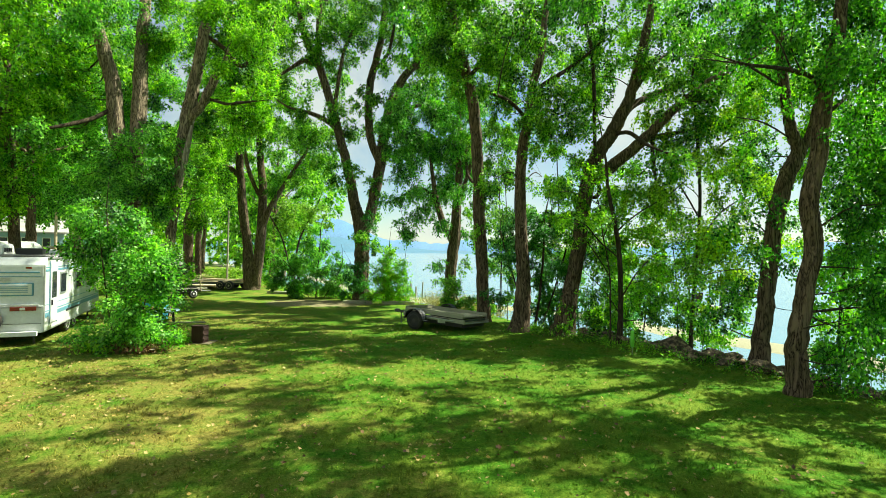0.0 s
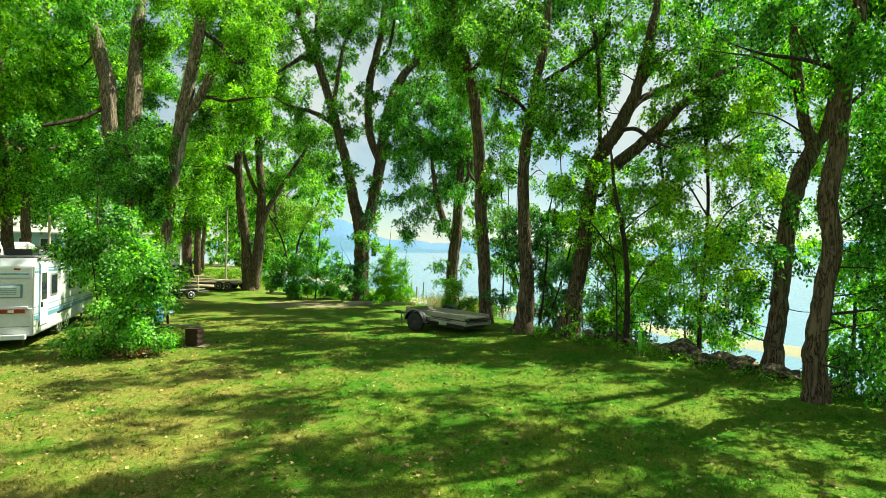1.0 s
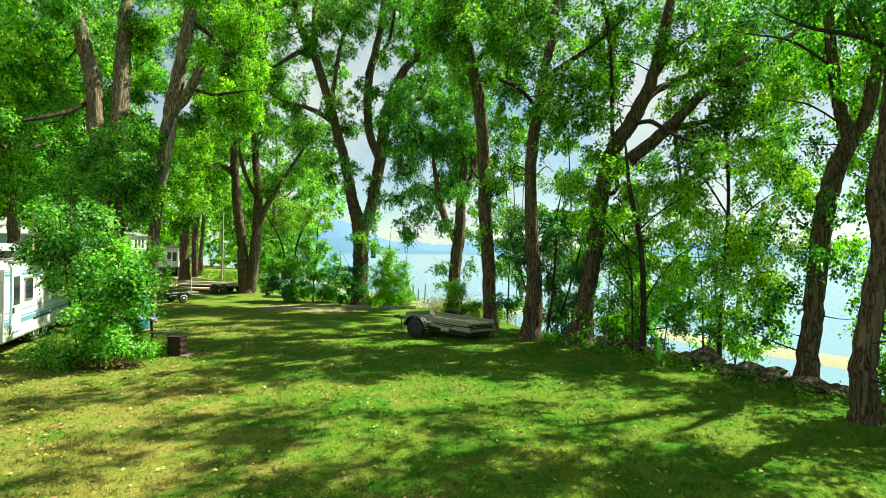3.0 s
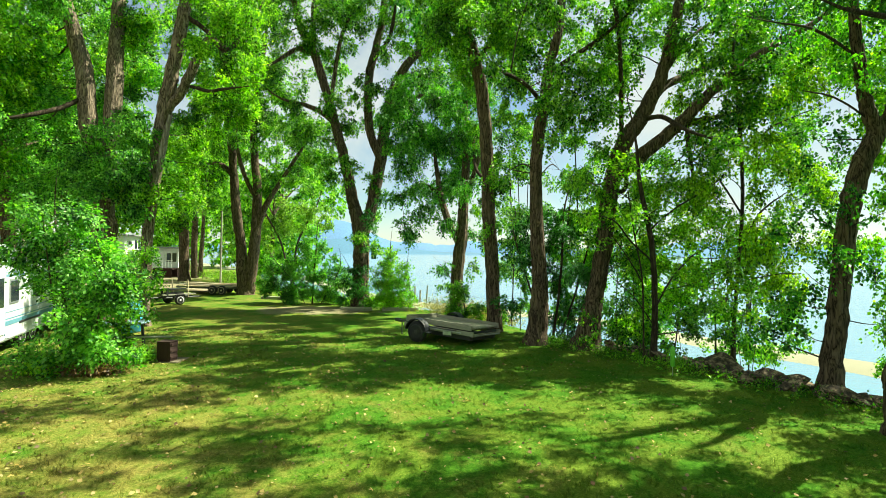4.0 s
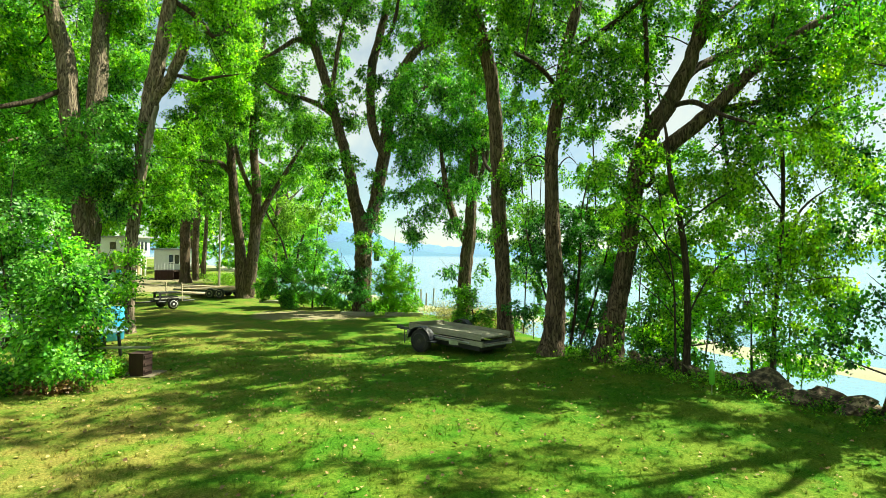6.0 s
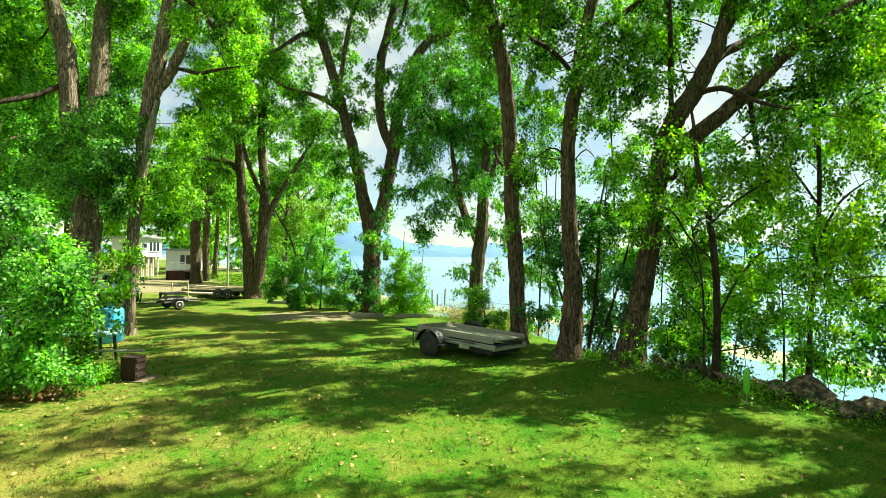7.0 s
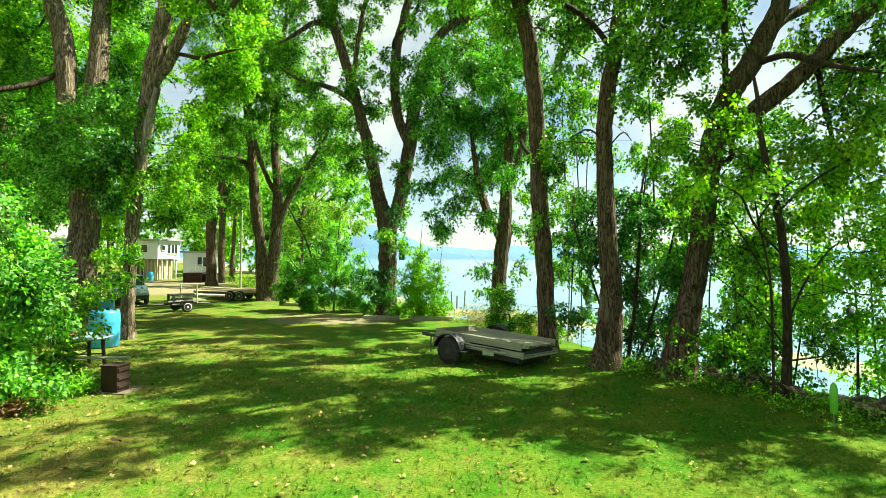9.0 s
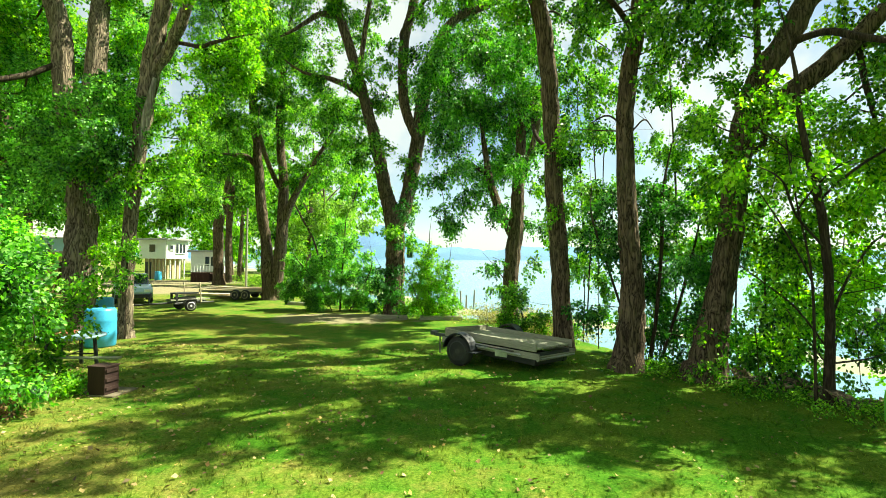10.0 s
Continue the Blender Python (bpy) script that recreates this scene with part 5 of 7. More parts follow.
LIME = weathered("lime_plastic", (0.20, 0.62, 0.06), 0.5, scale=6, spread=0.15, bump=0.0, dirt=0.05)
TARP = weathered("pale_tarp", (0.55, 0.56, 0.55), 0.6, scale=2, spread=0.15, bump=0.4, dirt=0.15)
PALE_BLOCK = weathered("pale_paving_block", (0.30, 0.26, 0.17), 0.9, scale=7, spread=0.25, bump=0.3, dirt=0.2)
STONE = stone_material()


def ground_at(x, y):
    return float(ground_height(np.array([float(x)]), np.array([float(y)]))[0])


def wheel(parent, x, y, z, radius, width, rim_mat, axis_out=-1):
    """A tyre with its rim under a trailer or car; the axle lies along local y."""
    prof = [(radius * 0.62, -width / 2), (radius * 0.92, -width / 2), (radius, -width * 0.32), (radius, width * 0.32), (radius * 0.92, width / 2), (radius * 0.62, width / 2)]
    me = lathe([(r, h) for r, h in prof], 28)
    me.transform(Matrix.Rotation(radians(90), 4, "X"))
    w = new("wheel")
    w.parent = parent
    w.matrix_basis = Matrix.Translation((x, y, z))
    part("tyre", me, RUBBER, w)
    hub = lathe([(radius * 0.74, -width * 0.42), (radius * 0.72, -width * 0.53), (radius * 0.52, -width * 0.46), (radius * 0.3, -width * 0.44), (radius * 0.16, -width * 0.52), (radius * 0.1, -width * 0.53)], 20)
    hub.transform(Matrix.Rotation(radians(90 if axis_out > 0 else -90), 4, "X"))
    part("rim", hub, rim_mat, w, "pale painted wheel rim" if rim_mat is WHITE_PAINT else "")
    return w


def extrude_profile(points, y0, y1, bevel=0.03):
    """A solid from a side outline of (x, z) pairs between two y planes."""
    bm = bmesh.new()
    f = bm.faces.new([bm.verts.new((x, y0, z)) for x, z in points])
    r = bmesh.ops.extrude_face_region(bm, geom=[f])
    bmesh.ops.translate(bm, vec=(0, y1 - y0, 0), verts=[v for v in r["geom"] if isinstance(v, bmesh.types.BMVert)])
    bmesh.ops.recalc_face_normals(bm, faces=bm.faces)
    if bevel:
        bmesh.ops.bevel(bm, geom=bm.edges[:], offset=bevel, segments=2, affect="EDGES", profile=0.7)
    return bm


# ---- the camper ----
def camper():
    rv = thing("camper_trailer", (-10.94, 13.96, 0.0), "white travel trailer with blue stripes and dark roof units", "camper", turn=114.5)
    part("body", extrude_profile([(0.03, 0.34), (0.0, 1.08), (0.05, 1.14), (0.10, 2.2), (0.28, 2.42), (7.0, 2.45), (7.25, 2.1), (7.1, 1.3), (7.25, 0.6), (7.1, 0.34)], 0, 2.44, 0.05), RV_WHITE, rv)
    part("roof", boxed(0.35, 6.95, 0.06, 2.38, 2.44, 2.475), ROOF_GREY, rv, "dark grey flat roof")
    part("drip_rail", boxed(0.3, 7.0, -0.03, 0.0, 2.36, 2.41, bevel=0.008), ROOF_GREY, rv)
    ac = part("roof_unit", extrude_profile([(0.55, 2.475), (0.6, 2.72), (0.75, 2.78), (1.35, 2.78), (1.5, 2.68), (1.55, 2.475)], 1.1, 1.85, 0.04), WHITE_PAINT, rv, "rounded white rooftop air conditioner")
    for k in range(4):
        part("vent_slot", boxed(0.70 + 0.16 * k, 0.80 + 0.16 * k, 1.085, 1.098, 2.55, 2.66, bevel=0.002), BLACK_PLASTIC, ac)
    part("roof_vent", boxed(0.9, 1.55, 0.28, 0.9, 2.475, 2.66, bevel=0.03), BLACK_PLASTIC, rv, "black rooftop vent cover")
    part("roof_vent", boxed(2.3, 2.8, 0.35, 0.85, 2.475, 2.62, bevel=0.03), WHITE_PAINT, rv)
    part("roof_vent", boxed(4.2, 4.7, 0.9, 1.4, 2.475, 2.62, bevel=0.03), WHITE_PAINT, rv)
    # rear face
    part("rear_panel_rib", boxed(-0.012, 0.06, 0.1, 2.34, 1.085, 1.14, bevel=0.01), WHITE_PAINT, rv)
    part("rear_panel_rib", boxed(0.075, 0.12, 0.12, 2.32, 1.98, 2.02, bevel=0.008), RV_TRIM, rv)
    part("window_surround", boxed(0.045, 0.085, 0.24, 2.18, 1.36, 1.72, bevel=0.03), RV_TRIM, rv, "pale blue window surround")
    # dark seam lines; the first paints the shadow under the stepped rear
    part("seam_shade_strip", boxed(-0.006, 0.03, 0.05, 2.39, 1.045, 1.06, bevel=0.0), ROOF_GREY, rv)
    part("seam_shade_strip", boxed(0.06, 0.1, 0.08, 2.36, 1.885, 1.9, bevel=0.0), RV_TRIM, rv)
    part("seam_shade_strip", boxed(0.01, 0.05, 0.05, 2.39, 0.60, 0.612, bevel=0.0), ROOF_GREY, rv)
    # pale pane and slats hold the sky's reflection as plain colour
    win = part("rear_window", boxed(0.035, 0.09, 0.28, 2.14, 1.39, 1.69, bevel=0.02), RV_WHITE, rv, "wide slatted rear window")
    for k in range(4):
        part("slat", boxed(0.022, 0.034, 0.36, 2.06, 1.45 + k * 0.05, 1.48 + k * 0.05, bevel=0.003), PALE_GLASS, win)
    part("name_strip", boxed(0.045, 0.075, 0.75, 1.75, 1.77, 1.86, bevel=0.004), weathered("faded_print", (0.5, 0.5, 0.47), 0.6, dirt=0.1), rv, "faded name strip")
    for y in (0.16, 1.72):
        lamp = part("tail_light", boxed(-0.03, 0.012, y, y + 0.58, 0.96, 1.07, bevel=0.012), RED_LENS, rv, "red tail light")
        part("reversing_lens", boxed(-0.036, -0.029, y + 0.24, y + 0.36, 0.98, 1.05, bevel=0.003), WHITE_PAINT, lamp)
    for y in (0.3, 1.22, 2.1):
        part("marker_light", boxed(0.085, 0.12, y, y + 0.14, 2.1, 2.15, bevel=0.008), RED_LENS, rv)
    part("bumper", boxed(-0.12, 0.0, 0.12, 2.34, 0.28, 0.40, bevel=0.012), WHITE_PAINT, rv)
    part("spare_wheel_cover", lathe([(0.0, 0), (0.32, 0.0), (0.34, 0.03), (0.34, 0.16), (0.3, 0.18)], 28), BLACK_PLASTIC, rv).matrix_basis = Matrix.Translation((-0.015, 1.22, 0.72)) @ Matrix.Rotation(radians(-90), 4, "Y")
    # side towards the lawn: stripes, door, windows
    for z0, z1, mat in ((0.74, 0.86, RV_TRIM), (0.90, 0.93, RV_TRIM), (1.08, 1.10, RV_TRIM), (2.02, 2.08, RV_TRIM), (2.12, 2.14, RV_TRIM), (0.36, 0.40, ALUMINIUM)):
        part("stripe", boxed(0.15, 7.0, -0.008, 0.0, z0, z1, bevel=0.002), mat, rv, "blue pinstripe" if mat is RV_TRIM else "")
    part("corner_trim", boxed(0.02, 0.09, -0.012, 0.01, 0.36, 2.2, bevel=0.004), ALUMINIUM, rv)
    for x in (0.5, 1.25):
        part("door_trim", boxed(x, x + 0.035, -0.014, 0.0, 0.5, 2.3, bevel=0.002), RV_TRIM, rv)
    door = part("door", boxed(0.55, 1.22, -0.03, -0.001, 0.55, 2.25, bevel=0.008), RV_WHITE, rv)
    part("door_window", boxed(0.66, 1.1, -0.036, -0.029, 1.25, 2.0, bevel=0.003), DARK_GLASS, door)
    part("handle", boxed(0.59, 0.63, -0.07, -0.03, 1.05, 1.2, bevel=0.008), BLACK_PLASTIC, door)
    for x0, x1 in ((1.55, 2.2), (3.4, 4.3), (4.9, 5.9)):
        w = part("window", boxed(x0, x1, -0.025, -0.001, 1.3, 1.95, bevel=0.006), ALUMINIUM, rv)
        part("pane", boxed(x0 + 0.05, x1 - 0.05, -0.031, -0.024, 1.35, 1.9, bevel=0.002), DARK_GLASS, w)
    part("chassis", boxed(0.3, 6.9, 0.3, 2.1, 0.24, 0.36, bevel=0.01), STEEL, rv)
    for x in (2.75, 3.55):
        for y in (0.14, 2.3):
            wheel(rv, x, y, 0.345, 0.345, 0.2, WHITE_PAINT, -1 if y < 1 else 1)
    part("wheel_arch", boxed(2.3, 4.0, -0.02, 0.03, 0.70, 0.76, bevel=0.01), BLACK_PLASTIC, rv)
    for x, y in ((0.4, 0.3), (0.4, 2.1), (6.8, 0.3), (6.8, 2.1)):
        part("jack", rod(bmesh.new(), (x, y, 0.0), (x, y, 0.3), 0.03), STEEL, rv)
    return rv


camper()


# ---- the flatbed trailer on the lawn ----
def flatbed():
    tr = thing("flatbed_trailer", (-1.03, 18.1, 0.0), "grey weathered wooden tilt-bed trailer with blue-grey fenders", "trailer", turn=-32)
    tilt = Matrix.Translation((0, 0.25, 0)) @ Matrix.Rotation(radians(-3.5), 4, "X") @ Matrix.Rotation(radians(2.6), 4, "Y") @ Matrix.Translation((0, -0.25, 0))

    def laid(name, bm, mat, label=""):
        ob = part(name, bm, mat, tr, label)
        ob.matrix_basis = tilt
        return ob
    x0, x1, y0, y1 = -0.62, 1.78, 0.25, 2.0
    for y in (y0, y1 - 0.05):
        laid("frame_rail", boxed(x0 - 0.1, x1 + 0.08, y, y + 0.05, 0.40, 0.53, bevel=0.008), OLD_WOOD)
        laid("side_board", boxed(x0, x1, y + 0.01, y + 0.055, 0.56, 0.73, bevel=0.008), OLD_WOOD, "grey side board")
    for x in (x0, x0 + 0.9, x1 - 0.1):
        laid("cross_member", boxed(x, x + 0.06, y0 + 0.05, y1 - 0.05, 0.42, 0.52, bevel=0.006), STEEL)
    n = 10
    pitch = (y1 - y0 - 0.12) / n
    for k in range(n):
        y = y0 + 0.06 + k * pitch
        laid("deck_plank", boxed(x0 + 0.01 * (k % 3), x1 - 0.015 * ((k * 7) % 4), y, y + pitch - 0.012, 0.60, 0.635, bevel=0.004), OLD_WOOD)
    laid("ramp_board", boxed(x1 - 0.05, x1 + 0.12, y0 + 0.08, y1 - 0.08, 0.41, 0.435, bevel=0.005), ALUMINIUM, "pale metal rear lip")
    laid("tail_bar", boxed(x1 + 0.02, x1 + 0.07, y0, y1, 0.38, 0.47, bevel=0.006), OLD_WOOD)
    laid("headboard", boxed(x0 - 0.03, x0 + 0.01, y0, y1, 0.56, 0.76, bevel=0.006), OLD_WOOD)
    # tongue and jack
    part("tongue", box(box(bmesh.new(), x0 - 0.9, x0, 0.98, 1.08, 0.42, 0.50, bevel=0.008), x0 - 1.02, x0 - 0.85, 0.96, 1.10, 0.44, 0.54, bevel=0.01), STEEL, tr)
    part("tongue_jack", rod(bmesh.new(), (x0 - 0.75, 1.03, 0.0), (x0 - 0.75, 1.03, 0.44), 0.02), STEEL, tr)
    # black beams and bar added to stand for the shade under the bed
    for y in (y0 + 0.22, y1 - 0.30):
        laid("under_shade_beam", boxed(x0 + 0.1, x1 - 0.05, y, y + 0.08, 0.24, 0.40, bevel=0.01), BLACK_PLASTIC)
    laid("tail_shade_bar", boxed(x1 - 0.14, x1 - 0.06, y0 + 0.1, y1 - 0.1, 0.26, 0.40, bevel=0.01), BLACK_PLASTIC)
    part("axle", rod(bmesh.new(), (0, 0.05, 0.33), (0, 2.2, 0.33), 0.04), STEEL, tr)
    for k in range(5):
        part("leaf_spring", boxed(-0.32 + 0.05 * k, 0.32 - 0.05 * k, 0.30, 0.36, 0.36 + 0.016 * k, 0.372 + 0.016 * k, bevel=0.003), STEEL, tr)
    part("stake_pole", rod(bmesh.new(), (0.25, 0.19, 0.47), (1.5, 0.2, 0.40), 0.022), ALUMINIUM, tr, "thin metal pole lashed under the rail")
    part("stake_pole", rod(bmesh.new(), (0.2, 0.16, 0.52), (1.35, 0.17, 0.46), 0.018), STEEL, tr)
    part("licence_panel", boxed(0.85, 1.15, 0.20, 0.225, 0.30, 0.41, bevel=0.004), ALUMINIUM, tr)
    for y, out in ((0.06, 1), (2.2, -1)):
        wheel(tr, 0, y, 0.33, 0.33, 0.19, BLACK_PLASTIC, -out)
        bm = bmesh.new()
        rings = 12
        vs = []
        for k in range(rings + 1):
            a = radians(8 + 164 * k / rings)
            row = []
            for rr, yy in ((0.40, y - 0.13), (0.40, y + 0.13), (0.375, y + 0.13), (0.375, y - 0.13)):
                row.append(bm.verts.new((rr * math.cos(a), yy, 0.34 + rr * math.sin(a))))
            vs.append(row)
        for k in range(rings):
            for j in range(4):
                bm.faces.new((vs[k][j], vs[k][(j + 1) % 4], vs[k + 1][(j + 1) % 4], vs[k + 1][j]))
        bm.faces.new(vs[0])
        bm.faces.new(vs[-1][::-1])
        # skirt of the fender behind the tyre
        box(bm, 0.28, 0.52, y - 0.13, y + 0.13, 0.34, 0.36)
        bmesh.ops.recalc_face_normals(bm, faces=bm.faces)
        part("fender", bm, FENDER, tr, "rounded blue-grey fender")


flatbed()


# ---- the small boat trailer ----
def boat_trailer():
    tr = thing("boat_trailer", (-14.3, 28.2, ground_at(-14.3, 28.2)), "small black boat trailer with white rims and guide posts", "trailer", turn=235)
    part("frame", rod(rod(rod(bmesh.new(), (-1.1, -0.45, 0.36), (0.6, -0.45, 0.36), 0.035), (-1.1, 0.45, 0.36), (0.6, 0.45, 0.36), 0.035), (0.55, 0, 0.36), (2.9, 0, 0.34), 0.04), BLACK_PLASTIC, tr)
    for x in (-1.0, -0.2, 0.5):
        part("cross_bar", rod(bmesh.new(), (x, -0.47, 0.36), (x, 0.47, 0.36), 0.025), BLACK_PLASTIC, tr)
    part("axle", rod(bmesh.new(), (0, -0.62, 0.24), (0, 0.62, 0.24), 0.03), BLACK_PLASTIC, tr)
    for y, out in ((-0.62, -1), (0.62, 1)):
        wheel(tr, 0, y, 0.24, 0.24, 0.14, WHITE_PAINT, out)
        part("fender", extrude_profile([(-0.3, 0.36), (-0.22, 0.52), (0.22, 0.52), (0.3, 0.36), (0.27, 0.36), (0.2, 0.49), (-0.2, 0.49), (-0.27, 0.36)], y - 0.09, y + 0.09, 0), BLACK_PLASTIC, tr)
    for x, y in ((-0.2, -0.5), (-0.5, 0.5)):
        part("guide_post", rod(bmesh.new(), (x, y, 0.36), (x + 0.05, y, 1.25), 0.03), PALE_WOOD, tr, "upright pale guide post")
    part("bunk", boxed(-1.0, 0.7, -0.3, -0.2, 0.46, 0.52), OLD_WOOD, tr)
    part("bunk", boxed(-1.0, 0.7, 0.2, 0.3, 0.46, 0.52), OLD_WOOD, tr)
    part("winch_stand", rod(bmesh.new(), (1.5, 0, 0.34), (1.4, 0, 0.85), 0.035), BLACK_PLASTIC, tr)
    part("cargo_rack", box(box(box(box(bmesh.new(), -0.5, 0.5, -0.35, 0.3, 0.74, 0.8), 0.41, 0.5, -0.35, -0.28, 0.4, 0.75), 0.41, 0.5, 0.23, 0.3, 0.4, 0.75), -0.4, 0.35, -0.3, 0.25, 0.4, 0.6), BLACK_PLASTIC, tr, "black rack with a shelf")


boat_trailer()


# ---- the lumber trailer and plank pile further on ----
def lumber_trailer():
    tr = thing("lumber_trailer", (-14.9, 35.0, ground_at(-14.9, 35.0)), "low tandem trailer loaded with pale boards", "trailer", turn=172)
    part("frame", boxed(-1.0, 2.0, -0.85, 0.85, 0.36, 0.46, bevel=0.01), STEEL, tr)
    rnd = random.Random(4)
    for k in range(11):
        y = -0.85 + k * 0.155
        part("board", boxed(-1.05 - rnd.uniform(0, 0.3), 2.2 + rnd.uniform(0, 0.8), y, y + 0.14, 0.47 + rnd.uniform(0, 0.02), 0.52 + rnd.uniform(0, 0.03), bevel=0.006), PALE_WOOD, tr)
    for k in range(7):
        ob = part("board", boxed(-1.2, 2.1 + rnd.uniform(0, 0.6), -0.08, 0.08, 0.0, 0.045, bevel=0.005), PALE_WOOD if k % 3 else OLD_WOOD, tr)
        ob.matrix_basis = pose(rnd.uniform(-0.2, 0.5), -0.75 + k * 0.22, 0.56 + 0.03 * (k % 3), 0, rnd.uniform(-1.5, 1.5), rnd.uniform(-5, 5))
    part("tongue", rod(bmesh.new(), (2.0, 0, 0.4), (3.3, 0, 0.38), 0.05), STEEL, tr)
    for x in (-0.55, 0.1):
        for y in (-0.92, 0.92):
            wheel(tr, x, y, 0.29, 0.29, 0.18, PALE_WOOD, -1 if y < 0 else 1)
    pile = thing("plank_pile", (-18.0, 36.8, ground_at(-18.0, 36.8)), "loose pile of weathered planks on the grass", "lumber")
    for k in range(14):
        ob = part("plank", boxed(-1.7 - rnd.uniform(0, 0.5), 1.6 + rnd.uniform(0, 0.6), -0.09, 0.09, 0.0, 0.05, bevel=0.005), PALE_WOOD if k % 3 else OLD_WOOD, pile)
        ob.matrix_basis = pose(rnd.uniform(-0.3, 0.3), (k % 5) * 0.22 - 0.5, 0.055 * (k // 5) + 0.01, 0, 0, rnd.uniform(-8, 8))


lumber_trailer()


# ---- by the bush: drum, table, brown cabinet, bucket ----
def drum(at, label):
    d = thing("plastic_drum", at, label, "barrel")
    prof = [(0.27, 0.0), (0.29, 0.03), (0.296, 0.28), (0.299, 0.30), (0.299, 0.33), (0.296, 0.35), (0.296, 0.60), (0.299, 0.62), (0.299, 0.65), (0.296, 0.67), (0.29, 0.86), (0.265, 0.92), (0.24, 0.93), (0.235, 0.915)]
    part("shell", lathe([(r * 1.27, z * 1.1) for r, z in prof], 36), BARREL_BLUE, d)
    part("bung", lathe([(0.04, 0.985), (0.04, 1.012), (0.03, 1.016)], 12), BLACK_PLASTIC, d).matrix_basis = Matrix.Translation((0.16, 0, 0))
    part("bung", lathe([(0.025, 0.985), (0.025, 1.006), (0.02, 1.01)], 12), BLACK_PLASTIC, d).matrix_basis = Matrix.Translation((-0.17, 0, 0))
    return d


drum((-10.8, 19.2, 0.0), "bright blue plastic drum standing under the leaning cottonwood")
drum((-13.5, 22.4, 0.0), "blue plastic drum behind the cottonwood trunks")


def picnic_table():
    t = thing("patio_table", (-9.28, 16.6, 0.0), "round pale blue patio table with dark legs", "table")
    part("tabletop", lathe([(0.60, 0.66), (0.64, 0.67), (0.65, 0.69), (0.64, 0.71), (0.6, 0.715)], 40), TABLE_TOP, t)
    for a in (20, 110, 200, 290):
        x, y = math.cos(radians(a)), math.sin(radians(a))
        part("leg", rod(bmesh.new(), (x * 0.5, y * 0.5, 0.0), (x * 0.44, y * 0.44, 0.67), 0.04), BLACK_PLASTIC, t)
    part("brace", rod(rod(bmesh.new(), (-0.44, -0.16, 0.3), (0.44, 0.16, 0.3), 0.015), (0.16, -0.44, 0.3), (-0.16, 0.44, 0.3), 0.015), BLACK_PLASTIC, t)
    tray = thing("planter_tray", (-9.45, 16.55, 0.716), "low rust-red tray lying on the table", "tray")
    part("pan", lathe([(0.15, 0.0), (0.24, 0.01), (0.28, 0.07), (0.265, 0.07), (0.23, 0.02), (0.15, 0.015)], 24), weathered("rust_red_clay", (0.32, 0.10, 0.05), 0.8, bump=0.3), tray)


picnic_table()


def brown_cabinet():
    c = thing("wooden_crate", (-7.0, 14.8, 0.012), "dark reddish-brown wooden fire box with open shelves", "crate", turn=-3)
    w, d, h = 0.17, 0.155, 0.47
    for x in (-w, w - 0.025):
        part("side_panel", boxed(x, x + 0.025, -d, d, 0, h, bevel=0.004), BROWN_WOOD, c)
    part("back_panel", boxed(-w + 0.025, w - 0.025, -d, -d + 0.02, 0.0, h, bevel=0.003), BROWN_WOOD, c)
    part("top", boxed(-w - 0.01, w + 0.01, -d - 0.01, d + 0.01, h, h + 0.025, bevel=0.005), BROWN_WOOD, c)
    for z in (0.02, 0.17, 0.32):
        part("shelf", boxed(-w + 0.025, w - 0.025, -d + 0.02, d - 0.01, z, z + 0.02, bevel=0.003), BROWN_WOOD, c)
    for z in (0.07, 0.22, 0.38):
        part("front_slat", boxed(w, w + 0.02, -d + 0.02, d - 0.02, z, z + 0.06, bevel=0.003), BROWN_WOOD, c)
    s = part("paving_slab", boxed(-7.4, -6.66, 14.6, 15.25, -0.05, 0.012, bevel=0.01), CONCRETE)
    tagged(s, "sandy concrete slab under the brown crate", "slab", kind="structure")
    plank = part("plank", boxed(-1.1, 0.15, -0.07, 0.07, 0.0, 0.03, bevel=0.004), OLD_WOOD)
    plank.matrix_world = pose(-7.3, 15.35, 0.497, 0, 0, 8)
    tagged(plank, "grey board laid from the crate towards the table", "plank")


brown_cabinet()


def bucket():
    b = thing("stone_block_stack", (-7.8, 14.42, 0.0), "two pale paving blocks stacked beside the bush", "blocks")
    part("block", boxed(-0.10, 0.10, -0.09, 0.09, 0.0, 0.10, bevel=0.012), PALE_BLOCK, b)
    part("block", boxed(-0.105, 0.095, -0.092, 0.085, 0.102, 0.20, bevel=0.012), PALE_BLOCK, b)


bucket()


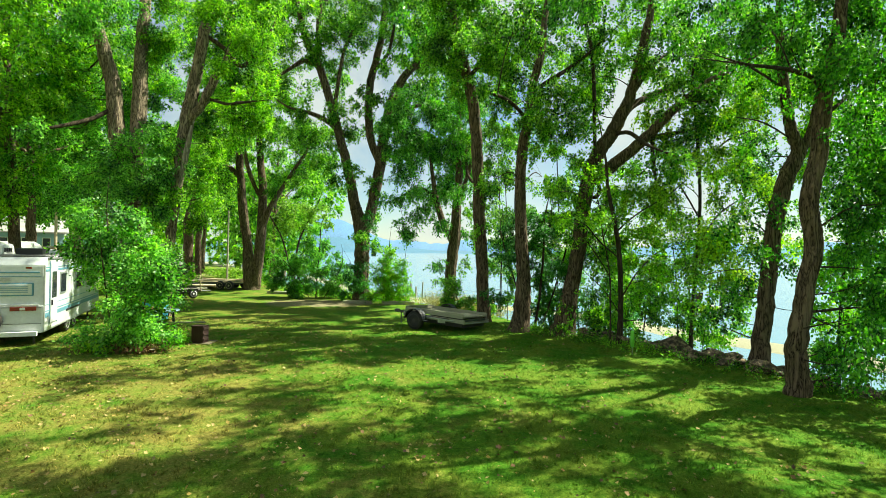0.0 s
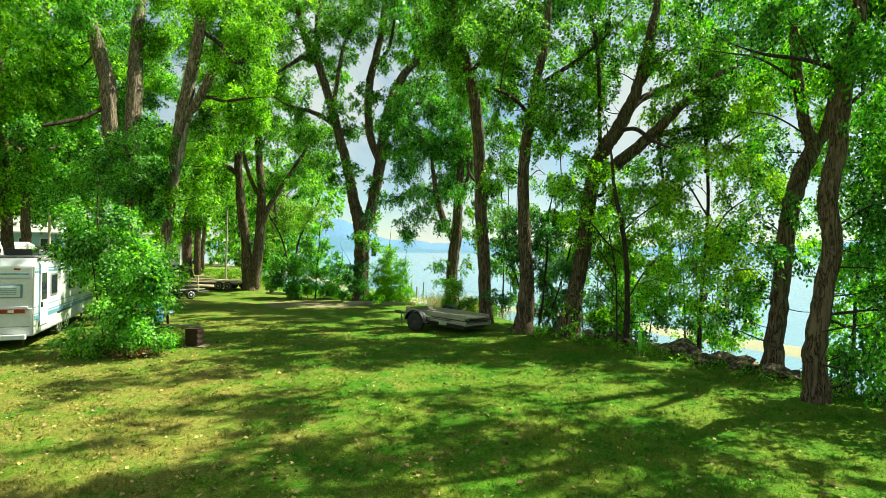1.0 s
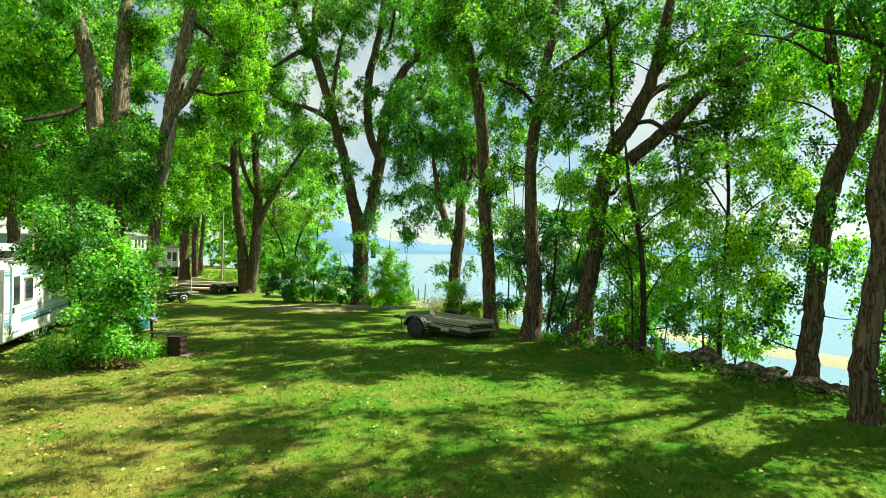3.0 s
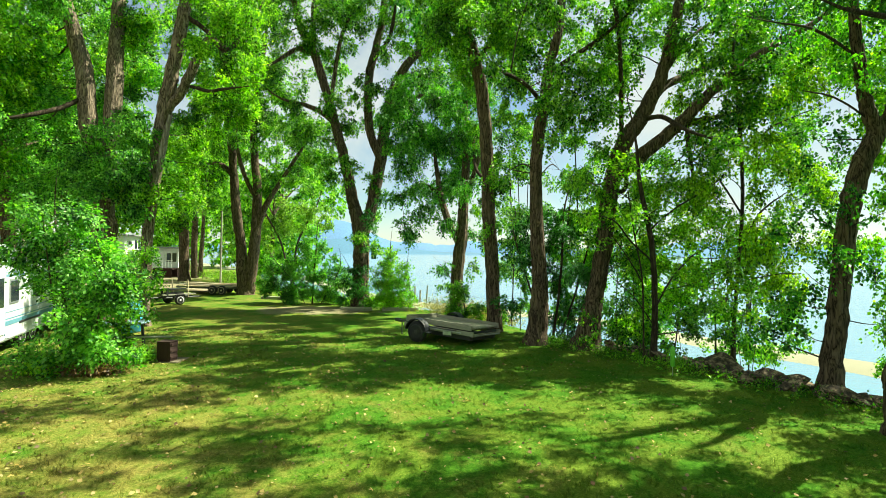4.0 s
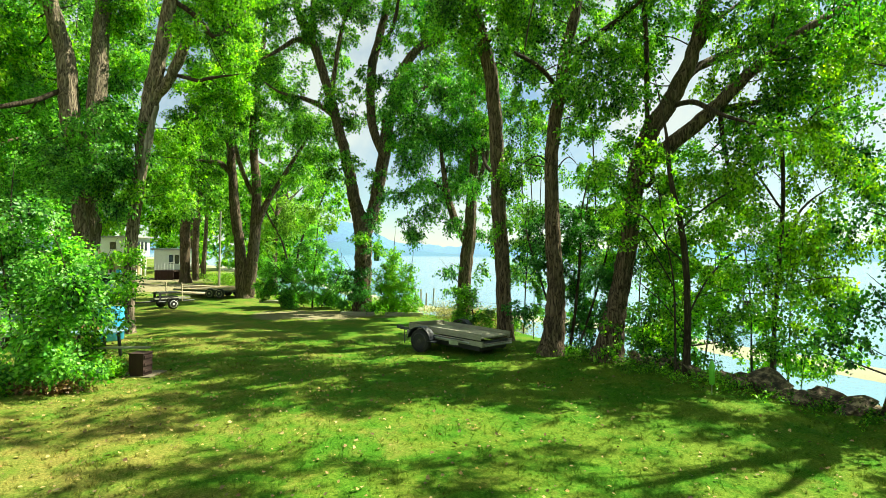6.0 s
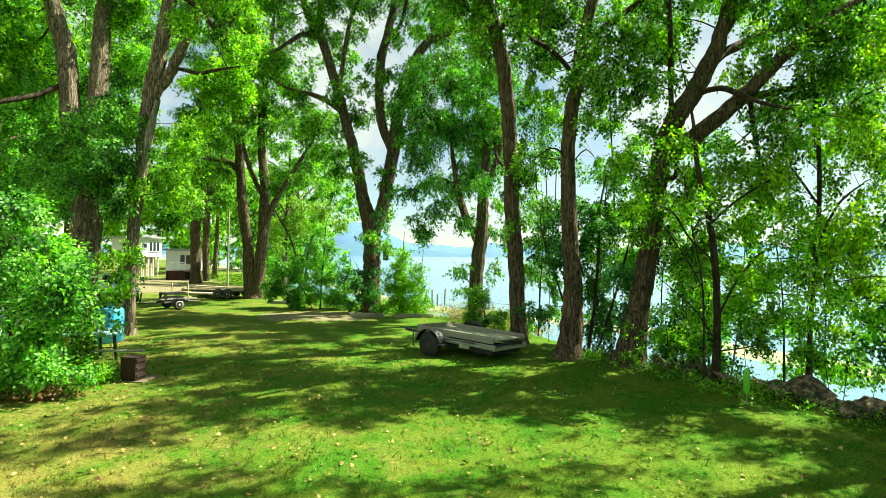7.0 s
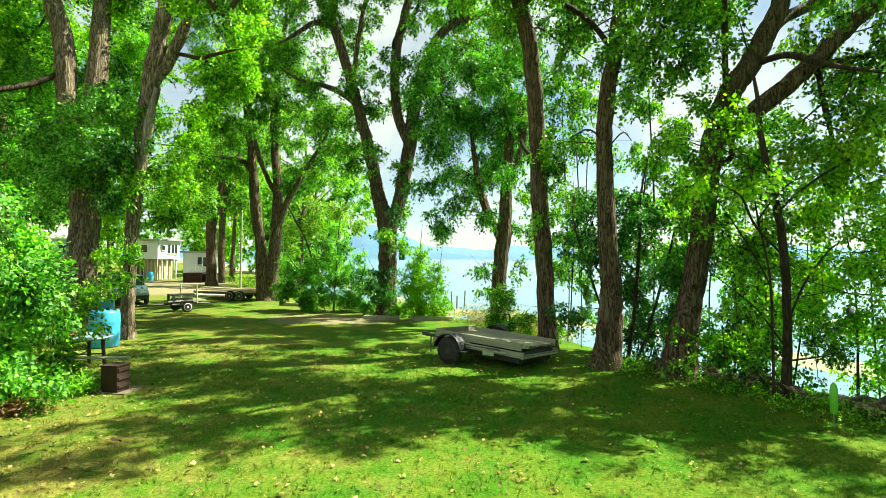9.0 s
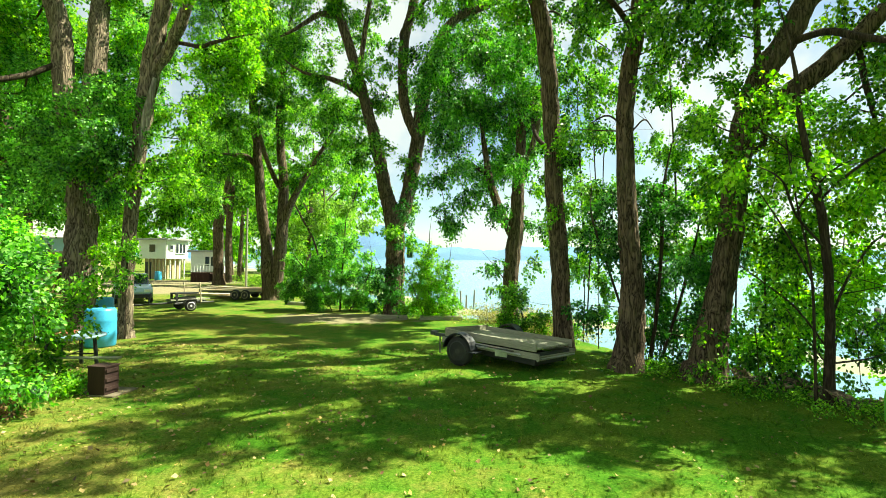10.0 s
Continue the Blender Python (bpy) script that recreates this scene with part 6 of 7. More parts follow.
# ---- houses and the car beyond ----
def house_window(parent, x, y, z, w, h, way="y"):
    """A framed window set into a wall whose outside faces local -y or +x."""
    if way == "y":
        f = part("window", boxed(x - w / 2 - 0.06, x + w / 2 + 0.06, y - 0.05, y + 0.02, z - 0.06, z + h + 0.06, bevel=0.01), WHITE_PAINT, parent)
        part("pane", boxed(x - w / 2, x + w / 2, y - 0.062, y - 0.049, z, z + h, bevel=0.003), DARK_GLASS, f)
        part("sill", boxed(x - w / 2 - 0.09, x + w / 2 + 0.09, y - 0.1, y - 0.04, z - 0.1, z - 0.06, bevel=0.006), WHITE_PAINT, f)
    else:
        f = part("window", boxed(x - 0.02, x + 0.05, y - w / 2 - 0.06, y + w / 2 + 0.06, z - 0.06, z + h + 0.06, bevel=0.01), WHITE_PAINT, parent)
        part("pane", boxed(x + 0.049, x + 0.062, y - w / 2, y + w / 2, z, z + h, bevel=0.003), DARK_GLASS, f)
        part("sill", boxed(x + 0.04, x + 0.1, y - w / 2 - 0.09, y + w / 2 + 0.09, z - 0.1, z - 0.06, bevel=0.006), WHITE_PAINT, f)


def gable_roof(parent, x0, x1, y0, y1, z, rise, over=0.35):
    ym = (y0 + y1) / 2
    bm = extrude_profile([(y0 - over, z), (ym, z + rise), (y1 + over, z), (y1 + over, z + 0.12), (ym, z + rise + 0.14), (y0 - over, z + 0.12)], x0 - over, x1 + over, 0)
    bmesh.ops.transform(bm, matrix=Matrix(((0, 1, 0, 0), (1, 0, 0, 0), (0, 0, 1, 0), (0, 0, 0, 1))), verts=bm.verts)
    bmesh.ops.recalc_face_normals(bm, faces=bm.faces)
    part("roof", bm, ROOFING, parent)
    part("gable", extrude_profile([(y0, z), (ym, z + rise - 0.02), (y1, z)], x1 - 0.15, x1, 0), HOUSE_WHITE, parent).matrix_basis = Matrix(((0, 1, 0, 0), (1, 0, 0, 0), (0, 0, 1, 0), (0, 0, 0, 1)))


def white_house():
    x, y = -40.3, 64.0
    h = thing("house", (x, y, ground_at(x, y)), "white two-storey house, upper floor overhanging a tan ground floor", "house", turn=-10)
    # local: corner at the origin; one wall runs to -x (faces -y), one to +y (faces +x)
    part("lower_wall", boxed(-3.8, -0.5, 0.5, 2.9, -0.2, 2.5, bevel=0.02), HOUSE_TAN, h, "tan boarded ground floor")
    part("upper_wall", boxed(-4.2, 0.0, 0.0, 3.4, 2.5, 4.75, bevel=0.02), HOUSE_WHITE, h, "white upper floor")
    for k in range(9):
        part("siding_line", boxed(-4.2, 0.0, -0.015, 0.0, 2.62 + k * 0.23, 2.64 + k * 0.23, bevel=0.0), HOUSE_WHITE, h)
    part("roof", boxed(-4.5, 0.35, -0.35, 3.7, 4.75, 4.95, bevel=0.03), ROOFING, h)
    house_window(h, -2.1, 0.0, 3.3, 0.9, 0.9)
    house_window(h, 0.0, 0.75, 3.6, 0.45, 0.5, "x")
    for k in range(3):
        house_window(h, 0.0, 1.6 + k * 0.55, 3.2, 0.38, 1.1, "x")
    # flat black sheet painted in for the shade inside the open garage
    part("garage_shade_sheet", boxed(-3.7, -2.7, 0.47, 0.52, -0.1, 2.1, bevel=0.01), BLACK_PLASTIC, h)
    for k in range(5):
        part("post", boxed(-3.0 + k * 0.55, -2.85 + k * 0.55, 0.2, 0.34, -0.1, 2.45, bevel=0.01), PALE_WOOD, h)
    for k in range(4):
        part("post", boxed(-0.3, -0.16, 0.7 + k * 0.75, 0.84 + k * 0.75, -0.1, 2.45, bevel=0.01), HOUSE_WHITE, h)
    part("downpipe", rod(bmesh.new(), (-0.06, -0.06, -0.1), (-0.06, -0.06, 4.7), 0.05), HOUSE_WHITE, h)
    drum((-39.6, 61.6, ground_at(-39.6, 61.6)), "blue plastic drum in front of the white house")


white_house()


def deck_home():
    x, y = -33.6, 58.0
    h = thing("mobile_home", (x, y, ground_at(x, y)), "grey-white mobile home behind a dark brown deck with white railing", "house", turn=10)
    part("wall", boxed(-0.4, 2.4, 1.6, 5.0, 0.9, 3.2, bevel=0.02), HOUSE_WHITE, h)
    part("roof", boxed(-0.7, 2.7, 1.3, 5.3, 3.2, 3.4, bevel=0.03), ROOFING, h)
    part("skirting", boxed(-0.3, 2.3, 1.65, 4.9, -0.2, 0.9, bevel=0.02), BROWN_WOOD, h)
    for wx in (1.4, 2.0):
        house_window(h, wx, 1.6, 1.7, 0.45, 1.0)
    part("door", boxed(0.1, 0.95, 1.54, 1.62, 1.15, 3.05, bevel=0.01), WHITE_PAINT, h)
    d = part("deck", boxed(0.7, 2.7, -1.0, 1.58, 0.9, 1.05, bevel=0.01), BROWN_WOOD, h, "dark brown raised deck")
    for k in range(6):
        part("deck_board", boxed(0.7 + k * 0.32, 1.0 + k * 0.32, -1.02, -0.98, -0.1, 0.9, bevel=0.004), BROWN_WOOD, d)
    part("hand_rail", boxed(0.7, 2.7, -1.0, -0.93, 1.85, 1.93, bevel=0.006), WHITE_PAINT, d)
    for k in range(7):
        part("baluster", boxed(0.75 + k * 0.30, 0.79 + k * 0.30, -0.98, -0.94, 1.05, 1.86, bevel=0.0), WHITE_PAINT, d)


deck_home()


def blue_house():
    x, y = -34.8, 46.0
    h = thing("house", (x, y, ground_at(x, y)), "pale blue cottage with small upper windows", "house", turn=40)
    part("wall", boxed(-7.0, 0.0, 0.0, 6.0, -0.2, 3.9, bevel=0.02), HOUSE_BLUE, h)
    gable_roof(h, -7.0, 0.0, 0.0, 6.0, 3.9, 1.5)
    for k in range(4):
        house_window(h, -5.6 + k * 1.45, 0.0, 2.5, 0.5, 0.95)
    house_window(h, 0.0, 2.0, 2.4, 0.6, 0.9, "x")
    part("door", boxed(-3.4, -2.5, -0.04, 0.01, 0.0, 2.05, bevel=0.01), WHITE_PAINT, h)
    s = thing("shed", (-28.5, 37.5, ground_at(-28.5, 37.5)), "tan wooden shed with a flat roof among the trees", "shed", turn=35)
    part("wall", boxed(-1.6, 1.6, -1.3, 1.3, 0, 2.6, bevel=0.02), HOUSE_TAN, s)
    part("roof", boxed(-1.8, 1.8, -1.5, 1.5, 2.6, 2.75, bevel=0.02), ROOFING, s)
    part("door", boxed(-0.5, 0.4, -1.34, -1.29, 0.05, 2.05, bevel=0.01), BROWN_WOOD, s)


blue_house()


def parked_car():
    x, y = -20.0, 32.2
    c = thing("car", (x, y, ground_at(x, y)), "blue-grey hatchback parked beyond the tree trunks", "car", turn=-50)
    bm = extrude_profile([(-2.0, 0.3), (-2.05, 0.75), (-1.9, 0.92), (-1.7, 1.0), (2.0 - 0.9, 0.98), (1.95, 0.82), (2.05, 0.6), (2.0, 0.3)], -0.85, 0.85, 0.06)
    part("body", bm, CAR_BLUE, c)
    part("cabin", extrude_profile([(-1.85, 0.98), (-1.45, 1.42), (0.2, 1.45), (1.0, 0.98)], -0.74, 0.74, 0.08), DARK_GLASS, c, "dark tinted cabin glass")
    part("roof", boxed(-1.4, 0.18, -0.7, 0.7, 1.42, 1.48, bevel=0.02), CAR_BLUE, c)
    for px_ in (-1.25, 1.25):
        for py_ in (-0.8, 0.8):
            wheel(c, px_, py_, 0.31, 0.31, 0.2, ALUMINIUM, -1 if py_ < 0 else 1)
    for py_ in (-0.62, 0.62):
        part("headlight", boxed(2.0, 2.06, py_ - 0.16, py_ + 0.16, 0.62, 0.74, bevel=0.01), WHITE_PAINT, c)
        part("tail_light", boxed(-2.08, -2.03, py_ - 0.12, py_ + 0.12, 0.7, 0.86, bevel=0.01), RED_LENS, c)
    part("bumper", boxed(1.98, 2.1, -0.8, 0.8, 0.32, 0.5, bevel=0.03), BLACK_PLASTIC, c)


parked_car()


def covered_boat():
    x, y = -21.0, 24.6
    b = thing("covered_boat", (x, y, ground_at(x, y)), "boat under a pale tarp on stands behind the camper", "boat", turn=118)
    prof = [(-2.6, 1.0), (-2.6, 1.9), (-2.2, 2.35), (-0.4, 2.95), (0.8, 2.8), (2.3, 2.1), (2.9, 1.75), (2.3, 1.0)]
    part("tarp", extrude_profile(prof, -0.95, 0.95, 0.14), TARP, b)
    part("hull", extrude_profile([(-2.5, 0.45), (-2.55, 1.05), (2.6, 1.2), (1.7, 0.5)], -0.85, 0.85, 0.1), WHITE_PAINT, b)
    for sx in (-1.6, 1.2):
        part("stand", boxed(sx - 0.08, sx + 0.08, -0.7, 0.7, 0.0, 0.5, bevel=0.01), OLD_WOOD, b)


covered_boat()


def pole(x, y, h, label, mat):
    p = thing("utility_pole", (x, y, ground_at(x, y)), label, "pole")
    part("mast", rod(bmesh.new(), (0, 0, -0.1), (0.03, 0, h), 0.07, 12, 0.05), mat, p)
    part("cap", lathe([(0.07, h - 0.02), (0.08, h), (0.03, h + 0.04)], 12), STEEL, p)


pole(-15.6, 36.2, 5.4, "thin grey metal pole near the far trees", OLD_WOOD)
pole(-16.6, 21.6, 4.3, "pale wooden pole behind the camper", PALE_WOOD)


# ---- the pale bark strip on the leaning trunk, its sunlit side put into the colour ----
strip = smooth_line([(-10.15, 20.29, 7.62, 0.05), (-10.25, 20.25, 7.0, 0.1), (-10.36, 20.24, 6.41, 0.12), (-10.48, 20.24, 5.72, 0.09), (-10.61, 20.27, 5.13, 0.03)], 6)
leaning = next(o for o in scene.objects if o.name.startswith("cottonwood_tree") and "stripped bark" in o["label"])
strip[:, :3] -= np.array(leaning.location)
sv, sf = tube(strip, 12, np.random.default_rng(8), 0.06)
part("lit_bark_strip", from_arrays("lit_bark_strip", sv, sf, True), bark_material("lit_pale_bark", (0.20, 0.16, 0.12), (0.46, 0.40, 0.32)), leaning, "pale bark strip with sunlight in its colour")


# ---- things on the trunks, the bank and the water ----
def bird_box():
    b = thing("bird_box", (-4.02, 28.2, 2.45), "small dark green bird box fixed to the forked cottonwood", "bird box")
    part("box", boxed(-0.12, 0.12, -0.12, 0.12, 0.0, 0.5, bevel=0.01), weathered("dark_green_paint", (0.02, 0.09, 0.05), 0.6), b)
    part("lid", boxed(-0.15, 0.15, -0.16, 0.16, 0.5, 0.55, bevel=0.008), weathered("dark_green_lid", (0.015, 0.06, 0.035), 0.6), b)


bird_box()


def marker_stake():
    s = thing("marker_stake", (5.25, 14.25, 0.0), "lime green plastic marker on a thin stake in the lawn edge", "marker")
    part("rod", rod(bmesh.new(), (0, 0, -0.05), (0, 0, 0.62), 0.007, 6), ALUMINIUM, s)
    part("tube", lathe([(0.028, 0.2), (0.05, 0.22), (0.055, 0.55), (0.04, 0.64), (0.012, 0.68)], 14), LIME, s, "lime green tree-guard tube")


marker_stake()


def far_dock():
    d = thing("dock", (16.7, 34.2, WATER_LEVEL), "low grey dock standing in the lake", "dock", turn=20)
    for k in range(12):
        part("deck_board", boxed(-1.5 + k * 0.25, -1.27 + k * 0.25, -0.9, 0.9, 0.4, 0.44, bevel=0.004), OLD_WOOD, d)
    part("side_rail", boxed(-1.5, 1.5, -0.95, -0.9, 0.28, 0.44, bevel=0.006), ALUMINIUM, d)
    for px_, py_ in ((-1.4, -0.85), (1.4, -0.85), (-1.4, 0.85), (1.4, 0.85)):
        part("post", rod(bmesh.new(), (px_, py_, -0.6), (px_, py_, 1.9 if px_ < 0 else 1.2), 0.035), STEEL, d)
    c = thing("dock_chair", (16.2, 34.3, WATER_LEVEL + 0.44), "brown slatted deck chair on the dock", "chair", turn=200)
    part("seat", boxed(-0.28, 0.28, -0.25, 0.25, 0.38, 0.42, bevel=0.006), BROWN_WOOD, c)
    for k in range(4):
        ob = part("back_slat", boxed(-0.28 + k * 0.145, -0.16 + k * 0.145, 0.22, 0.25, 0.40, 1.0, bevel=0.004), BROWN_WOOD, c)
        ob.matrix_basis = pose(0, 0.1, 0, -12)
    for px_ in (-0.25, 0.25):
        for py_ in (-0.22, 0.22):
            part("leg", boxed(px_ - 0.025, px_ + 0.025, py_ - 0.025, py_ + 0.025, 0, 0.4, bevel=0.003), BROWN_WOOD, c)
    # dark oval thing by the dock, built as a rubber tyre
    t = thing("dock_tyre", (17.5, 33.2, WATER_LEVEL + 0.1), "black rubber tyre at the end of the dock", "float ring", turn=60)
    me = lathe([(0.30, -0.11), (0.5, -0.12), (0.56, -0.07), (0.56, 0.07), (0.5, 0.12), (0.30, 0.11)], 28)
    me.transform(Matrix.Translation((0, 0, 0.6)) @ Matrix.Rotation(radians(90), 4, "X"))
    part("tread", me, RUBBER, t)


far_dock()


def lake_posts():
    for k, (x, y, h) in enumerate(((-3.4, 42.0, 1.3), (-3.1, 43.0, 1.15), (-2.6, 41.5, 0.95), (-2.2, 43.4, 1.2))):
        p = part("mooring_post", rod(bmesh.new(), (0, 0, -1.4), (0, 0, h), 0.06, 8), OLD_WOOD)
        p.matrix_world = pose(x, y, WATER_LEVEL, 0, 1.5 * k - 2)
        tagged(p, "weathered wooden post standing in the lake", "post", "mooring posts")


lake_posts()


# ---- stone edging along the bank ----
def stone_mesh(seed):
    r = random.Random(seed)
    bm = bmesh.new()
    bmesh.ops.create_icosphere(bm, subdivisions=3, radius=1)
    ax = [Vector((r.uniform(-1, 1), r.uniform(-1, 1), r.uniform(-1, 1))).normalized() for _ in range(14)]
    cut = [r.uniform(0.34, 0.72) for _ in ax]
    for v in bm.verts:
        for a, c in zip(ax, cut):
            d = v.co.dot(a)
            if d > c:
                v.co -= a * (d - c)
        v.co *= 1 + 0.16 * noise.noise(v.co * 2.1 + Vector((seed, 0, 0))) + 0.09 * noise.noise(v.co * 5.3 + Vector((0, seed, 0)))
    me = bpy.data.meshes.new("stone")
    bm.to_mesh(me)
    bm.free()
    me.materials.append(STONE)
    return me


stones = [stone_mesh(k) for k in range(7)]
rnd = random.Random(12)
edge = [(9.0, 9.6), (8.35, 11.0), (7.6, 12.5), (6.9, 13.6), (6.2, 14.8), (5.6, 16.2), (4.8, 17.3), (3.6, 18.3)]
for (ax, ay), (bx, by) in zip(edge, edge[1:]):
    for k in range(7):
        s = (k + rnd.random()) / 7
        off = rnd.uniform(-0.15, 0.75)
        x, y = ax + (bx - ax) * s + off * 0.85, ay + (by - ay) * s + off * 0.5
        size = rnd.uniform(0.14, 0.36)
        z = min(ground_at(x, y), 0.0)
        ob = new("stone", stones[rnd.randrange(7)])
        ob.matrix_world = Matrix.LocRotScale((x, y, z + size * 0.18), Euler((rnd.uniform(-0.4, 0.4), rnd.uniform(-0.4, 0.4), rnd.uniform(0, 6.28))), (size * rnd.uniform(1, 1.7), size * rnd.uniform(0.9, 1.3), size * rnd.uniform(0.6, 0.85)))
        tagged(ob, "dark weathered boulder in the shore edging", "rock", "shore boulders")
for x, y, size in ((6.55, 14.75, 0.56), (7.5, 13.9, 0.42), (7.3, 13.3, 0.34), (8.4, 11.9, 0.36), (6.2, 15.3, 0.3), (7.75, 12.3, 0.34), (5.2, 16.8, 0.3)):
    ob = new("stone", stones[rnd.randrange(7)])
    ob.matrix_world = Matrix.LocRotScale((x, y, min(ground_at(x, y), 0.0) + size * 0.26), Euler((0.1, 0.12, rnd.uniform(0, 6.28))), (size * 1.35, size, size * 0.72))
    tagged(ob, "large flat-topped tan boulder in the shore edging", "rock", "shore boulders")


# ---- old timbers laid along the foot of the bank shrubs ----
for x, y, long, turn in ((-4.6, 26.75, 1.5, 6), (-2.5, 26.8, 1.7, 2), (-10.2, 31.6, 1.9, -12)):
    tie = part("timber", boxed(-long / 2, long / 2, -0.1, 0.1, -0.03, 0.16, bevel=0.02), OLD_WOOD)
    tie.matrix_world = pose(x, y, ground_at(x, y), 0, 0, turn)
    tagged(tie, "old grey timber laid along the lawn's edge", "timber", "edging timbers")


# ---- weeds and low growth along the bank ----
def weeds(name, label, mat, count, leaf, tall, where, seed, wide=0.6):
    """Low leafy growth: sprigs that rise from the ground."""
    r = np.random.default_rng(seed)
    xs, ys = where(r, count)
    per = 14
    h = tall * r.uniform(0.35, 1.0, len(xs))
    base = np.stack([xs, ys, ground_height(xs, ys)], 1)
    s = r.uniform(0.1, 1, (len(xs), per, 1))
    lean = np.concatenate([r.normal(size=(len(xs), 2)) * 0.35, np.ones((len(xs), 1))], 1)
    p = base[:, None] + lean[:, None] * h[:, None, None] * s + r.normal(size=(len(xs), per, 3)) * leaf * 0.8
    w = r.normal(size=p.shape) * 0.8 + np.array((0, 0, 0.25))
    f = r.normal(size=p.shape) * 0.6 + np.array((0, 0, 0.9))
    v, fc = leaf_arrays(p.reshape(-1, 3), w.reshape(-1, 3), f.reshape(-1, 3), leaf * r.uniform(0.6, 1.3, len(xs) * per), wide)
    return tagged(part(name, from_arrays(name, v, fc), mat), label, "weeds", kind="stuff")


def along(points, spread):
    def where(r, count):
        k = r.integers(0, len(points) - 1, count)
        s = r.uniform(size=count)
        p = np.array(points)
        q = p[k] + (p[k + 1] - p[k]) * s[:, None] + r.normal(size=(count, 2)) * spread
        keep = off_shore(q[:, 0], q[:, 1]) < 0.6
        return q[keep, 0], q[keep, 1]
    return where


weeds("bank_weeds", "low leafy weeds among the shore stones", LEAF["leaf_mid"], 560, 0.06, 0.22, along([(8.9, 9.8), (7.4, 12.6), (6.0, 14.8), (5.2, 16.3), (3.9, 17.8), (2.9, 18.6)], 0.42), 31)
weeds("bank_weeds", "tall dry yellow grass on the bank", leaf_material("dry_reed", (0.22, 0.17, 0.05), (0.36, 0.29, 0.10), (0.5, 0.42, 0.18), 0.3), 500, 0.12, 0.7, along([(2.2, 22.5), (1.0, 25.0), (-1.2, 27.0)], 0.5), 32, 0.2)
weeds("bank_weeds", "thick green undergrowth in front of the lake shrubs", LEAF["leaf_light"], 900, 0.10, 0.6, along([(-2.2, 27.2), (-4.0, 28.9), (-7.5, 31.0), (-10.5, 33.8)], 0.45), 33, 0.35)
weeds("dry_leaf_litter", "dry brown leaves heaped at the foot of the bush", leaf_material("dry_brown_leaf", (0.06, 0.03, 0.012), (0.13, 0.065, 0.025), (0.22, 0.13, 0.05), 0.1), 170, 0.08, 0.16, along([(-8.6, 13.25), (-8.0, 13.3), (-7.4, 13.5)], 0.14), 36, 0.5)
weeds("bank_weeds", "leafy weeds round the foot of the bush", LEAF["leaf_light"], 130, 0.08, 0.35, along([(-9.4, 13.4), (-8.6, 13.2), (-8.3, 13.7)], 0.25), 34)
weeds("bank_weeds", "leafy weeds between the paving blocks and the crate", LEAF["leaf_mid"], 70, 0.07, 0.42, along([(-7.65, 14.75), (-7.35, 14.5)], 0.10), 37)
weeds("bank_weeds", "low weeds along the far edge of the camp", LEAF["leaf_pale"], 900, 0.16, 0.9, along([(-13, 38), (-17, 46), (-22, 54), (-27, 60)], 1.2), 35, 0.4)

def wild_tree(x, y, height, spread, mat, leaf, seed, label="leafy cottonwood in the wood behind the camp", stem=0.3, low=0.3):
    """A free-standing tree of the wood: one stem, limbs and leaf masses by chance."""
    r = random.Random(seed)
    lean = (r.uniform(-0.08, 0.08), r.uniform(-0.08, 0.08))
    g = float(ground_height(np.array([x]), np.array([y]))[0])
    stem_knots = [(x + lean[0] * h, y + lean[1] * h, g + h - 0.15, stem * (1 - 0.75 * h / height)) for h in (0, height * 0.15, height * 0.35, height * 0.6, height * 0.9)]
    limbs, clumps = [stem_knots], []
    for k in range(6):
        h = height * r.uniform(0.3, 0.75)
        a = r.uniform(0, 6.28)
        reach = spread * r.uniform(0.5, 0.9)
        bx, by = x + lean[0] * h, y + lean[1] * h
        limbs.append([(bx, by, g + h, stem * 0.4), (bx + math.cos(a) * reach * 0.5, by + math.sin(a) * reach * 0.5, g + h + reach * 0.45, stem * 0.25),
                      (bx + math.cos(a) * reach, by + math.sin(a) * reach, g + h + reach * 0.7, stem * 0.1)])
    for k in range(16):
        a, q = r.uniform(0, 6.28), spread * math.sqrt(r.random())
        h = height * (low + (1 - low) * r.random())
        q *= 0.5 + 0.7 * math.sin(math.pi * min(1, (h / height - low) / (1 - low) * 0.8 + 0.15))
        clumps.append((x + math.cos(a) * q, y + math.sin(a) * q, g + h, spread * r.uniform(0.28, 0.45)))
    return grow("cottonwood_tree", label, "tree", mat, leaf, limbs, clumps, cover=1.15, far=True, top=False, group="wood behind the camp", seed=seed)


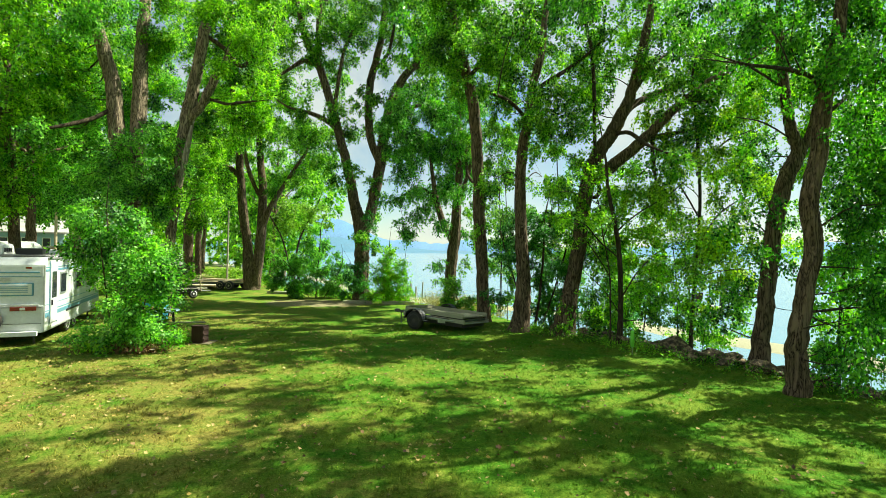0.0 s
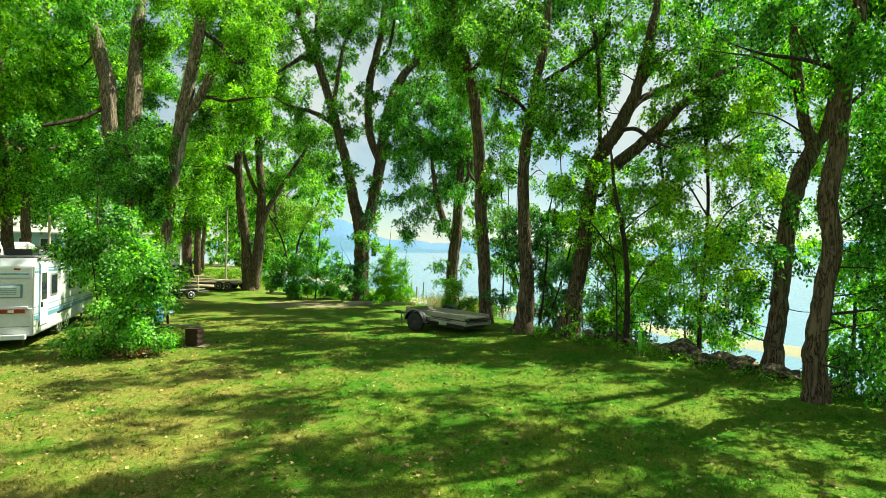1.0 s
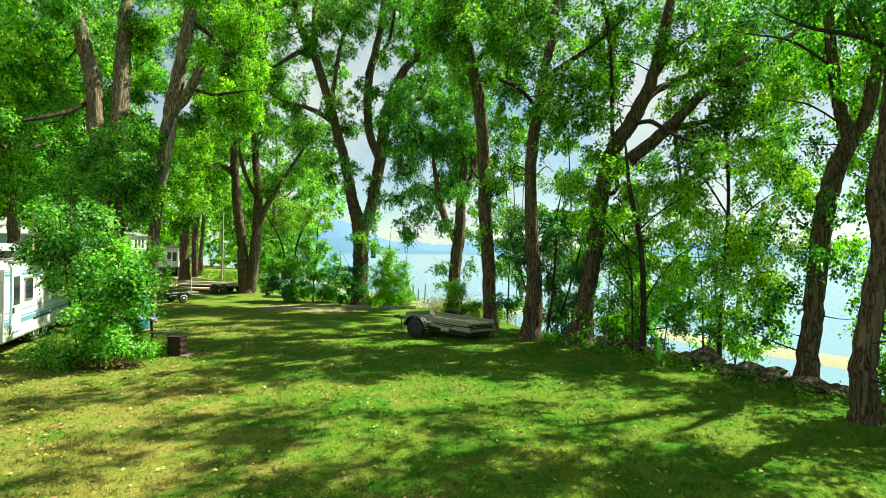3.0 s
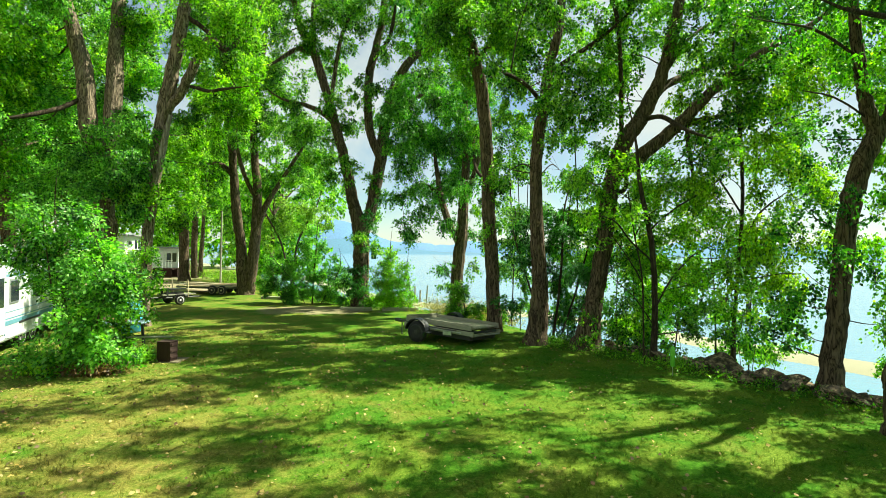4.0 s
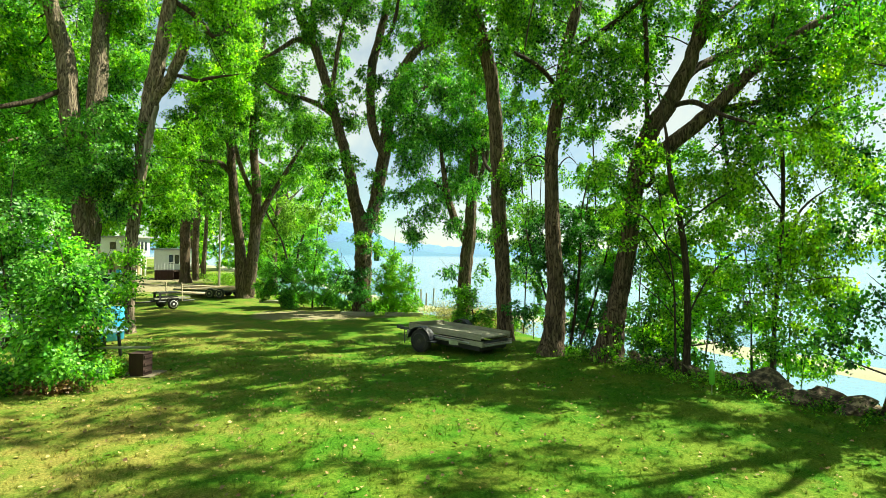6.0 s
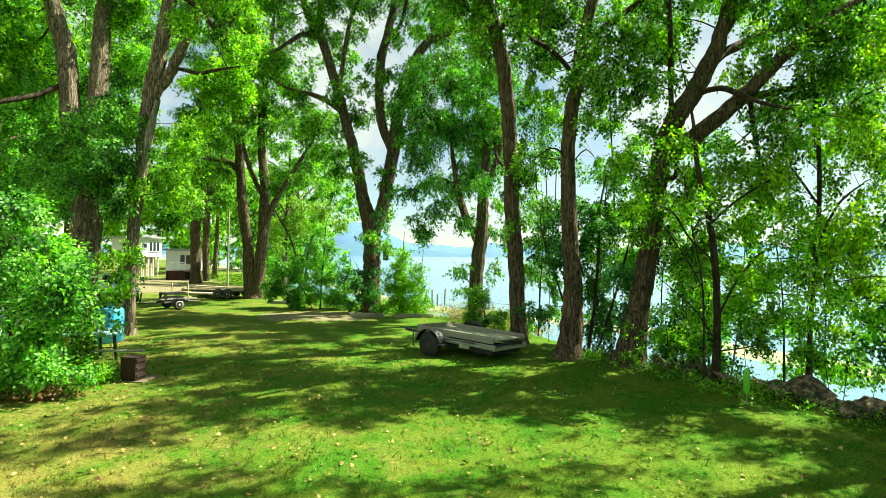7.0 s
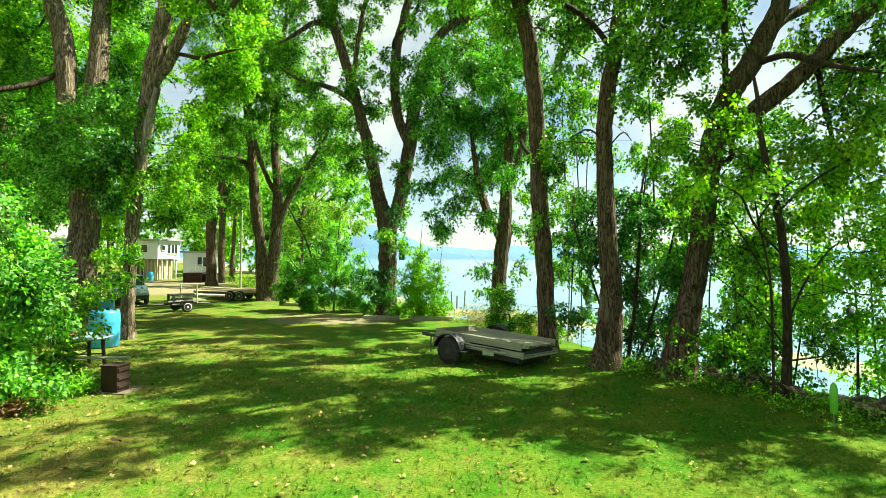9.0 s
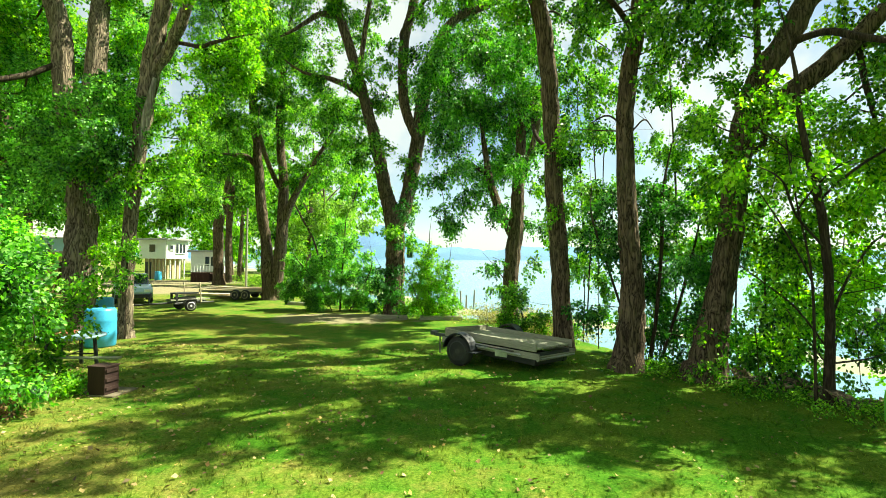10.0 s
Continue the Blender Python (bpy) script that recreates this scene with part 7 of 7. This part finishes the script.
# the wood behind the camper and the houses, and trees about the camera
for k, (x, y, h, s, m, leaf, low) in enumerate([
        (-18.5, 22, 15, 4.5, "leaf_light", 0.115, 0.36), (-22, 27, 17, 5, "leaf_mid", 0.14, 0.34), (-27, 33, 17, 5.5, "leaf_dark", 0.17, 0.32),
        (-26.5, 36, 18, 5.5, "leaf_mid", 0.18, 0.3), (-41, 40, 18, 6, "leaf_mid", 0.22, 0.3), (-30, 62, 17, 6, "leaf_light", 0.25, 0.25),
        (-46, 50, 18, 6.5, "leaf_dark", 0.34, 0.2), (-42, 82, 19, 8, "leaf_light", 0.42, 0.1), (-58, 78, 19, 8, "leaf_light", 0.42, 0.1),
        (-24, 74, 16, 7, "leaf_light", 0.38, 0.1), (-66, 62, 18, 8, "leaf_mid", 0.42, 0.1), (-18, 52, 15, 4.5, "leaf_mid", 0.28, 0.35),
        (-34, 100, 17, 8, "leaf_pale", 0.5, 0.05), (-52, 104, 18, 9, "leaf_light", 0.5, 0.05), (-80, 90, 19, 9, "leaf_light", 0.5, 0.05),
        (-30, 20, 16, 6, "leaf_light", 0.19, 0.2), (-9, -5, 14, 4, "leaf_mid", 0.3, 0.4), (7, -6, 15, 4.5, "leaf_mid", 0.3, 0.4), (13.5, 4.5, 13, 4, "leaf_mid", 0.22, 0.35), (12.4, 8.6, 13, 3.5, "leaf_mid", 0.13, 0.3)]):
    # the trees about the camera are added out of view as shade casters
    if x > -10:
        wild_tree(x, y, h, s, LEAF[m], leaf, 100 + k, "leafy cottonwood added out of view to shade the lawn", 0.34, low)
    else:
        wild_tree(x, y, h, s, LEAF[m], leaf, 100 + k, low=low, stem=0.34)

# ---- lawn cover ----
rng = np.random.default_rng(5)


def blades(count, x0, x1, y0, y1, tall, wide):
    """Grass in tufts of seven blades, taller and shorter patch by patch."""
    tufts = count // 7
    ty = y0 + (y1 - y0) * rng.uniform(size=tufts) ** 1.7
    tx = rng.uniform(x0, x1, tufts)
    th = rng.uniform(0.45, 1.25, tufts) * (1 + 0.35 * np.sin(tx * 1.9 + 2 * np.sin(ty * 1.3)) * np.sin(ty * 2.3 + np.sin(tx * 1.1)))
    x = (tx[:, None] + rng.normal(size=(tufts, 7)) * 0.018).ravel()
    y = (ty[:, None] + rng.normal(size=(tufts, 7)) * 0.018).ravel()
    h = tall * np.repeat(th, 7) * rng.uniform(0.6, 1.3, tufts * 7)
    keep = off_shore(x, y) < -0.3
    x, y, h = x[keep], y[keep], h[keep]
    n = len(x)
    p = np.stack([x, y, ground_height(x, y) - 0.008], 1)
    a = rng.uniform(0, 2 * math.pi, n)
    s = wide * rng.uniform(0.6, 1.3, n)
    side = np.stack([np.cos(a) * s, np.sin(a) * s, 0 * a], 1)
    lean = np.stack([rng.normal(size=n) * h * 0.55, rng.normal(size=n) * h * 0.55, h], 1)
    v = np.stack([p - side, p + side, p + lean], 1).reshape(-1, 3)
    f = np.arange(n * 3).reshape(-1, 3)
    return v, f


bv, bf = blades(310000, -13, 10, 3.2, 20, 0.05, 0.005)
grass = part("grass", from_arrays("grass", bv, bf), blade_material())
tagged(grass, "short mown lawn grass, partly dry", "grass", kind="stuff")

n_fallen = 11500
fx, fy = rng.uniform(-12, 8, n_fallen), 3.0 + 17 * rng.uniform(size=n_fallen) ** 1.3
# drifts where the wind has gathered them
drifts = np.stack([rng.uniform(-9, 6, 60), rng.uniform(4, 15, 60)], 1)
gathered = rng.uniform(size=n_fallen) < 0.12
which = rng.integers(0, 60, n_fallen)
fx = np.where(gathered, drifts[which, 0] + rng.normal(size=n_fallen) * 0.22, fx)
fy = np.where(gathered, drifts[which, 1] + rng.normal(size=n_fallen) * 0.22, fy)
keep = (off_shore(fx, fy) < -0.5) & (rng.uniform(size=n_fallen) < np.interp(fx, [-8, -1, 6], [0.9, 0.5, 0.18]))
fx, fy = fx[keep], fy[keep]
n_fallen = len(fx)
places = np.stack([fx, fy, ground_height(fx, fy) + 0.03], 1)
v, f = leaf_arrays(places, np.stack([rng.normal(size=n_fallen), rng.normal(size=n_fallen), rng.normal(size=n_fallen) * 0.35], 1),
                   np.stack([rng.normal(size=n_fallen) * 0.5, rng.normal(size=n_fallen) * 0.5, np.ones(n_fallen)], 1), 0.03 + 0.055 * rng.uniform(size=n_fallen) ** 1.6, 0.8)
m, n, links, b = material("fallen_leaf")
geo = n.new("ShaderNodeNewGeometry")
r = ramp(n, [(0.0, (0.32, 0.22, 0.04)), (0.3, (0.42, 0.32, 0.13)), (0.5, (0.16, 0.08, 0.03)), (0.7, (0.07, 0.04, 0.02)), (0.85, (0.32, 0.25, 0.10)), (1.0, (0.22, 0.12, 0.03))])
links.new(geo.outputs["Random Per Island"], r.inputs[0])
links.new(r.outputs[0], b.inputs["Base Color"])
b.inputs["Roughness"].default_value = 0.8
fallen = part("fallen_leaves", from_arrays("fallen_leaves", v, f), m)
tagged(fallen, "yellow and brown leaves scattered over the lawn", "fallen leaves", kind="stuff")
